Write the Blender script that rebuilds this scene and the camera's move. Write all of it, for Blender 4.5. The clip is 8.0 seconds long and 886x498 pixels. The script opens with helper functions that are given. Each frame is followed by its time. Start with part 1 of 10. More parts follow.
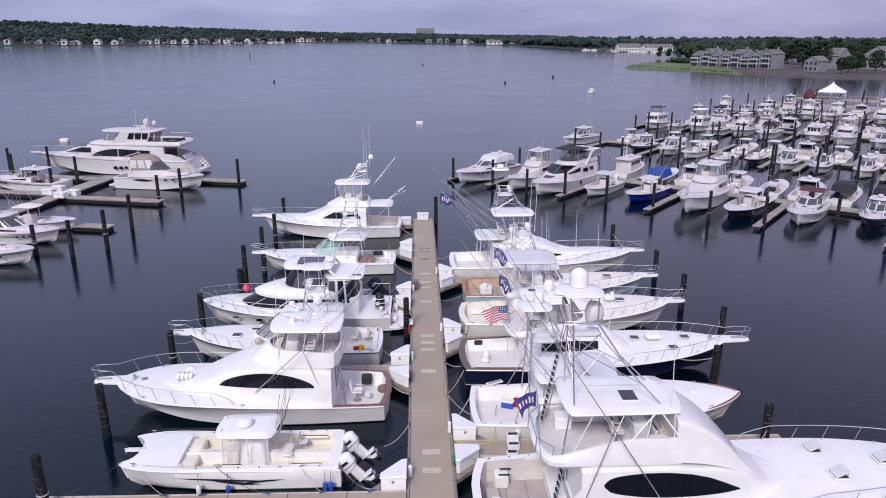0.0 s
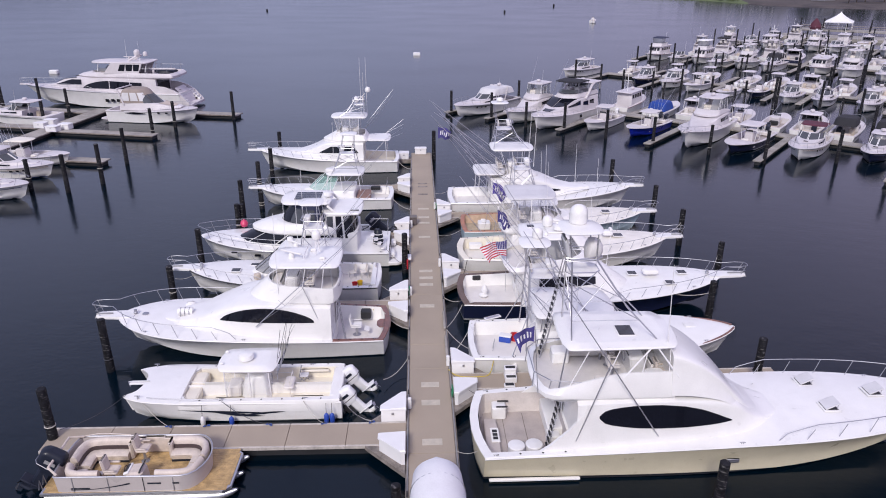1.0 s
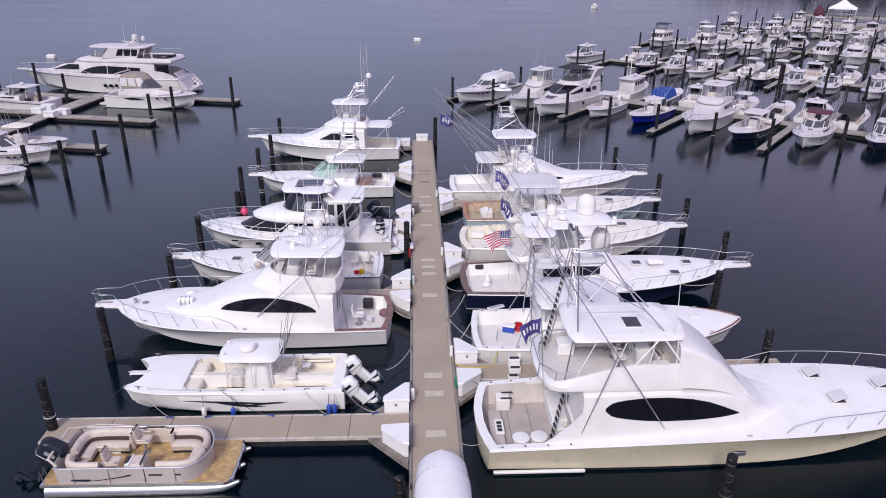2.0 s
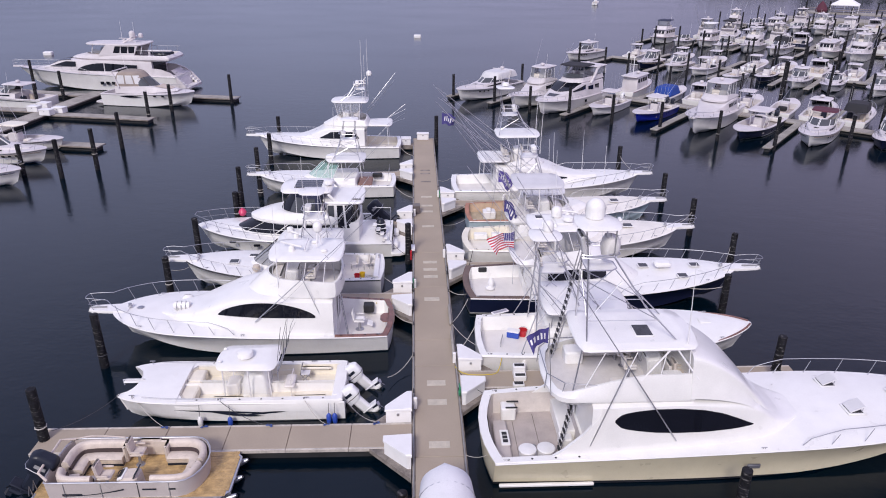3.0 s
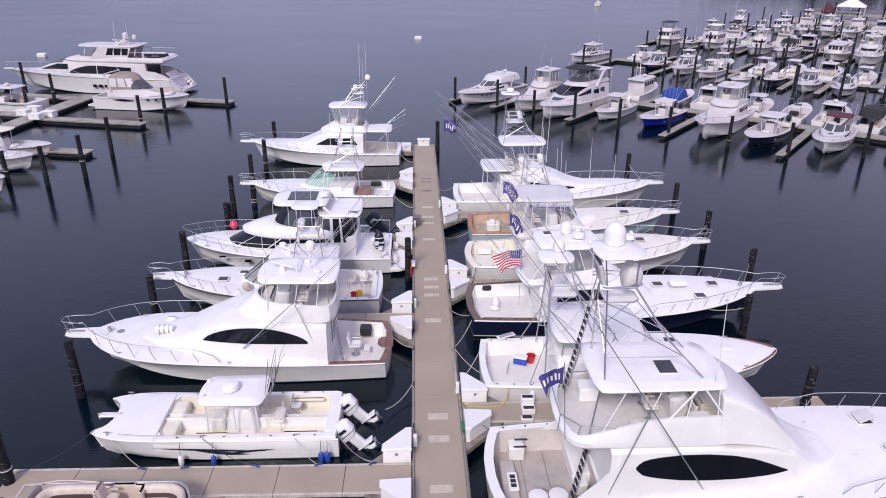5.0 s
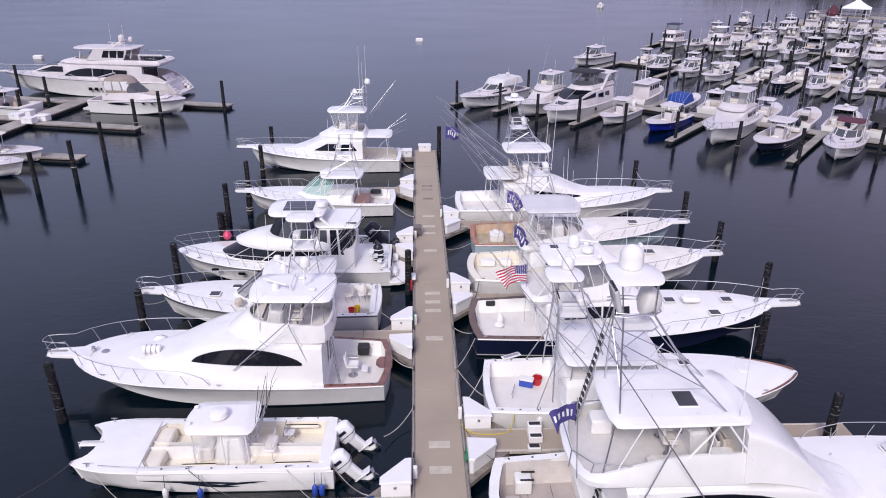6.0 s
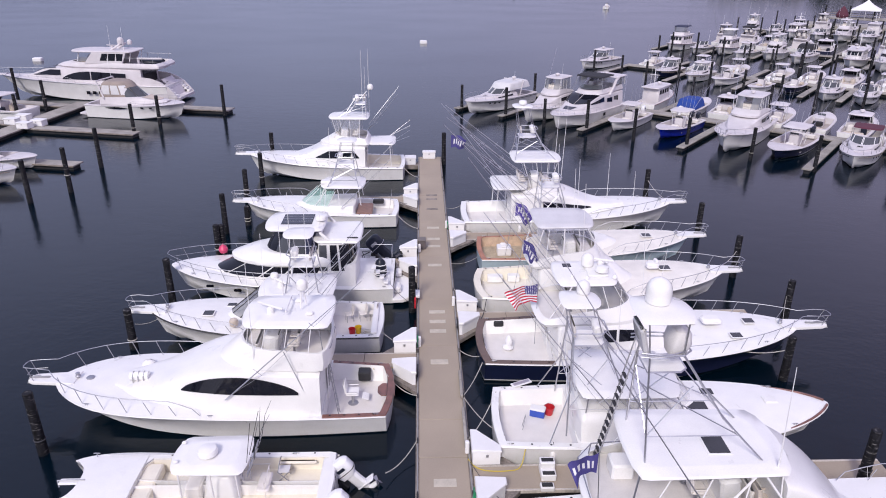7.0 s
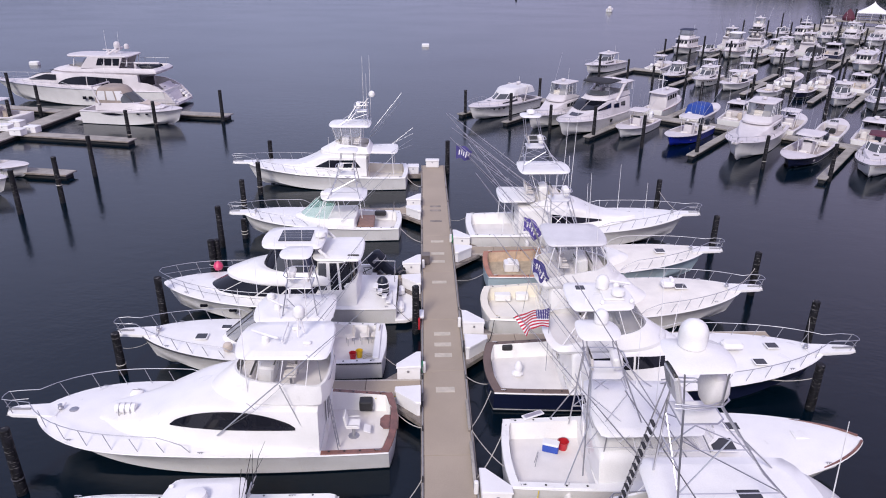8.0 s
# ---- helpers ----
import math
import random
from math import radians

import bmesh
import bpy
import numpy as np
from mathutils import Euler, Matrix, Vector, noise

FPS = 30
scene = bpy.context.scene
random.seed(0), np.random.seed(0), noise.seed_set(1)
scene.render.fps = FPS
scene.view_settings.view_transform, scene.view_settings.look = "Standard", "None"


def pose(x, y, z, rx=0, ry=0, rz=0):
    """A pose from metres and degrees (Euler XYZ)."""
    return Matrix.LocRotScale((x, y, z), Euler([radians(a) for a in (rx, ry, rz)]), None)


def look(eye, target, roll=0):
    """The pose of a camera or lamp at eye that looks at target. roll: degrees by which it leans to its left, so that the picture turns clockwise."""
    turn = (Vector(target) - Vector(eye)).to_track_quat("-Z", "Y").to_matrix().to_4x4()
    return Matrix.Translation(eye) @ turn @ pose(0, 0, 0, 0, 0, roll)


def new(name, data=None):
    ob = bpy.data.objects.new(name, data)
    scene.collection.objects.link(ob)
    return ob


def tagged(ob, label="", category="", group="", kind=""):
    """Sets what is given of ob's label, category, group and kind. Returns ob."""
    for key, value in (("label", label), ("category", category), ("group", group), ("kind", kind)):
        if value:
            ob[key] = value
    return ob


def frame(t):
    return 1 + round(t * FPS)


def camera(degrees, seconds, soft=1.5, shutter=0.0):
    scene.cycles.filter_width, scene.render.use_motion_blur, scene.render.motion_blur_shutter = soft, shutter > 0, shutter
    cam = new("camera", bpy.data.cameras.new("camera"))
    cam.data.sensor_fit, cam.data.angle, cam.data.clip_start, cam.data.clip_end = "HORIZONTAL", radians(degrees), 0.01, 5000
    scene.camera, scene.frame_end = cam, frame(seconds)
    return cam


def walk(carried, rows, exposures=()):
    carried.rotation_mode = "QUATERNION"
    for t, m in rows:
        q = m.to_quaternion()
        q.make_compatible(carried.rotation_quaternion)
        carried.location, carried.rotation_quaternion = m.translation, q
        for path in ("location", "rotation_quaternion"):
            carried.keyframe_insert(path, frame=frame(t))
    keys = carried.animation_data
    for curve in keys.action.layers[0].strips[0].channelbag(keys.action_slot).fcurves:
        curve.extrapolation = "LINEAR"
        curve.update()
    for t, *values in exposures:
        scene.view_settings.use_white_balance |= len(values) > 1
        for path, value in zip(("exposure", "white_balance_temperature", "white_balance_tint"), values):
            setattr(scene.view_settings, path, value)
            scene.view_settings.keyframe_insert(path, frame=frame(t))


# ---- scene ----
cam = camera(64.7, 8.0, soft=1.0)
PATH = [
    (0, (-0.424, -0.299, 18.98), (-0.357, 1.612, 18.394), -0.0),
    (0.5, (-0.439, -0.289, 18.962), (-0.369, 1.593, 18.289), 0.1),
    (1, (-0.477, -0.162, 19.007), (-0.405, 1.685, 18.245), 0.1),
    (1.5, (-0.593, 0.005, 19.015), (-0.518, 1.852, 18.251), 0.2),
    (1.7, (-0.629, 0.093, 18.997), (-0.555, 1.93, 18.21), 0.3),
    (3, (-0.795, 1.265, 18.908), (-0.72, 3.094, 18.102), 0.3),
    (3.5, (-0.807, 1.846, 18.879), (-0.732, 3.676, 18.074), 0.3),
    (4, (-0.797, 2.457, 18.869), (-0.723, 4.287, 18.064), 0.3),
    (5.5, (-0.764, 4.676, 18.722), (-0.691, 6.506, 17.919), 0.4),
    (6, (-0.753, 5.642, 18.704), (-0.682, 7.473, 17.903), 0.4),
    (6.5, (-0.766, 6.674, 18.718), (-0.696, 8.506, 17.918), 0.3),
    (7, (-0.789, 7.721, 18.72), (-0.728, 9.553, 17.921), 0.4),
    (7.5, (-0.798, 8.724, 18.77), (-0.74, 10.557, 17.972), 0.4),
    (8, (-0.955, 9.766, 18.783), (-0.897, 11.6, 17.988), 0.4),
]
walk(cam, [(t, look(eye, target, roll)) for t, eye, target, roll in PATH],
     [(0.0, 0.46, 6500, 11.9), (0.6, 0.43, 6530, 12.6), (1.5, 0.42, 6600, 13.1), (4.0, 0.47, 6600, 13.5), (8.0, 0.54, 6600, 13.3)])

# ---- world, sun, exposure ----
world = bpy.data.worlds.new("world")
scene.world = world
world.use_nodes = True
wn, wl = world.node_tree.nodes, world.node_tree.links
sky = wn.new("ShaderNodeTexSky")
sky.sky_type = 'NISHITA'
sky.sun_disc = False
sky.sun_elevation = radians(40)
sky.sun_rotation = radians(200)
sky.air_density, sky.dust_density, sky.ozone_density = 1.0, 3.0, 2.0
grey = wn.new("ShaderNodeHueSaturation")
grey.inputs["Saturation"].default_value = 0.25
wl.new(sky.outputs[0], grey.inputs["Color"])
# high, even cloud cover with soft lighter breaks
wtc = wn.new("ShaderNodeTexCoord")
wmap = wn.new("ShaderNodeMapping")
wmap.inputs["Scale"].default_value = (1.0, 1.0, 6.0)
wnoise = wn.new("ShaderNodeTexNoise")
wnoise.inputs["Scale"].default_value = 4.0
wnoise.inputs["Detail"].default_value = 5.0
wramp = wn.new("ShaderNodeValToRGB")
wramp.color_ramp.elements[0].position, wramp.color_ramp.elements[1].position = 0.35, 0.7
wramp.color_ramp.elements[0].color = (4.0, 4.0, 6.15, 1)
wramp.color_ramp.elements[1].color = (5.75, 5.65, 8.05, 1)
wl.new(wtc.outputs["Generated"], wmap.inputs["Vector"])
wl.new(wmap.outputs[0], wnoise.inputs["Vector"])
wl.new(wnoise.outputs["Fac"], wramp.inputs["Fac"])
wmix = wn.new("ShaderNodeMix")
wmix.data_type = 'RGBA'
wmix.inputs["Factor"].default_value = 0.8
wl.new(grey.outputs[0], wmix.inputs["A"])
wl.new(wramp.outputs[0], wmix.inputs["B"])
# the cloud cover is brightest a third of the way up
wsep = wn.new("ShaderNodeSeparateXYZ")
wl.new(wtc.outputs["Generated"], wsep.inputs[0])
wrise = wn.new("ShaderNodeValToRGB")
wrise.color_ramp.interpolation = 'B_SPLINE'
for pos, gain in ((0.0, 0.66), (0.12, 0.8), (0.34, 1.2), (0.6, 1.0), (0.95, 0.8)):
    e = wrise.color_ramp.elements[0] if pos == 0 else wrise.color_ramp.elements.new(pos)
    e.position, e.color = pos, (gain, gain, gain, 1)
wrise.color_ramp.elements.remove(wrise.color_ramp.elements[-1])
wl.new(wsep.outputs["Z"], wrise.inputs["Fac"])
wgain = wn.new("ShaderNodeVectorMath")
wgain.operation = 'SCALE'
# the cloud is a little cooler to the west, lilac to the east
wside = wn.new("ShaderNodeMapRange")
wside.inputs["From Min"].default_value, wside.inputs["From Max"].default_value = -0.1, 0.7
wl.new(wsep.outputs["X"], wside.inputs["Value"])
wtint = wn.new("ShaderNodeMix")
wtint.data_type = 'RGBA'
wtint.inputs["A"].default_value = (0.92, 1.01, 1.08, 1)
wtint.inputs["B"].default_value = (1.04, 0.96, 1.04, 1)
wl.new(wside.outputs["Result"], wtint.inputs["Factor"])
wcast = wn.new("ShaderNodeMix")
wcast.data_type, wcast.blend_type = 'RGBA', 'MULTIPLY'
wcast.inputs["Factor"].default_value = 1.0
wl.new(wmix.outputs["Result"], wcast.inputs["A"])
wl.new(wtint.outputs["Result"], wcast.inputs["B"])
wl.new(wcast.outputs["Result"], wgain.inputs[0])
wl.new(wrise.outputs["Color"], wgain.inputs["Scale"])
wl.new(wgain.outputs[0], wn["Background"].inputs["Color"])
wn["Background"].inputs["Strength"].default_value = 0.1

sun = new("sun", bpy.data.lights.new("sun", "SUN"))
sun.data.energy = 1.86
sun.data.angle = radians(14)
sun.data.color = (1.0, 0.945, 0.88)
sun.matrix_world = look((-14, -42, 37.5), (0, 0, 0))


# ---- materials ----
def mat(name, col, rough=0.5, metal=0.0, var=0.08, scale=1.2, fine=25.0, bump=0.0, col2=None, coat=0.0, spec=0.5):
    m = bpy.data.materials.new(name)
    m.use_nodes = True
    n, l = m.node_tree.nodes, m.node_tree.links
    b = n["Principled BSDF"]
    geo = n.new("ShaderNodeNewGeometry")
    big = n.new("ShaderNodeTexNoise")
    big.inputs["Scale"].default_value, big.inputs["Detail"].default_value = scale, 4.0
    small = n.new("ShaderNodeTexNoise")
    small.inputs["Scale"].default_value, small.inputs["Detail"].default_value = fine, 3.0
    l.new(geo.outputs["Position"], big.inputs["Vector"])
    l.new(geo.outputs["Position"], small.inputs["Vector"])
    add = n.new("ShaderNodeMath")
    add.operation = 'MULTIPLY_ADD'
    add.inputs[1].default_value, add.inputs[2].default_value = 0.4, 0.0
    l.new(small.outputs["Fac"], add.inputs[0])
    tot = n.new("ShaderNodeMath")
    tot.operation = 'MULTIPLY_ADD'
    tot.inputs[1].default_value = 0.6
    l.new(big.outputs["Fac"], tot.inputs[0])
    l.new(add.outputs[0], tot.inputs[2])
    ramp = n.new("ShaderNodeValToRGB")
    c = Vector(col)
    d = Vector(col2) if col2 else c * (1 - 2.2 * var)
    e = c * (1 + 0.6 * var)
    ramp.color_ramp.elements[0].position, ramp.color_ramp.elements[1].position = 0.34, 0.62
    ramp.color_ramp.elements[0].color, ramp.color_ramp.elements[1].color = (*d, 1), (*e, 1)
    l.new(tot.outputs[0], ramp.inputs["Fac"])
    l.new(ramp.outputs["Color"], b.inputs["Base Color"])
    rr = n.new("ShaderNodeMapRange")
    rr.inputs["To Min"].default_value, rr.inputs["To Max"].default_value = max(0.02, rough * 0.75), min(1, rough * 1.25)
    l.new(big.outputs["Fac"], rr.inputs["Value"])
    l.new(rr.outputs["Result"], b.inputs["Roughness"])
    b.inputs["Metallic"].default_value = metal
    b.inputs["Coat Weight"].default_value = coat
    b.inputs["Specular IOR Level"].default_value = spec
    if bump:
        bp = n.new("ShaderNodeBump")
        bp.inputs["Strength"].default_value, bp.inputs["Distance"].default_value = bump, 0.02
        l.new(tot.outputs[0], bp.inputs["Height"])
        l.new(bp.outputs[0], b.inputs["Normal"])
    return m


def hull_mat(name, top, bottom=(0.02, 0.025, 0.035), stripe=None, z1=0.07, z2=0.16, streak=(0.62, 0.58, 0.5)):
    """Topsides with bottom paint and a boot stripe, by height over the waterline."""
    m = mat(name, top, 0.3, var=0.04, coat=0.3)
    n, l = m.node_tree.nodes, m.node_tree.links
    b = n["Principled BSDF"]
    src = b.inputs["Base Color"].links[0].from_socket
    tc = n.new("ShaderNodeTexCoord")
    sep = n.new("ShaderNodeSeparateXYZ")
    l.new(tc.outputs["Object"], sep.inputs[0])
    # faint run-off streaks down the sides
    mp = n.new("ShaderNodeMapping")
    mp.inputs["Scale"].default_value = (5.0, 5.0, 0.35)
    l.new(tc.outputs["Object"], mp.inputs["Vector"])
    nz = n.new("ShaderNodeTexNoise")
    nz.inputs["Scale"].default_value, nz.inputs["Detail"].default_value = 2.0, 6.0
    l.new(mp.outputs[0], nz.inputs["Vector"])
    sr = n.new("ShaderNodeMapRange")
    sr.inputs["From Min"].default_value, sr.inputs["From Max"].default_value = 0.55, 0.8
    sr.inputs["To Max"].default_value = 0.35
    l.new(nz.outputs["Fac"], sr.inputs["Value"])
    stain = n.new("ShaderNodeMix")
    stain.data_type = 'RGBA'
    stain.inputs["B"].default_value = (top[0] * streak[0] / 0.7, top[1] * streak[1] / 0.7, top[2] * streak[2] / 0.7, 1)
    l.new(sr.outputs["Result"], stain.inputs["Factor"])
    l.new(src, stain.inputs["A"])
    last = stain.outputs["Result"]
    for z, col in ((z2, stripe or top), (z1, bottom)):
        if z == z2 and stripe is None:
            continue
        cmp = n.new("ShaderNodeMath")
        cmp.operation = 'LESS_THAN'
        cmp.inputs[1].default_value = z
        l.new(sep.outputs["Z"], cmp.inputs[0])
        mx = n.new("ShaderNodeMix")
        mx.data_type = 'RGBA'
        mx.inputs["B"].default_value = (*col, 1)
        l.new(cmp.outputs[0], mx.inputs["Factor"])
        l.new(last, mx.inputs["A"])
        last = mx.outputs["Result"]
    l.new(last, b.inputs["Base Color"])
    return m


def clear_mat(name, tint, clear=0.75, rough=0.08):
    m = bpy.data.materials.new(name)
    m.use_nodes = True
    n, l = m.node_tree.nodes, m.node_tree.links
    b = n["Principled BSDF"]
    b.inputs["Base Color"].default_value = (*tint, 1)
    b.inputs["Roughness"].default_value = rough
    tr = n.new("ShaderNodeBsdfTransparent")
    tr.inputs["Color"].default_value = (*[min(1, 0.75 + 0.25 * t) for t in tint], 1)
    mx = n.new("ShaderNodeMixShader")
    mx.inputs["Fac"].default_value = clear
    l.new(b.outputs[0], mx.inputs[1])
    l.new(tr.outputs[0], mx.inputs[2])
    l.new(mx.outputs[0], n["Material Output"].inputs["Surface"])
    return m


GEL = mat("gelcoat_white", (0.80, 0.79, 0.77), 0.3, var=0.035, coat=0.25)
GEL_CREAM = mat("gelcoat_cream", (0.78, 0.73, 0.62), 0.35, var=0.05)
DECK = mat("nonskid_white", (0.78, 0.77, 0.75), 0.6, var=0.05, fine=60, bump=0.1)
DECK_CREAM = mat("nonskid_cream", (0.78, 0.745, 0.69), 0.6, var=0.06, fine=60, bump=0.1)
CREAM_LINER = mat("cream_moulded_liner", (0.80, 0.745, 0.635), 0.5, var=0.06, fine=60, bump=0.1)
SOLE = mat("cockpit_sole_white", (0.72, 0.69, 0.67), 0.6, var=0.045, scale=1.6, fine=60, bump=0.1)
TEAK_GREY = mat("weathered_teak", (0.45, 0.395, 0.37), 0.75, var=0.09, scale=1.6, fine=30, bump=0.3)
TEAK = mat("varnished_teak", (0.20, 0.085, 0.062), 0.4, var=0.25, scale=3, coat=0.4)
TEAK_PALE = mat("pale_teak_deck", (0.50, 0.34, 0.16), 0.6, var=0.22, scale=4, fine=30)
GLASS = mat("tinted_glass", (0.008, 0.009, 0.015), 0.06, var=0.1, spec=0.35)
GLASS_GREY = mat("grey_glass", (0.07, 0.075, 0.085), 0.08, var=0.1, spec=0.6)
ACRYLIC = mat("smoked_hatch_acrylic", (0.035, 0.036, 0.04), 0.2, var=0.1)
VINYL = clear_mat("clear_vinyl", (0.80, 0.81, 0.84), 0.82)
VINYL_GREEN = clear_mat("green_tint_glass", (0.34, 0.58, 0.51), 0.66)
VINYL_GREY = clear_mat("smoke_vinyl", (0.22, 0.23, 0.26), 0.42)
GALV = mat("galvanised_steel", (0.30, 0.30, 0.31), 0.5, var=0.1)
PONTOON_VINYL = mat("sand_marine_vinyl", (0.60, 0.52, 0.455), 0.5, var=0.08, scale=4)
LIDGREY = mat("frosted_hatch_lid", (0.62, 0.61, 0.62), 0.4, var=0.06)
VINYL_CLEAR = clear_mat("clear_bridge_panel", (0.75, 0.76, 0.80), 0.93)
BRIDGE_SOLE = mat("tan_bridge_sole", (0.66, 0.63, 0.61), 0.7, var=0.04, scale=3)
STEEL = mat("polished_stainless", (0.46, 0.46, 0.49), 0.55, metal=1.0, var=0.04)
ALU = mat("anodised_aluminium", (0.56, 0.56, 0.59), 0.34, metal=0.85, var=0.05)
PIPE_WHITE = mat("white_painted_pipe", (0.80, 0.79, 0.79), 0.35, var=0.04)
BLACK = mat("black_rubber", (0.018, 0.018, 0.02), 0.55, var=0.15)
CHARCOAL = mat("charcoal_engine_cowl", (0.016, 0.02, 0.034), 0.4, var=0.1, coat=0.05, spec=0.25)
ENGINE_WHITE = mat("white_engine_cowl", (0.78, 0.78, 0.79), 0.3, var=0.04, coat=0.3)
SEAT = mat("white_marine_vinyl", (0.74, 0.70, 0.66), 0.5, var=0.06, scale=4)
SEAT_TAN = mat("beige_marine_vinyl", (0.58, 0.50, 0.42), 0.5, var=0.1, scale=4)
CANVAS_NAVY = mat("navy_canvas", (0.025, 0.03, 0.07), 0.85, var=0.15, bump=0.2)
CANVAS_BLUE = mat("royal_blue_canvas", (0.012, 0.055, 0.29), 0.8, var=0.12, bump=0.2)
CANVAS_TAN = mat("taupe_canvas", (0.30, 0.25, 0.22), 0.85, var=0.12, bump=0.2)
CANVAS_RED = mat("burgundy_canvas", (0.095, 0.022, 0.04), 0.85, var=0.12, bump=0.2)
CANVAS_WHITE = mat("white_canvas", (0.78, 0.77, 0.78), 0.8, var=0.05, bump=0.15)
CANVAS_BLACK = mat("black_canvas", (0.02, 0.02, 0.025), 0.85, var=0.12)
RED = mat("red_plastic", (0.50, 0.02, 0.03), 0.4, var=0.08)
YELLOW = mat("yellow_plastic", (0.75, 0.50, 0.03), 0.4, var=0.08)
BLUE = mat("blue_plastic", (0.03, 0.08, 0.42), 0.4, var=0.1)
GREEN = mat("green_hose", (0.02, 0.22, 0.10), 0.4, var=0.1)
ROPE = mat("dock_line_rope", (0.50, 0.47, 0.43), 0.9, var=0.15, fine=80, bump=0.3)
ROPE_DARK = mat("dark_dock_line", (0.05, 0.05, 0.06), 0.9, var=0.2)
CONCRETE = mat("dock_concrete", (0.36, 0.30, 0.235), 0.85, var=0.06, scale=0.5, fine=18, bump=0.35)
PATCH = mat("pale_hatch_cover", (0.52, 0.47, 0.39), 0.8, var=0.1, scale=3, bump=0.2)
TIMBER = mat("weathered_dock_timber", (0.26, 0.225, 0.20), 0.85, var=0.25, scale=2.5, fine=14, bump=0.5)
EDGE = mat("pale_dock_edge_timber", (0.50, 0.455, 0.41), 0.8, var=0.16, scale=2.0, fine=14, bump=0.3)
FLOAT = mat("dark_float_tank", (0.025, 0.025, 0.028), 0.7, var=0.25, bump=0.3)
OLD_DOCK = mat("old_grey_dock_boards", (0.34, 0.315, 0.285), 0.85, var=0.2, scale=0.8, fine=10, bump=0.4)
BOXW = mat("white_fibreglass_box", (0.77, 0.76, 0.76), 0.4, var=0.025, scale=2)
H_WHITE = hull_mat("white_hull", (0.78, 0.77, 0.76))
H_WHITE_BLUE = hull_mat("white_hull_blue_bottom", (0.78, 0.77, 0.76), (0.02, 0.03, 0.07), (0.03, 0.06, 0.2))
H_CREAM = hull_mat("cream_hull", (0.70, 0.64, 0.47), (0.025, 0.025, 0.03), (0.02, 0.02, 0.025), 0.08, 0.15)
H_NAVY = hull_mat("navy_hull", (0.008, 0.012, 0.04), (0.03, 0.03, 0.035), (0.55, 0.55, 0.55), 0.08, 0.14)
H_BLUE = hull_mat("bright_blue_hull", (0.008, 0.02, 0.30), (0.02, 0.02, 0.03))
H_TEAL = hull_mat("pale_teal_hull", (0.50, 0.62, 0.68), (0.03, 0.05, 0.06))


def pile_mat():
    m = mat("tarred_pile", (0.012, 0.012, 0.016), 0.7, var=0.4, scale=3, fine=12, bump=0.5, spec=0.25)
    n, l = m.node_tree.nodes, m.node_tree.links
    b = n["Principled BSDF"]
    src = b.inputs["Base Color"].links[0].from_socket
    tc = n.new("ShaderNodeTexCoord")
    mp = n.new("ShaderNodeMapping")
    mp.inputs["Scale"].default_value = (1.4, 1.4, 6.5)
    l.new(tc.outputs["Object"], mp.inputs["Vector"])
    nz = n.new("ShaderNodeTexNoise")
    nz.inputs["Scale"].default_value, nz.inputs["Detail"].default_value = 3.0, 8.0
    l.new(mp.outputs[0], nz.inputs["Vector"])
    rp = n.new("ShaderNodeMapRange")
    rp.inputs["From Min"].default_value, rp.inputs["From Max"].default_value = 0.58, 0.68
    l.new(nz.outputs["Fac"], rp.inputs["Value"])
    mx = n.new("ShaderNodeMix")
    mx.data_type = 'RGBA'
    mx.inputs["B"].default_value = (0.13, 0.125, 0.125, 1)
    l.new(rp.outputs["Result"], mx.inputs["Factor"])
    l.new(src, mx.inputs["A"])
    l.new(mx.outputs["Result"], b.inputs["Base Color"])
    return m


PILE = pile_mat()


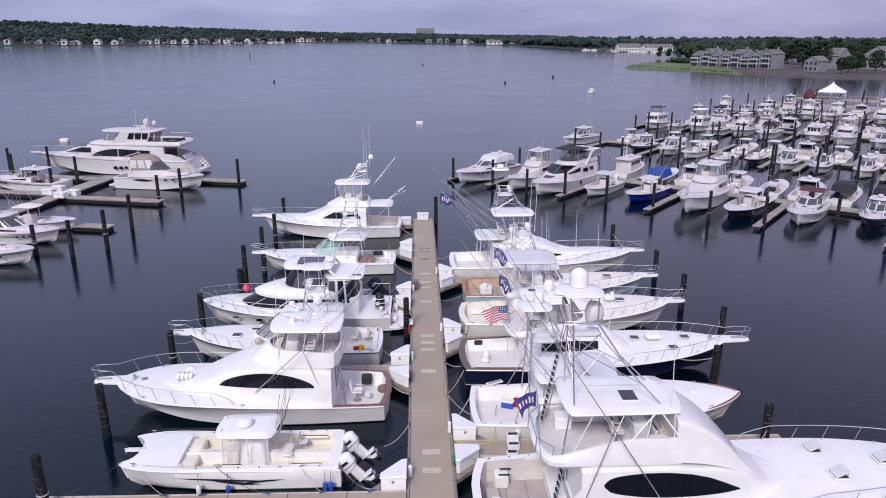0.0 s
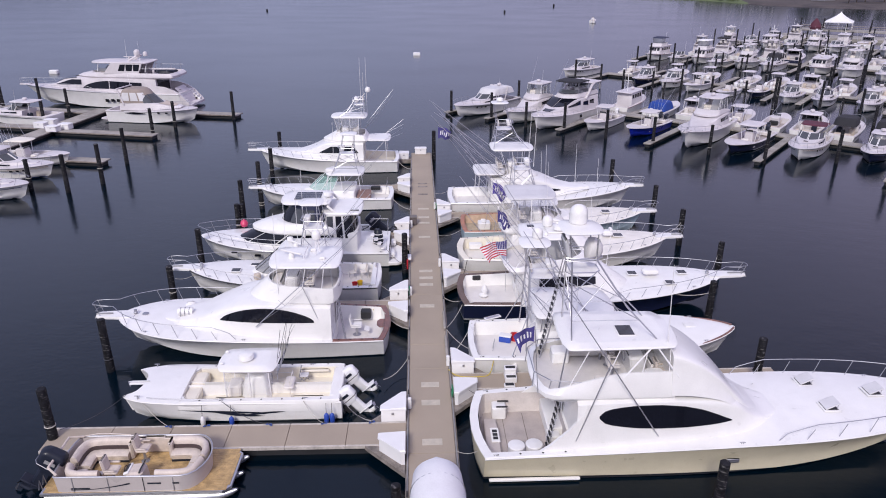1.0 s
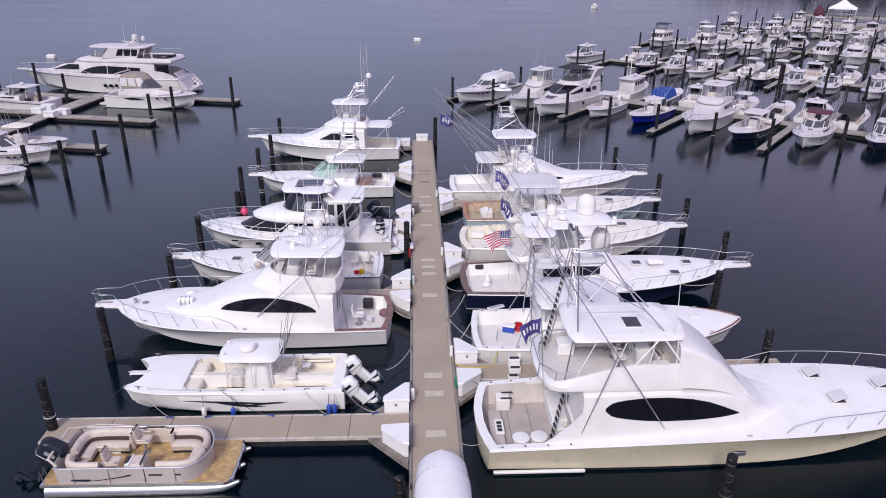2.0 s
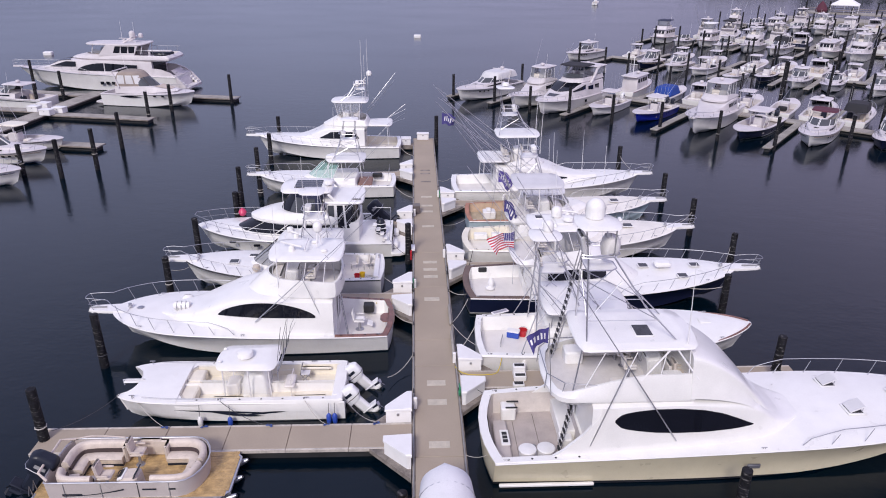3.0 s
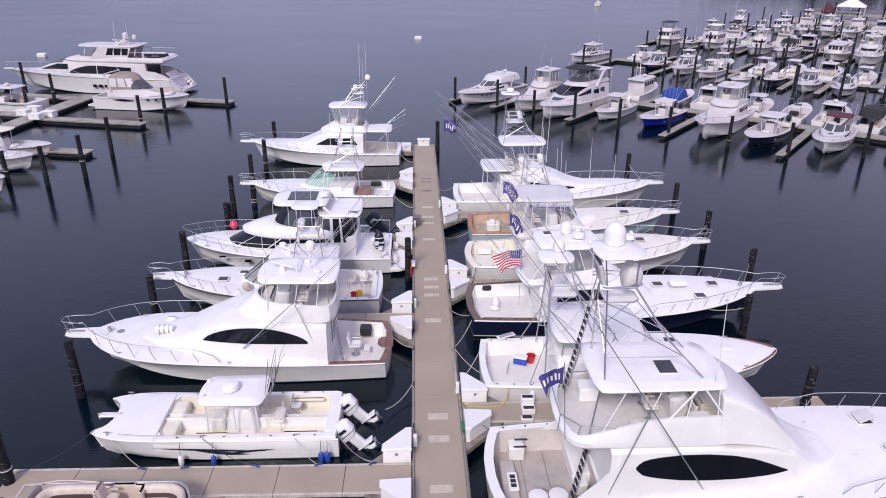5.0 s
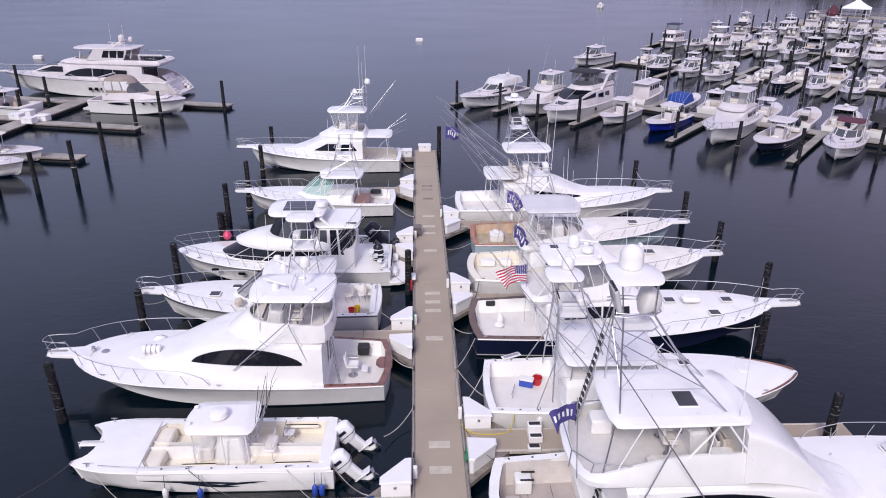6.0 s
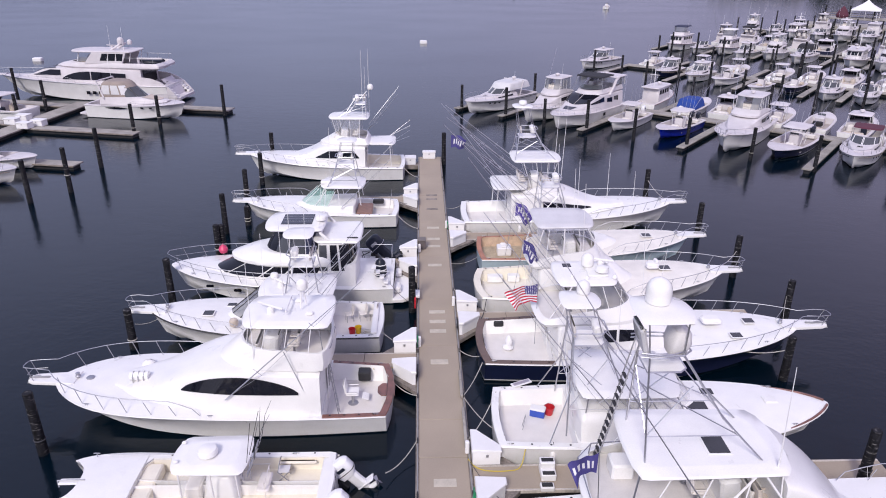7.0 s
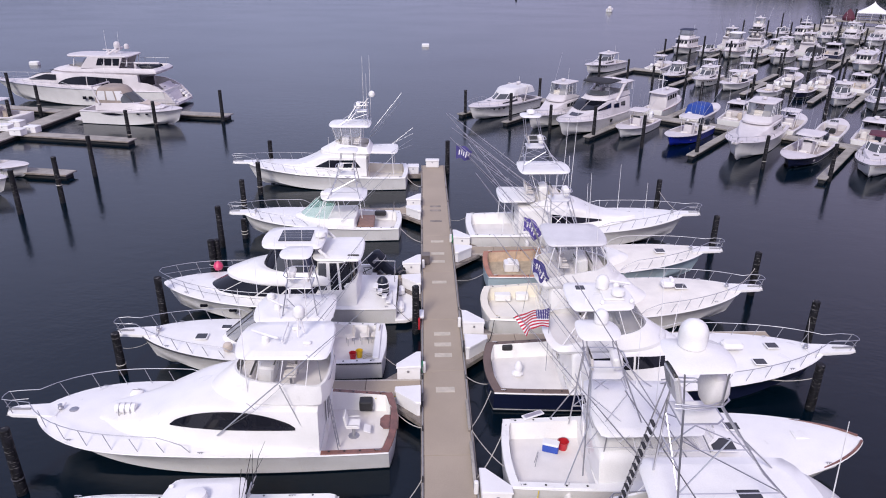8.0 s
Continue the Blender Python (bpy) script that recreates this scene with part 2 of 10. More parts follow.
# ---- mesh tools ----
class Geo:
    """Vertices and faces of one mesh in the making."""

    def __init__(self):
        self.v, self.f, self.m = [], [], []

    def grid(self, rows, m=0, closed=False):
        base, w = len(self.v), len(rows[0])
        for r in rows:
            self.v.extend(tuple(p) for p in r)
        for i in range(len(rows) - 1):
            for j in range(w if closed else w - 1):
                k = (j + 1) % w
                self.f.append((base + i * w + j, base + i * w + k, base + (i + 1) * w + k, base + (i + 1) * w + j))
                self.m.append(m)
        return self

    def ngon(self, pts, m=0):
        base = len(self.v)
        self.v.extend(tuple(p) for p in pts)
        self.f.append(tuple(range(base, base + len(pts))))
        self.m.append(m)
        return self

    def box(self, c, s, bev=0.02, m=0, turn=0.0, tilt=0.0):
        """A box with chamfered edges: centre, size, turn about z and tilt about y in degrees."""
        hx, hy, hz = s[0] / 2, s[1] / 2, s[2] / 2
        bev = min(bev, 0.45 * min(s))
        rot = Euler((0, radians(tilt), radians(turn))).to_matrix()
        rings = []
        for z, d in ((-hz, bev), (-hz + bev, 0), (hz - bev, 0), (hz, bev)):
            x, y = hx - d, hy - d
            ring = [(-x + bev, -y), (x - bev, -y), (x, -y + bev), (x, y - bev), (x - bev, y), (-x + bev, y), (-x, y - bev), (-x, -y + bev)]
            rings.append([rot @ Vector((a, b, z)) + Vector(c) for a, b in ring])
        self.grid(rings, m, True)
        self.ngon(rings[0][::-1], m)
        self.ngon(rings[-1], m)
        return self

    def prism(self, pts, z0, z1, m=0, bev=0.02, lean=0.0):
        """A flat outline raised from z0 to z1, edges softened; lean lifts the top with x."""
        cx = sum(p[0] for p in pts) / len(pts)
        cy = sum(p[1] for p in pts) / len(pts)
        rings = []
        for z, d in ((z0, 0), (z1 - bev, 0), (z1, bev)):
            ring = []
            for x, y in pts:
                r = math.hypot(x - cx, y - cy) or 1
                k = 1 - d / r
                ring.append((cx + (x - cx) * k, cy + (y - cy) * k, z + (lean * (x - cx) if z > z0 else 0)))
            rings.append(ring)
        self.grid(rings, m, True)
        self.ngon(rings[-1], m)
        self.ngon(rings[0][::-1], m)
        return self

    def tube(self, pts, r, n=6, m=0, r2=None, loop=False):
        pts = [Vector(p) for p in pts]
        r2 = r if r2 is None else r2
        rings, up = [], Vector((0, 0, 1))
        k = len(pts)
        for i, p in enumerate(pts):
            a = pts[(i - 1) % k] if (i or loop) else p
            b = pts[(i + 1) % k] if (i < k - 1 or loop) else p
            t = (b - a).normalized()
            side = t.cross(up)
            if side.length < 0.05:
                side = t.cross(Vector((1, 0, 0)))
            side.normalize()
            lift = side.cross(t)
            rad = r + (r2 - r) * i / max(1, k - 1)
            rings.append([p + rad * (math.cos(2 * math.pi * j / n) * side + math.sin(2 * math.pi * j / n) * lift) for j in range(n)])
        if loop:
            rings.append(rings[0])
        self.grid(rings, m, True)
        if not loop:
            self.ngon(rings[0][::-1], m)
            self.ngon(rings[-1], m)
        return self

    def lathe(self, prof, c=(0, 0, 0), n=14, m=0):
        rings = [[(c[0] + r * math.cos(2 * math.pi * j / n), c[1] + r * math.sin(2 * math.pi * j / n), c[2] + z) for j in range(n)] for r, z in prof]
        self.grid(rings, m, True)
        self.ngon(rings[0][::-1], m)
        self.ngon(rings[-1], m)
        return self

    def mesh(self, name, mats, angle=38):
        me = bpy.data.meshes.new(name)
        me.from_pydata(self.v, [], self.f)
        for a in mats if isinstance(mats, (list, tuple)) else (mats,):
            me.materials.append(a)
        me.polygons.foreach_set("material_index", self.m)
        if len(self.f) < 20000:
            bm = bmesh.new()
            bm.from_mesh(me)
            bmesh.ops.recalc_face_normals(bm, faces=bm.faces[:])
            bm.to_mesh(me)
            bm.free()
        me.shade_smooth()
        me.set_sharp_from_angle(angle=radians(angle))
        return me


def part(name, geo, material, parent=None, label="", angle=38):
    """Links a mesh in the making as one object under a thing or a part."""
    ob = new(name, geo.mesh(name, material, angle) if isinstance(geo, Geo) else geo)
    if parent is not None:
        ob.parent = parent
    if label:
        ob["label"] = label
    return ob


def thing(name, m, label, category, group="", kind=""):
    ob = new(name)
    ob.empty_display_size = 0.2
    ob.matrix_basis = m
    return tagged(ob, label, category, group, kind)


def lerp(a, b, t):
    return a + (b - a) * t


def sweep(geo, path, prof):
    """Carries a profile of (inward offset, height) along a flat path; ends closed."""
    rows = []
    k = len(path)
    for i, (x, y) in enumerate(path):
        a, c = path[max(0, i - 1)], path[min(k - 1, i + 1)]
        d = math.hypot(c[0] - a[0], c[1] - a[1]) or 1
        nx, ny = -(c[1] - a[1]) / d, (c[0] - a[0]) / d
        rows.append([(x + nx * o, y + ny * o, z) for o, z in prof])
    geo.grid(rows, 0, True)
    geo.ngon(rows[0][::-1])
    geo.ngon(rows[-1])
    return geo


def curve(pts, n=6):
    """A smooth flat path through a few points."""
    out = []
    for i in range(len(pts) - 1):
        p0, p1, p2, p3 = pts[max(0, i - 1)], pts[i], pts[i + 1], pts[min(len(pts) - 1, i + 2)]
        for j in range(n):
            t = j / n
            out.append(tuple(0.5 * (2 * b + (c - a) * t + (2 * a - 5 * b + 4 * c - d) * t * t + (3 * b - a - 3 * c + d) * t ** 3) for a, b, c, d in zip(p0, p1, p2, p3)))
    return out + [pts[-1]]


class Shell:
    """A moulded superstructure: levels (z, x0, x1, half width aft, half width forward, nose length, tail length)."""

    def __init__(self, levels):
        self.lv = levels

    def at(self, z):
        lv = self.lv
        for a, b in zip(lv, lv[1:]):
            if z <= b[0]:
                t = max(0, (z - a[0]) / max(1e-6, b[0] - a[0]))
                return tuple(lerp(p, q, t) for p, q in zip(a, b))
        return lv[-1]

    @staticmethod
    def wide(l, x):
        z, x0, x1, w0, w1, nose, tail = l
        if x <= x0 or x >= x1:
            return 0.0
        y = lerp(w0, w1, ((x - x0) / (x1 - x0)) ** 1.4)
        if x - x0 < tail:
            y *= max(0, 1 - (1 - (x - x0) / tail) ** 4) ** 0.5
        if x1 - x < nose:
            y *= max(0, 1 - (1 - (x1 - x) / nose) ** 2.4) ** 0.55
        return y

    def half(self, l, n=16):
        out = []
        for i in range(n + 1):
            x = l[1] + (l[2] - l[1]) * (0.5 - 0.5 * math.cos(math.pi * i / n))
            out.append((x, self.wide(l, x)))
        return out

    def ring(self, l, n=16):
        h = self.half(l, n)
        return [(x, y, l[0]) for x, y in h] + [(x, -y, l[0]) for x, y in h[-2:0:-1]]

    def y(self, x, z):
        return self.wide(self.at(z), x)

    def solid(self, geo, m=0, soft=0.06, n=16):
        lv = list(self.lv)
        z, x0, x1, w0, w1, nose, tail = lv[-1]
        if soft:
            lv[-1] = self.at(z - soft)
            for k in (0.7, 1.0):
                d = soft * (1 - math.sqrt(1 - k * k)) if k < 1 else soft
                lv.append((z - soft + soft * k, x0 + d, x1 - d, w0 - d, w1 - d, nose, tail))
        rings = [self.ring(l, n) for l in lv]
        geo.grid(rings, m, True)
        geo.ngon(rings[-1], m)
        geo.ngon(rings[0][::-1], m)
        return geo

    def wall(self, geo, thick=0.08, m=0, n=16, drop=0.0):
        rings = [self.ring(l, n) for l in self.lv]
        for l in (self.lv[-1], self.lv[0]):
            z, x0, x1, w0, w1, nose, tail = l
            rings.append(self.ring((z, x0 + thick, x1 - thick, w0 - thick, w1 - thick, nose, tail), n))
        if drop:
            z, x0, x1 = self.lv[-1][:3]
            for k in range(len(rings) - 1):
                rings[k] = [(x, y, min(zz, z - drop * max(0, 1 - 1.6 * (x - x0) / (x1 - x0)) ** 1.3)) for x, y, zz in rings[k]]
        geo.grid(rings + [rings[0]], m, True)
        return geo

    def side(self, geo, x0, x1, lo, hi, sign, off=0.03, n=24, m=0):
        """A panel on one side between the heights lo(t) and hi(t), standing a little proud."""
        rows = []
        for k in (0, 0.5, 1):
            row = []
            for i in range(n + 1):
                t = i / n
                x, z = lerp(x0, x1, t), lerp(lo(t), hi(t), k)
                row.append((x, sign * (self.y(x, z) + off), z))
            rows.append(row)
        deep = [(x, y - sign * 0.06, z) for x, y, z in rows[0]]
        deep2 = [(x, y - sign * 0.06, z) for x, y, z in rows[2]]
        geo.grid([deep] + rows + [deep2], m)
        return geo

    def band(self, geo, za, zb, s0, s1, sign=1, off=0.03, n=8, m=0, around=False):
        """A panel that follows the outline from s0 to s1 (0 aft centre, 1 nose centre) between two heights."""
        rows = []
        for z in (za, (za + zb) / 2, zb):
            l = self.at(z)
            l = (l[0], l[1] - off, l[2] + off, l[3] + off, l[4] + off, l[5], l[6])
            row = []
            ss = [lerp(s0, s1, i / n) for i in range(n + 1)]
            for s in ss:
                x = l[1] + (l[2] - l[1]) * (0.5 - 0.5 * math.cos(math.pi * s))
                row.append((x, sign * self.wide(l, x), z))
            if around:
                row += [(x, -y, zz) for x, y, zz in row[-2::-1]]
            rows.append(row)
        geo.grid(rows, m)
        return geo


class Loft(Shell):
    """A cabin that blends into the deck: stations (x, half width, z at the deck, half width, z at the shoulder, z at the crown)."""

    def __init__(self, stations, boxy=3.6):
        self.st, self.p = stations, boxy

    def station(self, x):
        """A rounded section between the stations."""
        xs = [q[0] for q in self.st]
        x = min(max(x, xs[0]), xs[-1])
        i = min(max(k for k in range(len(xs)) if xs[k] <= x + 1e-6), len(xs) - 2)
        q0, q1, q2, q3 = self.st[max(0, i - 1)], self.st[i], self.st[i + 1], self.st[min(len(xs) - 1, i + 2)]
        d = q2[0] - q1[0]
        t = (x - q1[0]) / d
        out = []
        for a, b, c, e in zip(q0, q1, q2, q3):
            m1 = (c - a) / max(0.1, q2[0] - q0[0]) * d
            m2 = (e - b) / max(0.1, q3[0] - q1[0]) * d
            out.append((2 * t ** 3 - 3 * t * t + 1) * b + (t ** 3 - 2 * t * t + t) * m1 + (3 * t * t - 2 * t ** 3) * c + (t ** 3 - t * t) * m2)
        return tuple(out)

    def y(self, x, z):
        _, wb, zb, ws, zs, zt = self.station(x)
        if z <= zs:
            return lerp(wb, ws, max(0, (z - zb) / max(0.01, zs - zb)))
        return ws * max(0, 1 - min(1, (z - zs) / max(0.01, zt - zs)) ** self.p) ** (1 / self.p)

    def solid(self, geo, m=0, soft=0.0, n=9):
        n = 9
        rows, fine = [], []
        for a, b in zip(self.st, self.st[1:]):
            fine += [lerp(a[0], b[0], k / 4) for k in range(4)]
        for x in fine + [self.st[-1][0]]:
            _, wb, zb, ws, zs, zt = self.station(x)
            half = [(wb, zb), ((wb + ws) / 2, (zb + zs) / 2)]
            for j in range(n + 1):
                a = math.pi / 2 * j / n
                half.append((ws * max(0, math.cos(a)) ** (2 / self.p), zs + (zt - zs) * math.sin(a) ** (2 / self.p)))
            half[-1] = (0.0, zt)
            rows.append([(x, yy, zz) for yy, zz in half] + [(x, -yy, zz) for yy, zz in half[-2::-1]])
        geo.grid(rows, m)
        geo.ngon(rows[0], m)
        geo.ngon(rows[-1][::-1], m)
        return geo


    def top(self, x, f):
        """Height of the crown at the share f of the shoulder's half width."""
        _, wb, zb, ws, zs, zt = self.station(x)
        return f * ws, zs + (zt - zs) * max(0, 1 - abs(f) ** self.p) ** (1 / self.p)

    def cap(self, geo, x0, x1, f0, f1, lead=0.0, off=0.03, m=0):
        """A pane on the sloping front between x0 and x1, the edges drawn aft by lead towards the sides."""
        rows = []
        for k in range(5):
            row = []
            for j in range(9):
                f = lerp(f0, f1, j / 8)
                x = lerp(x0, x1, k / 4) - lead * f * f
                y, z = self.top(x, f * 0.985)
                row.append((x + off * 0.5, y, z + off))
            rows.append(row)
        geo.grid(rows, m)
        low = [[(x - 0.02, y, z - 0.07) for x, y, z in rows[k]] for k in (0, 4)]
        geo.grid([rows[0], low[0]], m)
        geo.grid([rows[4], low[1]], m)
        return geo


# ---- water ----
def water_mat():
    m = bpy.data.materials.new("harbour_water")
    m.use_nodes = True
    n, l = m.node_tree.nodes, m.node_tree.links
    b = n["Principled BSDF"]
    b.inputs["Base Color"].default_value = (0.0004, 0.0048, 0.0100, 1)
    b.inputs["Roughness"].default_value = 0.07
    b.inputs["IOR"].default_value = 1.34
    geo = n.new("ShaderNodeNewGeometry")
    hs = []
    for sc, det, st in (((0.55, 0.9, 1), 3, 0.5), ((2.6, 3.8, 1), 3, 0.28), ((0.04, 0.07, 1), 2, 1.0)):
        mp = n.new("ShaderNodeMapping")
        mp.inputs["Scale"].default_value = sc
        mp.inputs["Rotation"].default_value = (0, 0, 0.5)
        nz = n.new("ShaderNodeTexNoise")
        nz.inputs["Scale"].default_value, nz.inputs["Detail"].default_value = 1.0, det
        l.new(geo.outputs["Position"], mp.inputs["Vector"])
        l.new(mp.outputs[0], nz.inputs["Vector"])
        ml = n.new("ShaderNodeMath")
        ml.operation = 'MULTIPLY'
        ml.inputs[1].default_value = st
        l.new(nz.outputs["Fac"], ml.inputs[0])
        hs.append(ml.outputs[0])
    a1 = n.new("ShaderNodeMath")
    l.new(hs[0], a1.inputs[0])
    l.new(hs[1], a1.inputs[1])
    # wide calm and ruffled patches
    rp = n.new("ShaderNodeMapRange")
    rp.inputs["From Min"].default_value, rp.inputs["From Max"].default_value = 0.35, 0.7
    rp.inputs["To Min"].default_value, rp.inputs["To Max"].default_value = 0.12, 0.16
    l.new(hs[2], rp.inputs["Value"])
    l.new(rp.outputs["Result"], b.inputs["Roughness"])
    bp = n.new("ShaderNodeBump")
    bp.inputs["Strength"].default_value, bp.inputs["Distance"].default_value = 0.6, 0.05
    l.new(a1.outputs[0], bp.inputs["Height"])
    l.new(bp.outputs[0], b.inputs["Normal"])
    return m


g = Geo()
g.grid([[(x, y, 0) for x in (-3500, -1200, -300, 300, 1200, 3500)] for y in (-400, 0, 150, 600, 1800, 4200)])
tagged(part("water", g, water_mat()), "dark slate-blue harbour water with small ripples", "water", kind="structure")


# ---- boat building: x runs forward from the transom, z = 0 is the waterline ----
class Hull:
    def __init__(self, L, B, zb, zs, stern=0.9, full=0.42, pw=2.8, rake=0.07, flare=1.1, dead=0.5, trc=0.18, sheer=1.8, tuck=0.87):
        self.L, self.B, self.zb, self.zs = L, B, zb, zs
        self.tuck = tuck
        self.stern, self.full, self.pw, self.rake, self.flare, self.dead, self.trc, self.sheer = stern, full, pw, rake, flare, dead, trc, sheer

    def b(self, x):
        u = min(1, max(0, x / self.L))
        if u < self.full:
            return self.B / 2 * (self.stern + (1 - self.stern) * math.sin(math.pi / 2 * u / self.full))
        return max(0.02, self.B / 2 * max(0, 1 - ((u - self.full) / (1 - self.full)) ** self.pw) ** 0.75)

    def z(self, x):
        u = min(1, max(0, x / self.L))
        return self.zs + (self.zb - self.zs) * u ** self.sheer

    def section(self, u):
        x = u * self.L
        bs, zs = self.b(x), self.z(x)
        cb = bs * (self.tuck - 0.45 * u ** 3)
        cz = 0.02 + 0.5 * self.zb * max(0, (u - 0.3) / 0.7) ** 2.6
        kz = -self.dead + (self.dead + 0.25 * zs) * max(0, (u - 0.72) / 0.28) ** 2
        pts = [(0.0, kz), (cb * 0.55, lerp(kz, cz, 0.6)), (cb, cz)]
        fl = 1 + self.flare * u
        for v in (0.2, 0.4, 0.6, 0.8, 0.93, 1.0):
            pts.append((lerp(cb, bs, v ** fl), lerp(cz, zs, v)))
        out = []
        for y, z in pts:
            back = self.rake * self.L * u ** 5 * (1 - max(0, z) / zs) + (0.22 * self.L * u ** 9 if z < 0 else 0)
            out.append((x - back, y, z))
        return out

    def build(self, boat, material, n=26):
        g = Geo()
        rows = []
        for i in range(n + 1):
            u = math.sin(math.pi / 2 * i / n) ** 0.9
            s = self.section(u)
            rows.append([(x, y, z) for x, y, z in s[::-1]] + [(x, -y, z) for x, y, z in s[1:]])
        g.grid(rows)
        # transom, bowed aft
        s = self.section(0)
        tr = []
        for y, z in ((p[1], p[2]) for p in s):
            w = max(0.02, y)
            tr.append([(-self.trc * (1 - f * f) * (0.6 + 0.4 * z / self.zs), f * w, z) for f in (-1, -0.8, -0.5, -0.2, 0.2, 0.5, 0.8, 1)])
        g.grid(tr)
        return part("hull", g, material, boat)

    def aft(self, f):
        return -self.trc * (1 - f * f)

    def deck(self, boat, material, xa=0.0, xb=0.0, cw=0.3, cover=None, sole=None, zsole=0.5, liner=None, camber=0.035):
        xs = sorted({self.L * math.sin(math.pi / 2 * i / 22) for i in range(23)} | {xb})
        fr = (-1, -0.8, -0.55, -0.28, 0, 0.28, 0.55, 0.8, 1)
        g = Geo()
        g.grid([[(x, f * self.b(x), self.z(x) + camber * self.B * (1 - f * f) * min(1, self.b(x) / self.B * 2.2) * min(1, (x - xb) / 0.8)) for f in fr] for x in xs if x >= xb])
        deck = part("foredeck" if xb else "deck", g, material, boat)
        if xb:
            g = Geo()
            n = 9
            for s in (1, -1):
                rows = []
                for i in range(n + 1):
                    x = xb * i / n
                    rows.append([(x, s * self.b(x), self.z(x)), (x, s * (self.b(x) - 0.02), self.z(x) + 0.035), (x, s * (self.b(x) - cw), self.z(x) + 0.035), (x, s * (self.b(x) - cw), self.z(x) - 0.05)])
                g.grid(rows)
            w = self.b(0)
            rows = []
            for f in (-1, -0.8, -0.5, -0.2, 0.2, 0.5, 0.8, 1):
                rows.append([(self.aft(f), f * w, self.zs), (self.aft(f) + 0.02, f * w, self.zs + 0.037), (xa + self.aft(f), f * (w - cw * 0.4), self.zs + 0.037), (xa + self.aft(f), f * (w - cw * 0.4), self.zs - 0.05)])
            g.grid(rows)
            part("covering_board", g, cover or material, boat)
            g = Geo()
            ins = [(xb, self.b(xb) - cw)] + [(xb * i / n, self.b(xb * i / n) - cw) for i in range(n, 0, -1) if xb * i / n > xa] + [(xa + self.aft(0.9), self.b(0) - cw - 0.1), (xa + self.aft(0.4), 0.4 * self.b(0))]
            loop = ins + [(x, -y) for x, y in ins[::-1]]
            g.grid([[(x, y, self.z(x) + 0.03) for x, y in loop], [(x, y * 0.93, zsole + 0.12) for x, y in loop], [(x, y * 0.9, zsole) for x, y in loop]], closed=True)
            part("cockpit_liner", g, liner or GEL, boat)
            g = Geo()
            g.ngon([(x, y * 0.92, zsole + 0.004) for x, y in loop])
            part("cockpit_sole", g, sole or SOLE, boat)
        return deck

    def rub(self, boat, material, r=0.035):
        g = Geo()
        n = 24
        side = [(self.L * math.sin(math.pi / 2 * i / n), 1) for i in range(n + 1)]
        pts = [(x, self.b(x) + r * 0.5, self.z(x) - 0.03) for x, s in side]
        pts += [(x, -y, z) for x, y, z in pts[-2::-1]]
        g.tube(pts, r, 6)
        part("rub_rail", g, material, boat)


def bow_rail(boat, H, xs, h=0.6, n=6, pul=1.0, inset=0.12, low=False, material=None, r=0.017):
    material = material or STEEL
    g = Geo()
    m = 14
    pts = [(xs - 0.25, H.b(xs) - inset, H.z(xs) + 0.05)]
    for i in range(m + 1):
        x = lerp(xs, H.L - 0.25, i / m)
        rise = min(1, 0.55 + i / 4)
        pts.append((x + 0.25 * i / m, max(0.3, H.b(x) - inset + 0.03), H.z(x) + h * rise))
    if pul > 0:
        pts += [(H.L + pul * 0.6, 0.34, H.zb + h * 1.02), (H.L + pul, 0.26, H.zb + h * 1.02), (H.L + pul + 0.08, 0.1, H.zb + h)]
    else:
        pts += [(H.L + 0.1, 0.22, H.zb + h)]
    pts += [(x, -y, z) for x, y, z in pts[::-1]]
    g.tube(pts, r, 6)
    if low:
        for s in (1, -1):
            g.tube([(lerp(xs + 0.8, H.L, i / 8), s * max(0.2, H.b(lerp(xs + 0.8, H.L, i / 8)) - inset), H.z(lerp(xs + 0.8, H.L, i / 8)) + h * 0.5) for i in range(9)], r * 0.7, 5)
    if pul > 0.4:
        g.tube([(H.L + pul * 0.4, 0.3, H.zb + h * 0.5), (H.L + pul * 0.95, 0.22, H.zb + h * 0.5), (H.L + pul * 0.95, -0.22, H.zb + h * 0.5), (H.L + pul * 0.4, -0.3, H.zb + h * 0.5)], r * 0.8, 5)
    rail = part("bow_rail", g, material, boat)
    for i in range(n):
        t = (i + 0.5) / n
        x = lerp(xs + 0.2, H.L - 0.3, t)
        for s in (1, -1):
            g = Geo()
            g.tube([(x, s * (H.b(x) - inset), H.z(x)), (x + 0.22, s * max(0.3, H.b(x + 0.12) - inset + 0.02), H.z(x) + h * min(1, 0.6 + t))], r * 0.85, 5)
            part("stanchion", g, material, rail)
    if pul > 0.4:
        for s in (1, -1):
            g = Geo()
            g.tube([(H.L + pul * 0.75, s * 0.24, H.zb), (H.L + pul * 0.95, s * 0.24, H.zb + h)], r * 0.85, 5)
            part("stanchion", g, material, rail)


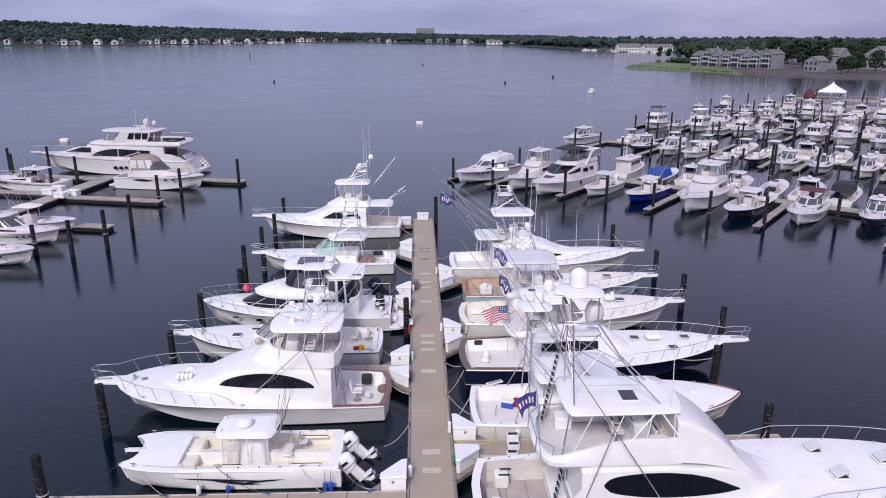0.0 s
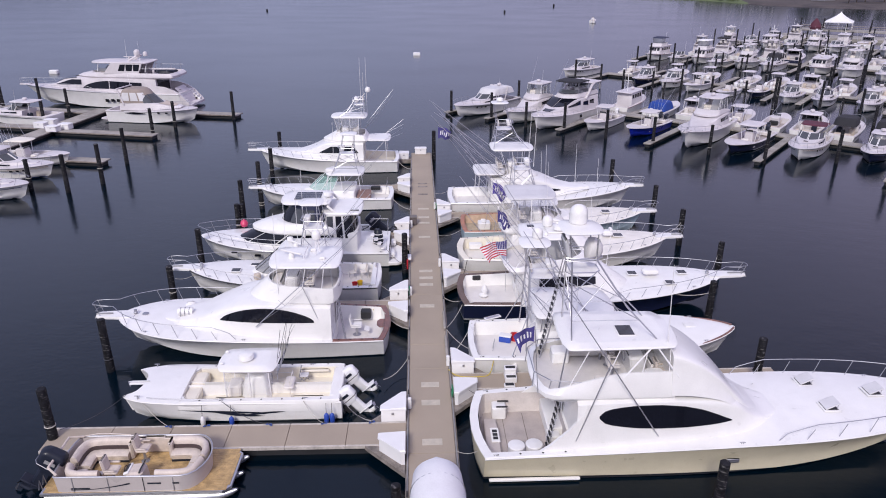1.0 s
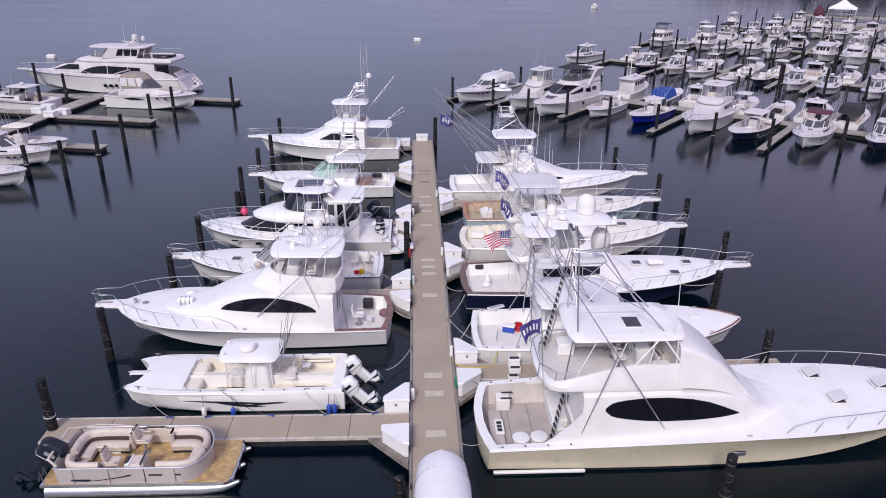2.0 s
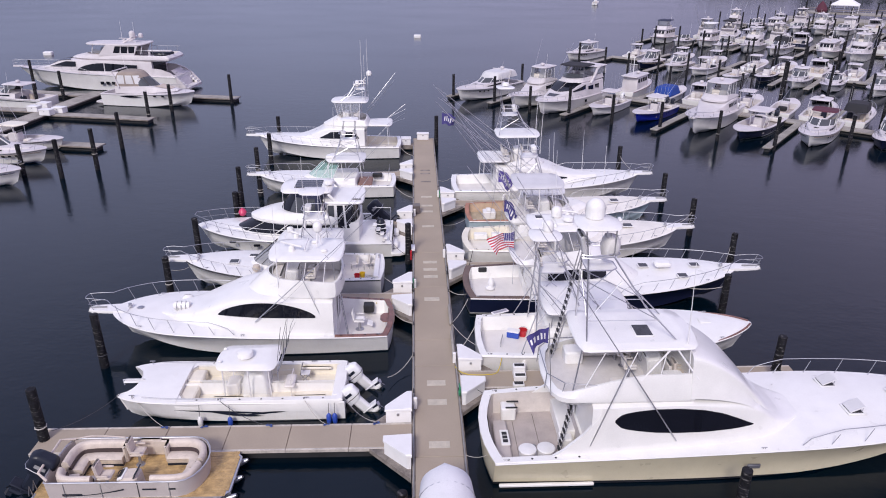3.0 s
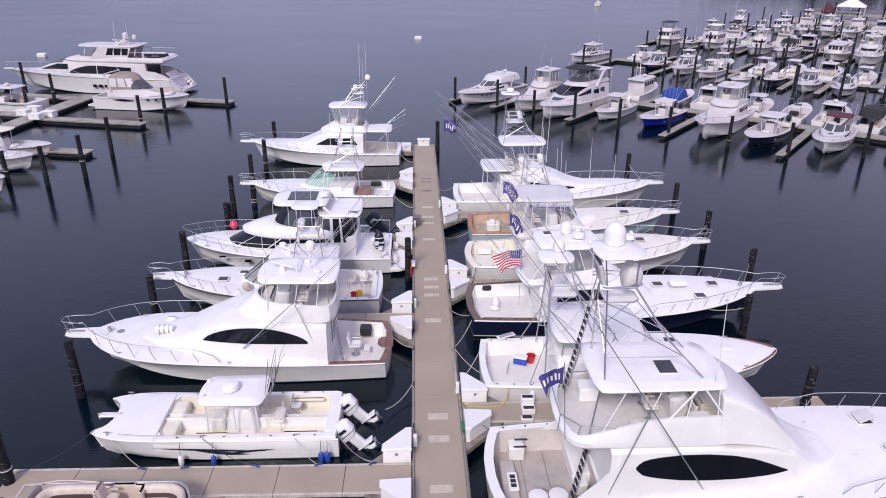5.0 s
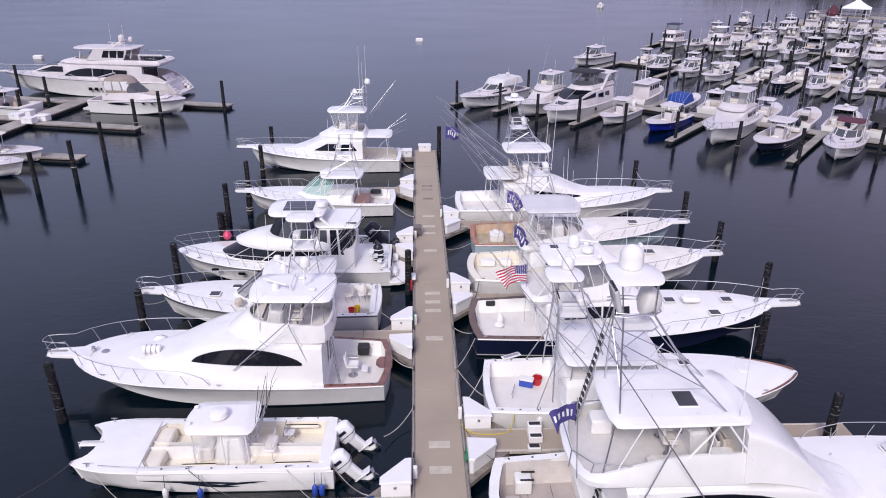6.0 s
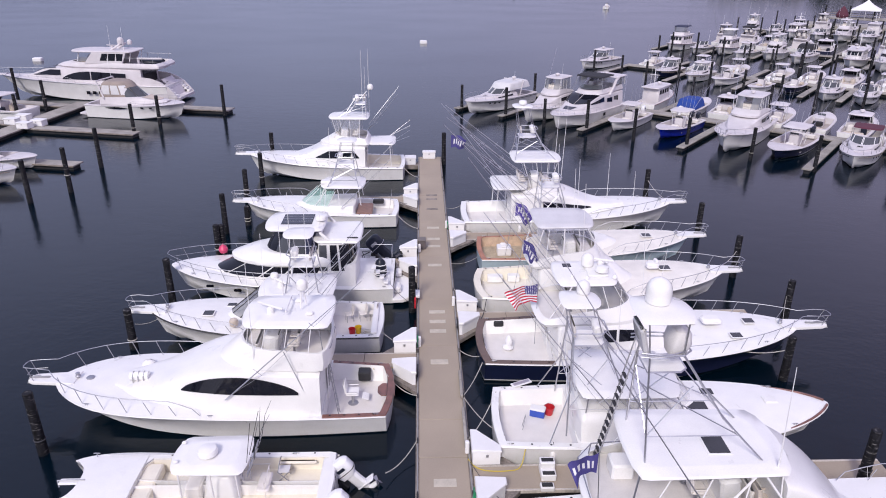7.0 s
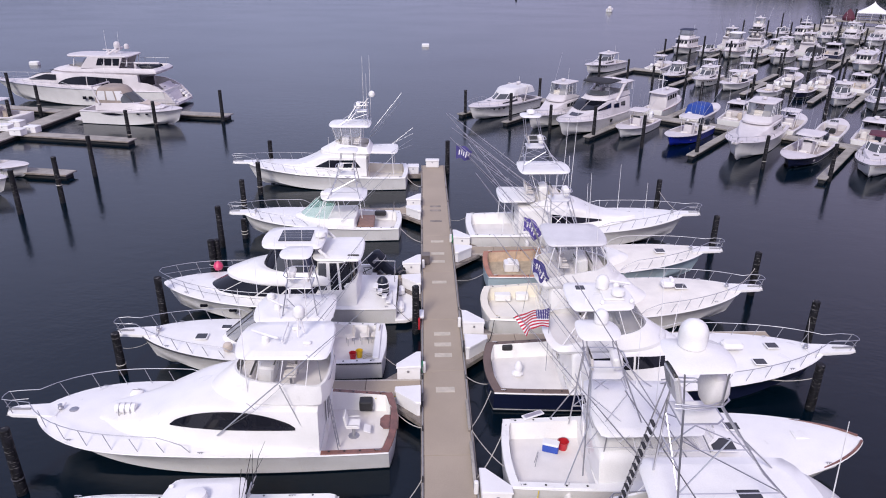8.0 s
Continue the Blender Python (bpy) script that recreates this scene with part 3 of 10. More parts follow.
def pulpit(boat, H, out=1.0, w=0.3, material=None):
    g = Geo()
    pts = [(H.L - 0.9, -w * 1.5), (H.L + out * 0.8, -w), (H.L + out, -w * 0.6), (H.L + out, w * 0.6), (H.L + out * 0.8, w), (H.L - 0.9, w * 1.5)]
    g.prism(pts, H.zb - 0.08, H.zb + 0.07, bev=0.03)
    p = part("bow_pulpit", g, material or GEL, boat)
    g = Geo()
    g.box((H.L + out * 0.6, 0, H.zb + 0.09), (out * 0.7, 0.1, 0.05), 0.015)
    g.tube([(H.L + out * 0.25, 0, H.zb + 0.13), (H.L + out, 0, H.zb + 0.1)], 0.022, 6)
    g.tube([(H.L + out, 0, H.zb + 0.1), (H.L + out + 0.06, 0.14, H.zb - 0.12)], 0.03, 5)
    g.tube([(H.L + out, 0, H.zb + 0.1), (H.L + out + 0.06, -0.14, H.zb - 0.12)], 0.03, 5)
    part("anchor", g, GALV, p, "galvanised anchor on its roller")
    g = Geo()
    g.lathe([(0.1, 0), (0.11, 0.05), (0.07, 0.09), (0.09, 0.18), (0.05, 0.2)], (H.L - 0.9, 0, H.zb + 0.1), 10)
    part("windlass", g, STEEL, boat)


def hatch(boat, x, y, z, l=0.55, w=0.5, dark=True, tilt=0.0, lift=0.0):
    g = Geo()
    g.box((x, y, z + 0.02), (l + 0.1, w + 0.1, 0.05), 0.02, tilt=0 if lift else tilt)
    f = part("deck_hatch", g, GEL, boat)
    g = Geo()
    g.box((x, y, z + 0.048 + lift), (l, w, 0.025 if not lift else 0.05), 0.01, tilt=tilt)
    part("pane" if not lift else "lid", g, ACRYLIC if dark else (DECK if not lift else LIDGREY), f)
    if lift:
        # black slab: the dark of the open hatchway put in as colour
        g = Geo()
        g.box((x, y, z + 0.046), (l * 0.9, w * 0.9, 0.02), 0.008)
        part("opening_shade", g, BLACK, f)
        for d in (-0.4, 0.4):
            g = Geo()
            g.tube([(x + l * 0.35, y + d * w, z + 0.04), (x + l * 0.42, y + d * w, z + 0.05 + lift * 1.8)], 0.012, 5)
            part("strut", g, STEEL, f)


def hardtop(boat, x0, x1, hw, z, material=None, thick=0.12, nose=0.5, crown=0.06, name="hardtop"):
    s = Shell([(z, x0 + 0.05, x1 - 0.05, hw - 0.05, (hw - 0.05) * 0.94, nose, 0.35), (z + thick * 0.5, x0, x1, hw, hw * 0.94, nose, 0.35),
               (z + thick, x0 + 0.05, x1 - 0.05, hw - 0.05, (hw - 0.05) * 0.94, nose, 0.35), (z + thick + crown, x0 + 0.4, x1 - 0.5, hw - 0.4, (hw - 0.4) * 0.94, nose, 0.35)])
    g = Geo()
    s.solid(g, soft=0.0)
    return part(name, g, material or GEL, boat), s


def pipes(boat, name, lines, r=0.025, material=None, n=6, label=""):
    """Each line of points becomes a pipe of its own under the first, which carries the name."""
    first = None
    for pts in lines:
        g = Geo()
        g.tube(pts, r, n)
        ob = part(name, g, material or PIPE_WHITE, boat if first is None else first, label if first is None else "")
        first = first or ob
    return first


def antenna(boat, x, y, z, h, lean=0.15, r=0.02):
    g = Geo()
    g.tube([(x, y, z), (x, y, z + 0.3)], r * 1.6, 6)
    g.tube([(x, y, z + 0.25), (x - lean * h, y, z + h)], r, 5, r2=r * 0.45)
    part("antenna", g, PIPE_WHITE, boat)


def radar(boat, x, y, z, r=0.32, name="radar_dome"):
    g = Geo()
    g.lathe([(r * 0.4, -0.02), (r * 0.5, 0.06), (r, 0.08), (r * 1.02, 0.2), (r * 0.9, 0.28), (r * 0.4, 0.32), (0.02, 0.33)], (x, y, z), 16)
    part(name, g, GEL, boat)


def sat_dome(boat, x, y, z, r=0.3):
    g = Geo()
    prof = [(r * 0.75, 0), (r * 0.95, 0.05), (r, r * 0.5), (r, r * 1.1)]
    prof += [(r * math.cos(a), r * 1.1 + r * math.sin(a)) for a in (0.3, 0.6, 0.9, 1.2, 1.45)]
    g.lathe(prof, (x, y, z), 18)
    part("satellite_dome", g, GEL, boat)


def array_radar(boat, x, y, z, l=1.3, turn=20):
    g = Geo()
    g.lathe([(0.16, 0), (0.15, 0.2), (0.08, 0.26), (0.02, 0.28)], (x, y, z), 10)
    g.box((x, y, z + 0.33), (0.12, l, 0.1), 0.03, turn=turn)
    part("radar_scanner", g, GEL, boat)


def helm_chair(boat, x, y, z, material=None):
    g = Geo()
    g.lathe([(0.2, 0), (0.06, 0.04), (0.05, 0.5), (0.12, 0.52)], (x, y, z), 8)
    c = part("helm_chair", g, STEEL, boat)
    for nm, p, q, tl in (("seat", (x, y, z + 0.6), (0.5, 0.52, 0.14), 0), ("backrest", (x - 0.24, y, z + 0.9), (0.12, 0.52, 0.55), -8), ("armrest", (x, y + 0.28, z + 0.76), (0.4, 0.07, 0.08), 0), ("armrest", (x, y - 0.28, z + 0.76), (0.4, 0.07, 0.08), 0)):
        g = Geo()
        g.box(p, q, 0.05 if nm != "armrest" else 0.02, tilt=tl)
        part(nm, g, material or SEAT, c)


def outrigger(boat, base, tip, spread=3, r=0.028):
    base, tip = Vector(base), Vector(tip)
    g = Geo()
    g.tube([base, base.lerp(tip, 0.5), tip], r, 6, r2=r * 0.4)
    o = part("outrigger", g, ALU, boat)
    way = (tip - base).normalized()
    across = way.cross(Vector((0, 1, 0))).normalized()
    stays = []
    for i in range(spread):
        p = base.lerp(tip, 0.25 + 0.2 * i)
        k = 0.22 - 0.05 * i
        g = Geo()
        g.tube([p - across * k, p + across * k], 0.012, 4)
        part("spreader", g, STEEL, o)
        stays.append(p + across * k)
    if stays:
        g = Geo()
        g.tube([base.lerp(tip, 0.05)] + stays + [base.lerp(tip, 0.97)], 0.006, 4)
        part("stay_wire", g, STEEL, o)


def tower(boat, base, top, z0, z1, buggy=None, ladder=0, material=None, r=0.03, wind=True, box=True):
    """Pipe tuna tower: base and top are (x aft, x forward, half width)."""
    material = material or ALU
    g = Geo()
    a0, a1, aw = base
    b0, b1, bw = top
    t = None
    for x, xx in ((a0, b0), (a1, b1)):
        for s in (1, -1):
            g = Geo()
            g.tube([(x, s * aw, z0), (lerp(x, xx, 0.5), s * lerp(aw, bw, 0.45), lerp(z0, z1, 0.5)), (xx, s * bw, z1 + 0.55)], r, 6)
            leg = part("tower_leg", g, material, boat if t is None else t)
            t = t or leg
    for zz, k in ((z1, 0), (z1 + 0.55, 0.06)):
        g = Geo()
        loop = [(b0 - k, -bw - k), (b1, -bw - k), (b1 + 0.2 + k, -bw * 0.6), (b1 + 0.2 + k, bw * 0.6), (b1, bw + k), (b0 - k, bw + k)]
        g.tube([(x, y, zz) for x, y in loop], r * 0.9, 6, loop=True)
        part("belly_rail", g, material, t)
    g = Geo()
    g.prism([(b0, -bw), (b1, -bw), (b1 + 0.18, -bw * 0.6), (b1 + 0.18, bw * 0.6), (b1, bw), (b0, bw)], z1 - 0.03, z1 + 0.02, bev=0.01)
    part("platform", g, GEL, t)
    for s in (1, -1):
        m = [lerp(a0, b0, 0.3), lerp(a1, b1, 0.3), lerp(aw, bw, 0.3), lerp(z0, z1, 0.3)]
        h = [lerp(a0, b0, 0.85), lerp(a1, b1, 0.85), lerp(aw, bw, 0.85), lerp(z0, z1, 0.85)]
        g = Geo()
        g.tube([(m[0], s * m[2], m[3]), (h[1], s * h[2], h[3])], r * 0.7, 5)
        part("brace", g, material, t)
        g = Geo()
        g.tube([(m[1], s * m[2], m[3]), (h[0], s * h[2], h[3])], r * 0.6, 5)
        part("brace", g, material, t)
        g = Geo()
        g.tube([(m[0], s * m[2], m[3]), (m[1], s * m[2], m[3])], r * 0.6, 5)
        part("brace", g, material, t)
    for x, xx in ((a0, b0), (a1, b1)):
        g = Geo()
        g.tube([(lerp(x, xx, 0.3), -lerp(aw, bw, 0.3), lerp(z0, z1, 0.3)), (lerp(x, xx, 0.85), lerp(aw, bw, 0.85), lerp(z0, z1, 0.85))], r * 0.6, 5)
        part("brace", g, material, t)
    g = Geo()
    g.tube([(lerp(a0, b0, 0.55), -lerp(aw, bw, 0.55), lerp(z0, z1, 0.55)), (lerp(a0, b0, 0.55), lerp(aw, bw, 0.55), lerp(z0, z1, 0.55))], r * 0.7, 5)
    part("brace", g, material, t)
    if box:
        g = Geo()
        g.box((b1 - 0.05, 0, z1 + 0.45), (0.35, bw * 1.2, 0.5), 0.06, tilt=-12)
        part("control_box", g, GEL, t)
        g = Geo()
        g.box((b0 + 0.1, 0, z1 + 0.5), (0.1, bw * 1.6, 0.5), 0.04, tilt=-8)
        part("bolster", g, SEAT, t)
    if buggy:
        x0, x1, hw, z = buggy
        for x, xx in ((b0, x0 + 0.25), (b1, x1 - 0.3)):
            for s in (1, -1):
                g = Geo()
                g.tube([(x, s * bw, z1 + 0.5), (xx, s * hw * 0.8, z + 0.03)], r * 0.8, 6)
                part("post", g, material, t)
        hardtop(t, x0, x1, hw, z, thick=0.07, nose=0.4, crown=0.03, name="sun_top")
    if ladder:
        s = ladder
        p0, p1 = Vector((a0 - 0.15, s * aw * 0.75, z0)), Vector((b0 - 0.1, s * bw * 0.75, z1 + 0.3))
        g = Geo()
        for d in (-0.16, 0.16):
            g.tube([p0 + Vector((0, d, 0)), p1 + Vector((0, d, 0))], r * 0.6, 5)
        lad = part("ladder", g, material, t)
        k = int((p1 - p0).length / 0.28)
        for i in range(1, k):
            p = p0.lerp(p1, i / k)
            g = Geo()
            g.box(p, (0.07, 0.3, 0.035), 0.01)
            part("tread", g, BLACK, lad)
    return t


def fighting_chair(boat, x, y, z):
    g = Geo()
    g.lathe([(0.25, 0), (0.07, 0.05), (0.06, 0.5), (0.14, 0.52)], (x, y, z), 10)
    c = part("fighting_chair", g, STEEL, boat)
    for nm, p, q, tl in (("seat", (x, y, z + 0.58), (0.55, 0.6, 0.1), 0), ("backrest", (x + 0.3, y, z + 0.88), (0.1, 0.58, 0.5), 10), ("footrest", (x - 0.55, y, z + 0.35), (0.3, 0.5, 0.05), -20), ("armrest", (x, y + 0.34, z + 0.72), (0.5, 0.08, 0.06), 0), ("armrest", (x, y - 0.34, z + 0.72), (0.5, 0.08, 0.06), 0)):
        g = Geo()
        g.box(p, q, 0.03, tilt=tl)
        part(nm, g, GEL, c)


def cleats(boat, H, xs):
    for x in xs:
        for s in (1, -1):
            g = Geo()
            y, z = s * (H.b(x) - 0.1), H.z(x) + 0.04
            g.tube([(x - 0.11, y, z + 0.05), (x, y, z + 0.06), (x + 0.11, y, z + 0.05)], 0.015, 5)
            g.tube([(x - 0.04, y, z - 0.02), (x - 0.04, y, z + 0.05)], 0.014, 5)
            g.tube([(x + 0.04, y, z - 0.02), (x + 0.04, y, z + 0.05)], 0.014, 5)
            part("cleat", g, STEEL, boat)


def enclosure(boat, low, zl, high, zh, pieces, material=None, r=0.02, name="enclosure_panel", drop=0.0):
    """Clear panels between a coaming outline and a hardtop outline, with a post at each edge."""
    la, lb = low.at(zl), high.at(zh)

    def pt(l, s, sg, z):
        x = l[1] + 0.04 + (l[2] - l[1] - 0.08) * (0.5 - 0.5 * math.cos(math.pi * s))
        if l is la:
            z -= drop * max(0, 1 - 1.6 * (x - l[1]) / (l[2] - l[1])) ** 1.3
        return (x, sg * max(0, low.wide(l, x) - 0.05), z)

    for s0, s1, sg, kind in pieces:
        n = 6
        ss = [lerp(s0, s1, i / n) for i in range(n + 1)]
        if kind:
            g = Geo()
            g.grid([[pt(la, s, sg, zl) for s in ss], [pt(lb, s, sg, zh) for s in ss]])
            p = part(name, g, material or VINYL, boat)
            p.visible_shadow = False
        g = Geo()
        g.tube([pt(la, s0, sg, zl), pt(lb, s0, sg, zh)], r, 6)
        part("enclosure_post", g, PIPE_WHITE, boat)


def convertible(boat, c):
    """A sport-fishing convertible or express built from a table of its sizes."""
    H = Hull(c["L"], c["B"], c["zb"], c["zs"], **c.get("hull_shape", {}))
    H.build(boat, c.get("hull", H_WHITE))
    xa, xb, zsole = c["cockpit"]
    H.deck(boat, c.get("deck", GEL), xa, xb, c.get("cw", 0.28), c.get("cover", GEL), c.get("sole", SOLE), zsole, c.get("liner", GEL))
    H.rub(boat, c.get("rub", GEL))
    if c.get("pulpit", 1.0):
        pulpit(boat, H, c.get("pulpit", 1.0))
    if c.get("rail"):
        bow_rail(boat, H, c["rail"], c.get("rail_h", 0.62), c.get("rail_n", 7), c.get("pulpit", 1.0), low=c.get("rail_low", False))
    cleats(boat, H, [0.4, c["L"] * 0.5, c["L"] * 0.86])
    if c["L"] > 10.5 and c.get("holders", True):
        for i in range(4):
            x = lerp(0.5, xb - 0.3, i / 3)
            for s in (1, -1):
                g = Geo()
                g.lathe([(0.035, 0), (0.045, 0.015), (0.03, 0.02)], (x, s * (H.b(x) - 0.14), H.z(x) + 0.034), 8)
                part("rod_holder", g, BLACK, boat)
    house = None
    if c.get("house"):
        house = Loft(c["house"]) if len(c["house"][0]) == 6 else Shell(c["house"])
        g = Geo()
        house.solid(g, soft=c.get("house_soft", 0.08), n=34)
        part("deckhouse", g, c.get("house_mat", GEL), boat)
        for x0, x1, lo, hi in c.get("windows", []):
            for s in (1, -1):
                g = Geo()
                house.side(g, x0, x1, lo, hi, s)
                part("side_window", g, c.get("glass", GLASS), boat)
        if c.get("door"):
            x, w = c["door"]
            g = Geo()
            g.box((x - 0.01, w, zsole + 1.05), (0.05, 0.7, 1.7), 0.03)
            d = part("cabin_door", g, GEL, boat)
            g = Geo()
            g.box((x - 0.03, w, zsole + 1.25), (0.04, 0.5, 0.9), 0.02)
            part("pane", g, GLASS_GREY, d)
    if c.get("bridge"):
        b = c["bridge"]
        br = Shell(b["levels"])
        g = Geo()
        fl = br.at(b["floor"])
        base = Shell([br.lv[0], (b["floor"], *fl[1:])])
        base.solid(g, soft=0.0, n=18)
        part("bridge_deck", g, GEL, boat)
        g = Geo()
        k = (fl[0], fl[1] + 0.15, fl[2] - 0.15, fl[3] - 0.12, fl[4] - 0.12, fl[5], fl[6])
        Shell([(b["floor"] + 0.004, *k[1:]), (b["floor"] + 0.02, *k[1:])]).solid(g, soft=0.0, n=18)
        part("bridge_sole", g, b.get("sole", SOLE), boat)
        up = Shell([(b["floor"], *fl[1:])] + [l for l in br.lv if l[0] > b["floor"] + 0.01])
        g = Geo()
        drop = b.get("drop", 0.4)
        up.wall(g, 0.09, n=18, drop=drop)
        part("bridge_coaming", g, GEL, boat)
        ztop = br.lv[-1][0]
        xm = b.get("console", lerp(br.lv[-1][1], br.lv[-1][2], 0.55))
        g = Geo()
        g.box((xm, 0, b["floor"] + 0.5), (0.6, 1.3, 1.0), 0.08, tilt=-8)
        cons = part("helm_console", g, GEL, boat)
        g = Geo()
        g.box((xm - 0.3, 0, b["floor"] + 0.88), (0.05, 0.7, 0.18), 0.02, tilt=-30)
        part("instrument_panel", g, BLACK, cons)
        g = Geo()
        g.tube([(xm - 0.42, 0.2 * math.cos(a * 0.785), b["floor"] + 0.72 + 0.2 * math.sin(a * 0.785)) for a in range(8)], 0.018, 5, loop=True)
        part("steering_wheel", g, STEEL, cons)
        for y in (-0.45, 0.45):
            helm_chair(boat, xm - 0.95, y, b["floor"])
        g = Geo()
        g.box((lerp(xm, br.lv[-1][2], 0.55), 0, b["floor"] + 0.3), (0.7, 2.0, 0.55), 0.06)
        g.box((xm + 0.45, 0, b["floor"] + 0.65), (0.12, 1.9, 0.4), 0.05)
        part("bench_seat", g, SEAT, boat)
        if c.get("hardtop"):
            x0, x1, hw, z = c["hardtop"]
            _, hs = hardtop(boat, x0, x1, hw, z, c.get("top_mat"))
            pieces = []
            for sg in (1, -1):
                for i, s0 in enumerate((0.30, 0.48, 0.64, 0.8)):
                    pieces.append((s0, (0.48, 0.64, 0.8, 1.0)[i], sg, b.get("clear", True) and s0 >= b.get("open", 0)))
            enclosure(boat, br, ztop, hs, z, pieces, b.get("vinyl"), drop=drop)
    elif c.get("hardtop"):
        x0, x1, hw, z = c["hardtop"]
        _, hs = hardtop(boat, x0, x1, hw, z, thick=0.1)
        zb = c["house"][-1][0] if house else H.z(x0)
        lines = []
        for s in (1, -1):
            lines.append([(x0 + 0.3, s * hw * 0.82, H.z(x0) + 0.02 if c.get("post_low") else zb - 0.05), (x0 + 0.45, s * hw * 0.8, z + 0.02)])
            lines.append([(lerp(x0, x1, 0.55), s * hw * 0.88, zb - 0.05), (lerp(x0, x1, 0.6), s * hw * 0.84, z + 0.02)])
            lines.append([(x1 + 0.1, s * hw * 0.8, zb - 0.05), (x1 - 0.35, s * hw * 0.75, z + 0.02)])
        pipes(boat, "hardtop_post", lines, 0.028, c.get("post_mat"))
        if c.get("shield"):
            sh = Shell(c["shield"]["levels"])
            m = c["shield"]["mat"]
            cuts = c["shield"].get("cuts", (0.35, 0.55, 0.72, 0.86, 1.0))
            for sg in (1, -1):
                for s0, s1 in zip(cuts, cuts[1:]):
                    g = Geo()
                    sh.band(g, sh.lv[0][0], sh.lv[-1][0], s0 + 0.005, s1 - 0.005, sg, 0.0)
                    p = part("windshield_pane", g, m, boat)
                    p.visible_shadow = False
            for sg in (1, -1):
                for s0 in cuts:
                    g = Geo()
                    pts = []
                    for z_ in (sh.lv[0][0], sh.lv[-1][0]):
                        l = sh.at(z_)
                        x = l[1] + (l[2] - l[1]) * (0.5 - 0.5 * math.cos(math.pi * s0))
                        pts.append((x, sg * sh.wide(l, x), z_))
                    g.tube(pts, 0.025, 5)
                    part("windshield_mullion", g, c["shield"].get("edge", PIPE_WHITE), boat)
    for h in c.get("hatches", []):
        hatch(boat, *h)
    for t in c.get("towers", []):
        tower(boat, *t[0], **t[1])
    for o in c.get("outriggers", []):
        (bx, by, bz), (tx, ty, tz) = o
        for s in (1, -1):
            outrigger(boat, (bx, s * by, bz), (tx, s * ty, tz), c.get("spreaders", 3))
    for a in c.get("antennas", []):
        antenna(boat, *a)
    return H


def arch(z0, h, p=0.8):
    return (lambda t: z0), (lambda t: z0 + 0.03 + h * max(0, math.sin(math.pi * t)) ** p)


def placed(name, x, y, bow, label, category="boat", yaw=0.0, group="boats in their slips"):
    return thing(name, pose(x, y, 0, 0, 0, (0 if bow > 0 else 180) + yaw), label, category, group)


def life_raft(boat, x, y, z):
    g = Geo()
    g.tube([(x - 0.38, y, z + 0.22), (x + 0.38, y, z + 0.22)], 0.2, 12)
    r = part("life_raft", g, GEL, boat, "white life raft canister in a cradle")
    for d in (-0.22, 0, 0.22):
        g = Geo()
        g.tube([(x + d, y - 0.24, z), (x + d, y - 0.21, z + 0.3), (x + d, y, z + 0.45), (x + d, y + 0.21, z + 0.3), (x + d, y + 0.24, z)], 0.02, 5)
        part("strap", g, STEEL, r)


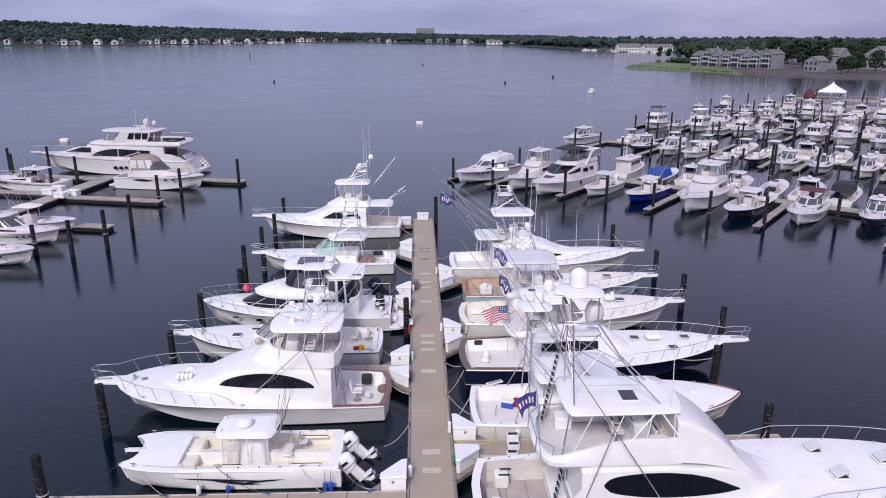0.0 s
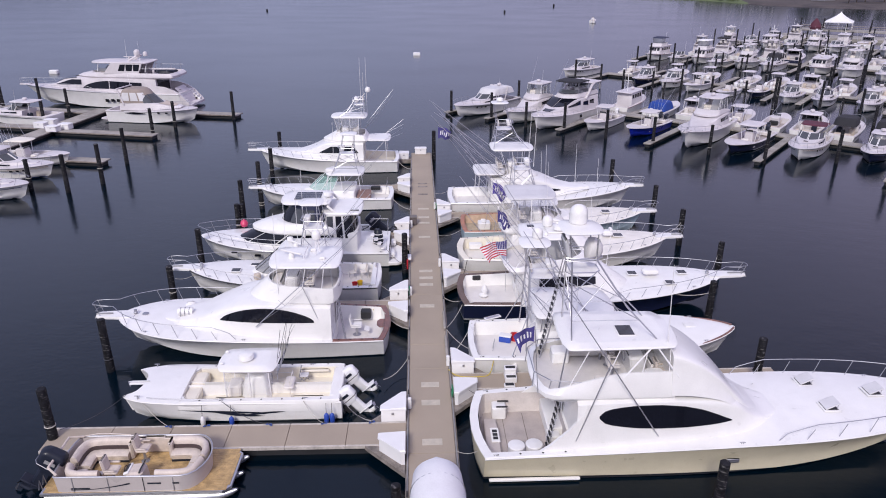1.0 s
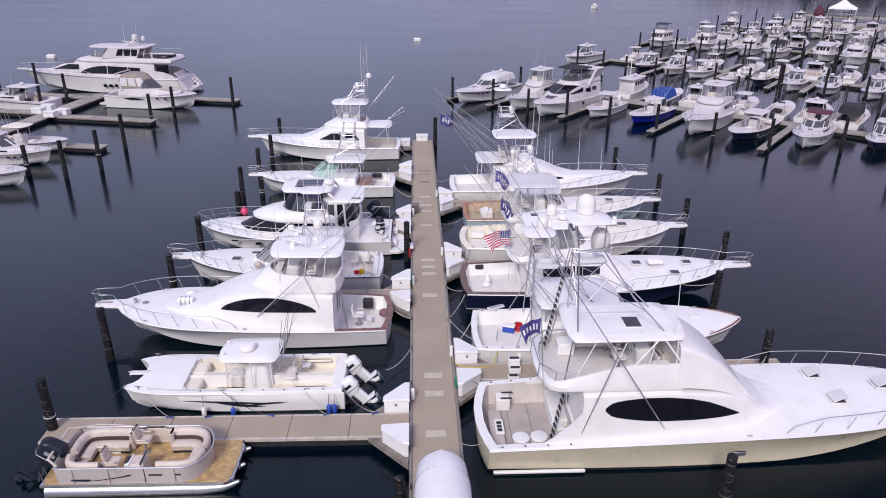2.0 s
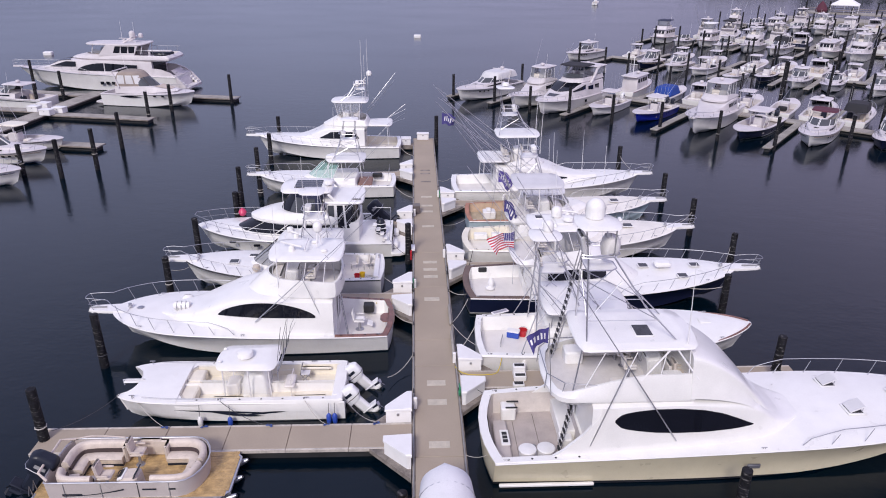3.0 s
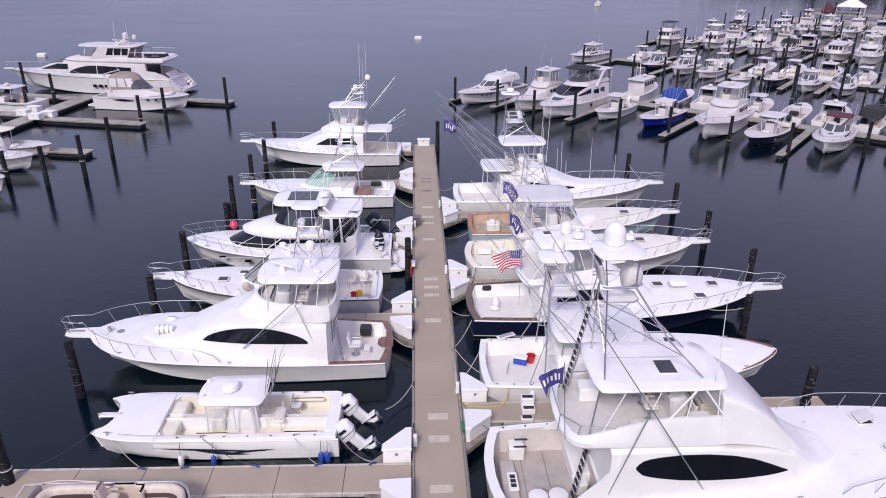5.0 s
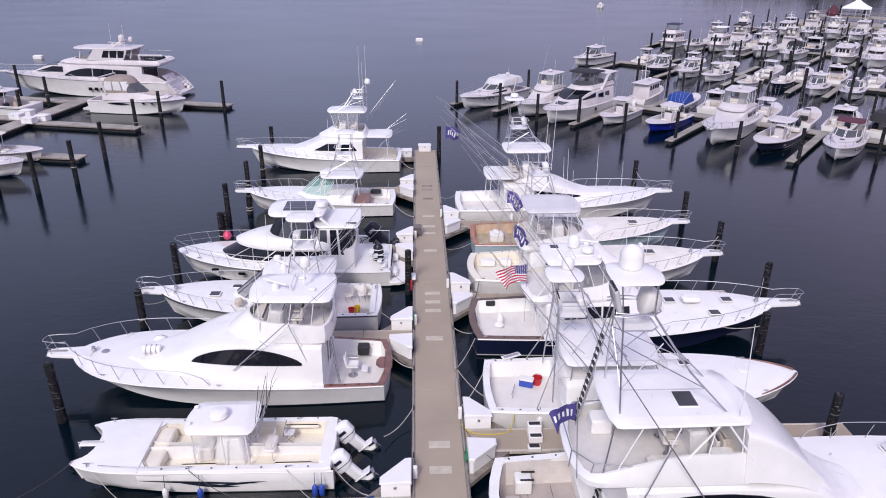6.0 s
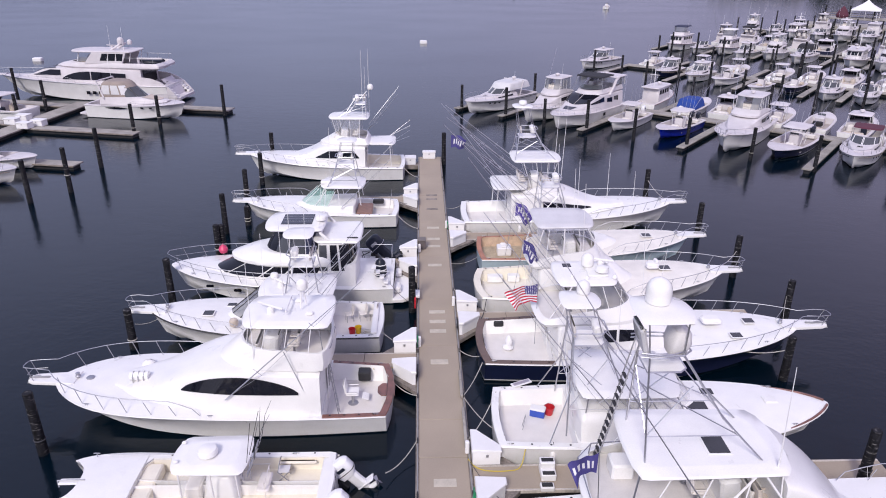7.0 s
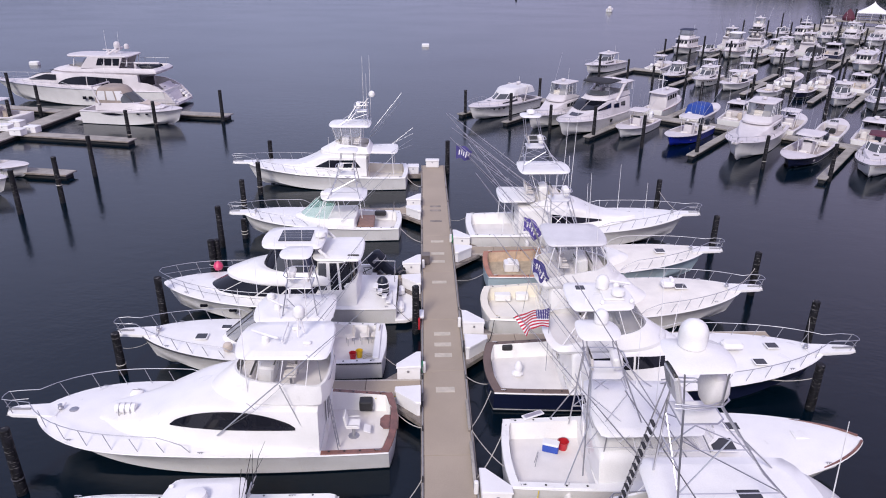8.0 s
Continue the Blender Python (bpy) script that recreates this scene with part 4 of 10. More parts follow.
# ---- boats along the main dock ----
def boat_r1():
    b = placed("sportfishing_yacht", 2.0, 23.75, 1, "large white convertible sportfishing yacht with a cream hull and aluminium tower")

    def span(t, pts):
        """A smooth height along the window through a few (t, z) points."""
        for (a, za), (e, ze) in zip(pts, pts[1:]):
            if t <= e:
                u = (t - a) / (e - a)
                return lerp(za, ze, u)
        return pts[-1][1]

    low = (lambda t: span(t, ((0, 2.92), (0.015, 2.8), (0.05, 2.68), (0.09, 2.62), (0.16, 2.55), (0.28, 2.46), (0.45, 2.41), (0.65, 2.41), (0.85, 2.46), (1, 2.53))))
    high = (lambda t: span(t, ((0, 3.02), (0.015, 3.13), (0.05, 3.24), (0.09, 3.3), (0.16, 3.36), (0.28, 3.42), (0.45, 3.42), (0.62, 3.32), (0.76, 3.13), (0.88, 2.86), (1, 2.55))))
    H = convertible(b, dict(
        L=19.8, B=4.95, zb=2.25, zs=1.36, hull=H_CREAM, hull_shape=dict(stern=0.92, trc=0.42, full=0.5, pw=3.1, sheer=0.9, tuck=0.8), cockpit=(0.35, 3.4, 0.55), cw=0.3,
        cover=GEL, sole=TEAK_GREY, liner=mat("beige_cockpit_liner", (0.56, 0.51, 0.48), 0.6, var=0.08, scale=2), rail=11.6, rail_n=6, pulpit=0.0, rail_h=0.7, house_soft=0.2,
        house=[(3.5, 2.12, 1.4, 1.98, 3.4, 3.6), (5.0, 2.12, 1.5, 1.97, 3.45, 3.62), (7.5, 2.05, 1.6, 1.92, 3.42, 3.62), (9.0, 1.97, 1.7, 1.8, 3.15, 3.55), (9.9, 1.86, 1.76, 1.64, 2.75, 3.22), (10.6, 1.7, 1.82, 1.44, 2.32, 2.62), (11.3, 1.48, 1.88, 1.14, 2.08, 2.24), (12.0, 1.15, 1.92, 0.75, 2.02, 2.1), (12.6, 0.8, 1.95, 0.45, 2.02, 2.06)],
        windows=[(4.34, 9.64, low, high)], door=(3.45, 0.7),
        bridge=dict(levels=[(3.48, 2.2, 7.6, 1.7, 1.7, 0.4, 0.9), (3.72, 1.9, 7.6, 1.9, 1.86, 0.4, 1.0), (3.9, 1.9, 7.6, 1.9, 1.84, 0.4, 1.0), (4.7, 2.05, 7.5, 1.74, 1.66, 0.4, 0.8)],
                    floor=3.72, console=6.1, drop=0.85, open=0.45, vinyl=VINYL_CLEAR, sole=BRIDGE_SOLE),
        hardtop=(2.9, 7.5, 1.55, 5.55),
        hatches=[(5.5, -0.3, 5.72, 0.6, 0.75), (14.15, 1.33, 2.12, 0.6, 0.6, False, -26, 0.16), (14.2, -0.58, 2.18, 0.6, 0.6, False, -26, 0.16), (16.5, 0.27, 2.28, 0.6, 0.6, False, -26, 0.16)],
        towers=[(((3.3, 6.6, 0.95), (3.2, 4.1, 0.45), 5.68, 8.3), dict(r=0.03, box=False, buggy=(2.75, 4.35, 0.8, 9.9)))],
        outriggers=[((6.68, 2.1, 2.1), (1.0, 2.6, 10.8))], spreaders=0,
        antennas=[(6.9, -1.2, 5.7, 3.2, 0.05)]))
    # moulded bridge front running down to the foredeck, raked fins at the after end of the house
    g = Geo()
    Loft([(7.05, 1.9, 3.78, 1.63, 5.1, 5.47), (7.6, 1.88, 3.76, 1.6, 4.95, 5.26), (8.3, 1.85, 3.66, 1.56, 4.56, 4.88), (9.0, 1.76, 3.45, 1.5, 4.0, 4.36), (9.6, 1.66, 3.15, 1.42, 3.42, 3.76), (10.1, 1.54, 2.75, 1.32, 2.9, 3.2), (10.6, 1.36, 2.3, 1.15, 2.42, 2.66), (11.2, 1.0, 2.05, 0.8, 2.14, 2.28)], 4.2).solid(g)
    part("bridge_front", g, GEL, b)
    for s in (1, -1):
        g = Geo()
        fin = [(2.0, 1.42), (2.5, 1.75), (3.2, 2.4), (3.75, 3.1), (3.85, 3.5), (4.4, 3.5), (4.4, 1.42)]
        g.grid([[(x, s * (2.14 - 0.07 * (z - 1.4)), z) for x, z in fin], [(x, s * (2.02 - 0.07 * (z - 1.4)), z) for x, z in fin]], closed=True)
        g.ngon([(x, s * (2.14 - 0.07 * (z - 1.4)), z) for x, z in fin])
        g.ngon([(x, s * (2.02 - 0.07 * (z - 1.4)), z) for x, z in fin[::-1]])
        part("house_fin", g, GEL, b)
    # tower ladder from the bridge deck past the hardtop's after edge
    p0, p1 = Vector((2.5, 1.25, 3.66)), Vector((3.2, 0.58, 8.75))
    g = Geo()
    for d in (-0.17, 0.17):
        g.tube([p0 + Vector((0, d, 0)), p1 + Vector((0, d, 0))], 0.02, 6)
    lad = part("ladder", g, ALU, b)
    for i in range(1, 15):
        g = Geo()
        g.box(p0.lerp(p1, i / 19.0), (0.1, 0.31, 0.04), 0.01)
        part("tread", g, BLACK, lad)
    # tower station: seat pad aft, canvas-covered helm forward, bowed rail
    g = Geo()
    Shell([(8.7, 3.78, 4.3, 0.3, 0.28, 0.2, 0.15), (9.0, 3.74, 4.42, 0.42, 0.38, 0.3, 0.2), (9.25, 3.8, 4.4, 0.42, 0.36, 0.28, 0.2), (9.42, 3.88, 4.3, 0.34, 0.28, 0.2, 0.15), (9.5, 3.98, 4.18, 0.2, 0.18, 0.12, 0.1)]).solid(g, soft=0.12, n=14)
    part("helm_cover", g, mat("pale_helm_canvas", (0.70, 0.68, 0.67), 0.85, var=0.06), b)
    g = Geo()
    g.box((3.05, 0, 9.18), (0.14, 0.85, 0.8), 0.06, tilt=-14)
    sp = part("bolster", g, LIDGREY, b)
    g = Geo()
    g.box((2.96, 0.15, 9.26), (0.04, 0.4, 0.4), 0.015, tilt=-14)
    part("mesh_panel", g, GALV, sp)
    for k, zz in enumerate((8.82, 8.93)):
        g = Geo()
        g.tube([(x, y, zz) for x, y in [(2.95, -0.5), (3.4, -0.6), (3.8, -0.56), (4.15, -0.4), (4.32, -0.14), (4.32, 0.14), (4.15, 0.4), (3.8, 0.56), (3.4, 0.6), (2.95, 0.5)]], 0.02, 6)
        part("tower_rail", g, ALU, b)
    pipes(b, "outrigger_brace", [[(3.5, s * 2.1, 1.95), (4.5, s * 2.22, 5.4)] for s in (1, -1)], 0.022, ALU)
    # helm furniture under the hardtop
    for x, y, mt in ((6.9, -0.9, SEAT_TAN), (6.9, 0.8, SEAT_TAN), (5.0, 0.9, SEAT)):
        helm_chair(b, x, y, 3.64, mt)
    for nm, c_, q_, mt_ in (("bridge_lounge", (4.6, 1.35, 4.05), (2.2, 0.55, 0.6), SEAT), ("bridge_freezer", (3.3, 0.9, 4.0), (0.7, 0.7, 0.55), GEL), ("bridge_bench", (4.9, -1.3, 4.0), (1.3, 0.5, 0.5), SEAT), ("chart_locker", (6.6, 1.3, 4.3), (0.9, 0.5, 1.1), SEAT_TAN), ("side_locker", (6.5, -1.3, 4.15), (0.7, 0.45, 0.8), GEL)):
        part(nm, Geo().box(c_, q_, 0.06), mt_, b)
    g = Geo()
    g.box((7.1, -1.2, 4.25), (0.35, 0.3, 0.2), 0.08)
    part("red_cushion", g, mat("faded_red_cushion", (0.42, 0.06, 0.08), 0.7, var=0.15), b)
    for x0, x1 in ((5.2, 6.2), (7.3, 6.5)):
        pipes(b, "hardtop_brace", [[(x0, s * 1.72, 4.5), (x1, s * 1.45, 5.58)] for s in (1, -1)], 0.035, PIPE_WHITE)
    # narrow seams in the cockpit sole
    for x in (1.1, 2.0, 2.85):
        g = Geo()
        g.box((x, 0.0, 0.557), (0.025, 3.4, 0.008), 0.002)
        part("sole_seam", g, mat("sole_caulk", (0.2, 0.17, 0.15), 0.8), b)
    sat_dome(b, 3.5, 0.35, 9.98, 0.35)
    # bridge ladder from the cockpit, with dark treads
    g = Geo()
    p0, p1 = Vector((2.6, -0.9, 0.56)), Vector((3.1, -0.9, 3.7))
    for d in (-0.2, 0.2):
        g.tube([p0 + Vector((0, d, 0)), p1 + Vector((0, d, 0))], 0.02, 5)
    lad = part("bridge_ladder", g, ALU, b)
    for i in range(1, 11):
        g = Geo()
        g.box(p0.lerp(p1, i / 11), (0.09, 0.4, 0.035), 0.01)
        part("tread", g, BLACK, lad)
    # aft bridge legs and rail
    pipes(b, "bridge_support", [[(2.75, s * 1.6, 3.65), (3.05, s * 1.35, 5.6)] for s in (1, -1)], 0.03, ALU)
    pipes(b, "bridge_rail", [[(3.9, -1.72, 4.3), (2.5, -1.55, 4.35), (1.95, -0.9, 4.35), (1.95, 0.9, 4.35), (2.5, 1.55, 4.35), (3.9, 1.72, 4.3)], [(1.95, -0.9, 4.35), (1.9, -0.9, 3.7)], [(1.95, 0.9, 4.35), (1.9, 0.9, 3.7)], [(2.5, -1.55, 4.35), (2.4, -1.5, 3.7)], [(2.5, 1.55, 4.35), (2.4, 1.5, 3.7)]], 0.02, STEEL)
    # cockpit fittings
    g = Geo()
    g.box((3.15, 0.9, 0.85), (0.7, 2.2, 0.6), 0.05)
    part("mezzanine_bench", g, DECK, b)
    g = Geo()
    g.box((0.95, 1.55, 0.85), (0.6, 0.6, 0.6), 0.05)
    part("bait_freezer", g, GEL, b)
    part("transom_livewell", Geo().box((0.5, -0.2, 0.68), (0.55, 2.4, 0.28), 0.04), mat("beige_livewell", (0.52, 0.465, 0.44), 0.6, var=0.06), b)
    d = part("livewell_lid", Geo().box((0.62, -0.15, 0.835), (0.36, 0.95, 0.05), 0.02), GEL, b)
    for y in (-0.38, -0.15, 0.08):
        part("vent", Geo().box((0.62, y, 0.865), (0.2, 0.18, 0.016), 0.005), BLACK, d)
    part("deck_drain", Geo().lathe([(0.1, 0), (0.11, 0.01), (0.02, 0.014)], (1.75, -0.35, 0.556), 10), GALV, b)
    part("tackle_drawer", Geo().box((3.0, -0.35, 0.8), (0.5, 0.6, 0.5), 0.04), GEL, b)
    for y in (1.3, 1.72):
        part("spare_bucket_rack", Geo().box((0.8 + 0.2 * y, y, 1.2), (0.5, 0.08, 0.06), 0.02), BLACK, b)
    # port light and exhaust on the near side
    g = Geo()
    g.box((9.6, -H.b(9.6) + 0.01, 1.15), (0.5, 0.06, 0.18), 0.05)
    part("hull_vent", g, STEEL, b)
    g = Geo()
    g.box((2.0, -H.b(2.1) * 0.88, 0.14), (3.6, 0.14, 0.12), 0.03)
    part("fender_board", g, GEL, b)
    for i, y in enumerate((-1.5, -1.45)):
        tub = thing("bait_tub", pose(3.35 + 0.72 * i, 24.0 + y, 0.56), "white round plastic tub on the teak cockpit sole", "tub", "bait tubs")
        g = Geo()
        g.lathe([(0.28, 0), (0.31, 0.02), (0.34, 0.55), (0.35, 0.6), (0.32, 0.63), (0.05, 0.66)], n=18)
        part("body", g, BOXW, tub)
    bucket = thing("bucket", pose(3.0, 25.2, 0.56), "white plastic bucket in a yacht cockpit", "bucket")
    g = Geo()
    g.lathe([(0.14, 0), (0.17, 0.36), (0.185, 0.37), (0.165, 0.365), (0.13, 0.03)], n=14)
    part("body", g, BOXW, bucket)


def boat_r2():
    b = placed("express_sportfisher", 2.2, 31.05, 1, "white express sportfisher with a pipe tower and teak bow rail", yaw=-1.5)
    convertible(b, dict(
        L=13.4, B=4.3, zb=1.8, zs=1.15, cockpit=(0.3, 3.0, 0.5), rub=GEL, pulpit=0.0, house_soft=0.2,
        house=[(1.2, 3.0, 9.6, 1.8, 1.5, 4.0, 0.2), (2.0, 3.0, 8.4, 1.7, 1.4, 3.4, 0.2), (2.35, 3.0, 7.6, 1.6, 1.3, 3.0, 0.2)],
        hardtop=(2.9, 7.0, 1.75, 3.15), post_mat=ALU, post_low=True,
        shield=dict(levels=[(2.3, 3.6, 7.7, 1.6, 1.4, 2.2, 0.3), (3.2, 3.4, 7.0, 1.55, 1.35, 2.0, 0.3)], mat=VINYL, cuts=(0.3, 0.5, 0.68, 0.85, 1.0)),
        hatches=[(7.75, -0.8, 2.12, 0.85, 0.7), (7.0, 0.42, 2.42, 0.5, 0.45), (8.6, 0.45, 1.98, 0.5, 0.4), (11.2, 0.3, 1.72, 0.45, 0.4, False)],
        towers=[(((2.6, 5.6, 1.5), (2.7, 3.8, 0.6), 1.3, 4.8), dict(buggy=(2.2, 3.75, 0.75, 6.42), ladder=0))],
        outriggers=[((5.2, 1.85, 1.5), (-0.6, 2.6, 9.0))],
        antennas=[(5.0, 1.2, 3.3, 3.0, 0.05), (5.0, -1.2, 3.3, 3.0, 0.05)]))
    sat_dome(b, 3.15, 0.4, 6.52, 0.26)
    pipes(b, "tower_stay", [[(1.9, s * 1.9, 1.25), (2.7, s * 1.2, 3.3), (2.75, s * 0.62, 5.2)] for s in (1, -1)] + [[(6.7, s * 1.45, 2.4), (5.2, s * 1.1, 3.6), (3.85, s * 0.6, 5.1)] for s in (1, -1)], 0.026, ALU)
    pipes(b, "rocket_launcher", [[(2.85, y, 3.2), (2.6, y, 3.85)] for y in (-1.2, -0.8, -0.4, 0.0, 0.4, 0.8, 1.2)], 0.022, ALU)
    g = Geo()
    g.tube([(13.3 - i * 0.25, -s * (Hull(13.4, 4.3, 1.8, 1.15).b(13.3 - i * 0.25) - 0.03), 1.83 - i * 0.03) for i in range(9) for s in (1,)], 0.05, 6)
    g.tube([(13.3 - i * 0.25, (Hull(13.4, 4.3, 1.8, 1.15).b(13.3 - i * 0.25) - 0.03), 1.83 - i * 0.03) for i in range(9)], 0.05, 6)
    part("toe_rail", g, TEAK, b, "varnished teak toe rail")
    g = Geo()
    g.box((4.6, 0.6, 2.0), (0.7, 0.9, 1.0), 0.08, tilt=-8)
    part("helm_console", g, GEL, b)
    helm_chair(b, 3.7, 0.6, 1.15)
    helm_chair(b, 3.7, -0.6, 1.15)
    # cockpit freezer lids and dive-rod stand
    g = Geo()
    for d in (-0.12, 0.12):
        g.tube([(1.1, d, 0.5), (1.2, d * 0.3, 1.15)], 0.012, 5)
    part("rod_stand", g, STEEL, b)
    cooler = thing("cooler", pose(4.05, 31.85, 0.5, 0, 0, -20), "white and blue picnic cooler on a cockpit sole", "cooler")
    g = Geo()
    g.box((0, 0, 0.16), (0.62, 0.36, 0.32), 0.03)
    part("body", g, BLUE, cooler)
    g = Geo()
    g.box((0, 0, 0.37), (0.64, 0.38, 0.1), 0.03)
    part("lid", g, BOXW, cooler)
    bk = thing("bucket", pose(4.55, 31.95, 0.5), "red plastic bucket beside a cooler", "bucket")
    g = Geo()
    g.lathe([(0.16, 0), (0.22, 0.36), (0.235, 0.37), (0.2, 0.36), (0.15, 0.03)], n=16)
    part("body", g, RED, bk)
    g = Geo()
    g.tube([(0.22 * math.cos(a), 0.03, 0.36 + 0.18 * math.sin(a)) for a in (0, 0.6, 1.2, 1.9, 2.5, 3.14)], 0.01, 5)
    part("handle", g, STEEL, bk)


def boat_r3():
    b = placed("sportfishing_yacht", 2.1, 36.95, 1, "navy-hulled sportfishing yacht with teak covering boards and a long pulpit")
    convertible(b, dict(
        L=15.4, B=4.8, zb=1.85, zs=1.15, hull=H_NAVY, cockpit=(0.35, 3.2, 0.5), cover=mat("grey_brown_teak", (0.15, 0.105, 0.09), 0.6, var=0.15, scale=3), sole=SOLE, rail=8.4, rail_n=7, pulpit=1.35, rub=GEL,
        hull_shape=dict(stern=0.86, trc=0.3),
        house=[(1.3, 3.2, 10.2, 2.0, 1.6, 4.0, 0.2), (2.2, 3.2, 8.9, 1.9, 1.5, 3.2, 0.2), (2.85, 3.2, 8.0, 1.8, 1.45, 2.6, 0.2)], house_soft=0.15,
        windows=[(4.2, 6.0, (lambda t: 2.05), (lambda t: 2.62)), (6.1, 7.5, (lambda t: 2.05), (lambda t: 2.62 - 0.2 * t))], door=(3.2, 0.5),
        bridge=dict(levels=[(2.8, 2.4, 7.9, 1.72, 1.5, 2.4, 0.6), (2.95, 2.3, 7.8, 1.78, 1.5, 2.4, 0.7), (3.55, 2.5, 6.9, 1.66, 1.35, 2.0, 0.6)], floor=2.95, console=5.0, drop=0.5, vinyl=VINYL_GREY, open=0.4),
        hardtop=(3.2, 6.15, 1.35, 4.62),
        hatches=[(3.95, 0.6, 4.78, 0.4, 0.4), (10.2, 0.6, 1.72, 0.5, 0.45), (12.0, -0.9, 1.78, 0.5, 0.42), (13.1, 0.35, 1.85, 0.5, 0.42)],
        outriggers=[((6.0, 1.9, 1.6), (0.3, 2.4, 8.6))],
        antennas=[(7.2, -1.2, 3.3, 4.2, 0.08), (9.0, 1.9, 1.5, 3.6, -0.05)]))
    g = Geo()
    g.box((11.2, 0.3, 1.98), (0.95, 0.65, 0.3), 0.1)
    part("deck_locker", g, GEL, b)
    g = Geo()
    g.box((1.3, 0.2, 0.62), (0.5, 0.5, 0.3), 0.12)
    g.lathe([(0.16, 0), (0.2, 0.2), (0.12, 0.42), (0.02, 0.5)], (1.35, 0.25, 0.75), 12)
    part("covered_chair", g, CANVAS_WHITE, b)
    g = Geo()
    g.box((1.0, 1.9, 1.0), (0.5, 0.35, 0.3), 0.05)
    part("dark_cushion", g, BLACK, b)
    # electronics clustered on the hardtop
    g = Geo()
    g.box((5.2, 0.1, 4.84), (0.9, 1.5, 0.1), 0.04)
    part("equipment_plinth", g, GEL, b)
    sat_dome(b, 4.9, 0.45, 4.88, 0.3)
    radar(b, 5.4, -0.35, 4.9, 0.3)
    array_radar(b, 5.5, 0.35, 4.9, 1.2, 70)
    for x, y in ((4.6, -0.9), (5.9, -0.8), (5.9, 0.8), (4.0, -0.6)):
        g = Geo()
        g.lathe([(0.09, 0), (0.11, 0.06), (0.07, 0.16), (0.02, 0.19)], (x, y, 4.8), 10)
        part("gps_antenna", g, GEL, b)
    pipes(b, "hardtop_brace", [[(2.9, s * 1.5, 3.1), (3.9, s * 1.25, 4.65)] for s in (1, -1)] + [[(5.0, s * 1.6, 3.5), (4.2, s * 1.25, 4.65)] for s in (1, -1)], 0.028, PIPE_WHITE)


def boat_r4():
    b = placed("express_sportfisher", 2.5, 43.3, 1, "white sportfishing boat with cream cockpit and grey bridge hardtop")
    convertible(b, dict(
        L=13.9, B=4.6, zb=1.85, zs=1.1, deck=DECK_CREAM, cockpit=(0.4, 3.0, 0.5), cover=GEL_CREAM, sole=DECK_CREAM, liner=GEL_CREAM, rail=8.0, rail_n=7, pulpit=1.0,
        hull_shape=dict(stern=0.82, trc=0.35),
        house=[(1.2, 3.0, 9.2, 1.85, 1.45, 4.0, 0.2), (2.0, 3.0, 8.0, 1.75, 1.4, 3.2, 0.2), (2.75, 3.0, 7.2, 1.65, 1.35, 2.6, 0.2)], house_soft=0.2,
        windows=[(4.0, 6.6, (lambda t: 1.95), (lambda t: 2.5 - 0.15 * t))], door=(3.0, 0.4),
        bridge=dict(levels=[(2.7, 2.5, 7.2, 1.65, 1.4, 2.2, 0.5), (2.85, 2.4, 7.0, 1.7, 1.4, 2.2, 0.6), (3.55, 2.6, 6.4, 1.6, 1.35, 1.8, 0.5)], floor=2.85, console=4.9, drop=0.4, vinyl=VINYL_CLEAR),
        hardtop=(2.75, 6.05, 1.55, 4.95), top_mat=LIDGREY,
        hatches=[(10.6, 0.35, 1.78, 0.6, 0.5)],
        outriggers=[((4.8, 1.95, 1.5), (-1.0, 2.6, 9.2))],
        antennas=[(5.4, 1.3, 3.4, 4.0, 0.04), (5.4, -1.3, 3.4, 4.0, 0.04)]))
    pipes(b, "hardtop_brace", [[(2.7, s * 1.5, 2.9), (3.2, s * 1.4, 4.98)] for s in (1, -1)] + [[(4.3, s * 1.6, 3.5), (4.3, s * 1.45, 4.98)] for s in (1, -1)] + [[(6.4, s * 1.3, 3.5), (5.5, s * 1.4, 4.98)] for s in (1, -1)], 0.032, PIPE_WHITE)
    pipes(b, "rod_rack", [[(2.6, y, 4.6), (2.3, y, 5.5)] for y in (-1.2, -0.8, -0.4, 0.0, 0.4, 0.8, 1.2)], 0.02, STEEL)
    g = Geo()
    g.grid([[(2.5, -1.8, 1.15), (3.0, -1.8, 1.15)], [(2.2, -1.5, 2.9), (3.0, -1.6, 2.9)]])
    p = part("side_curtain", g, VINYL, b)
    p.visible_shadow = False
    g = Geo()
    g.box((9.9, 0.4, 1.95), (0.7, 0.6, 0.35), 0.1)
    g.box((10.1, 0.4, 2.2), (0.2, 0.5, 0.2), 0.05, tilt=20)
    part("windlass_cover", g, CANVAS_WHITE, b)
    g = Geo()
    g.box((1.0, 1.3, 0.75), (0.9, 0.5, 0.4), 0.04)
    g.box((2.1, 1.35, 0.75), (0.7, 0.45, 0.4), 0.04)
    part("cockpit_locker", g, GEL, b)


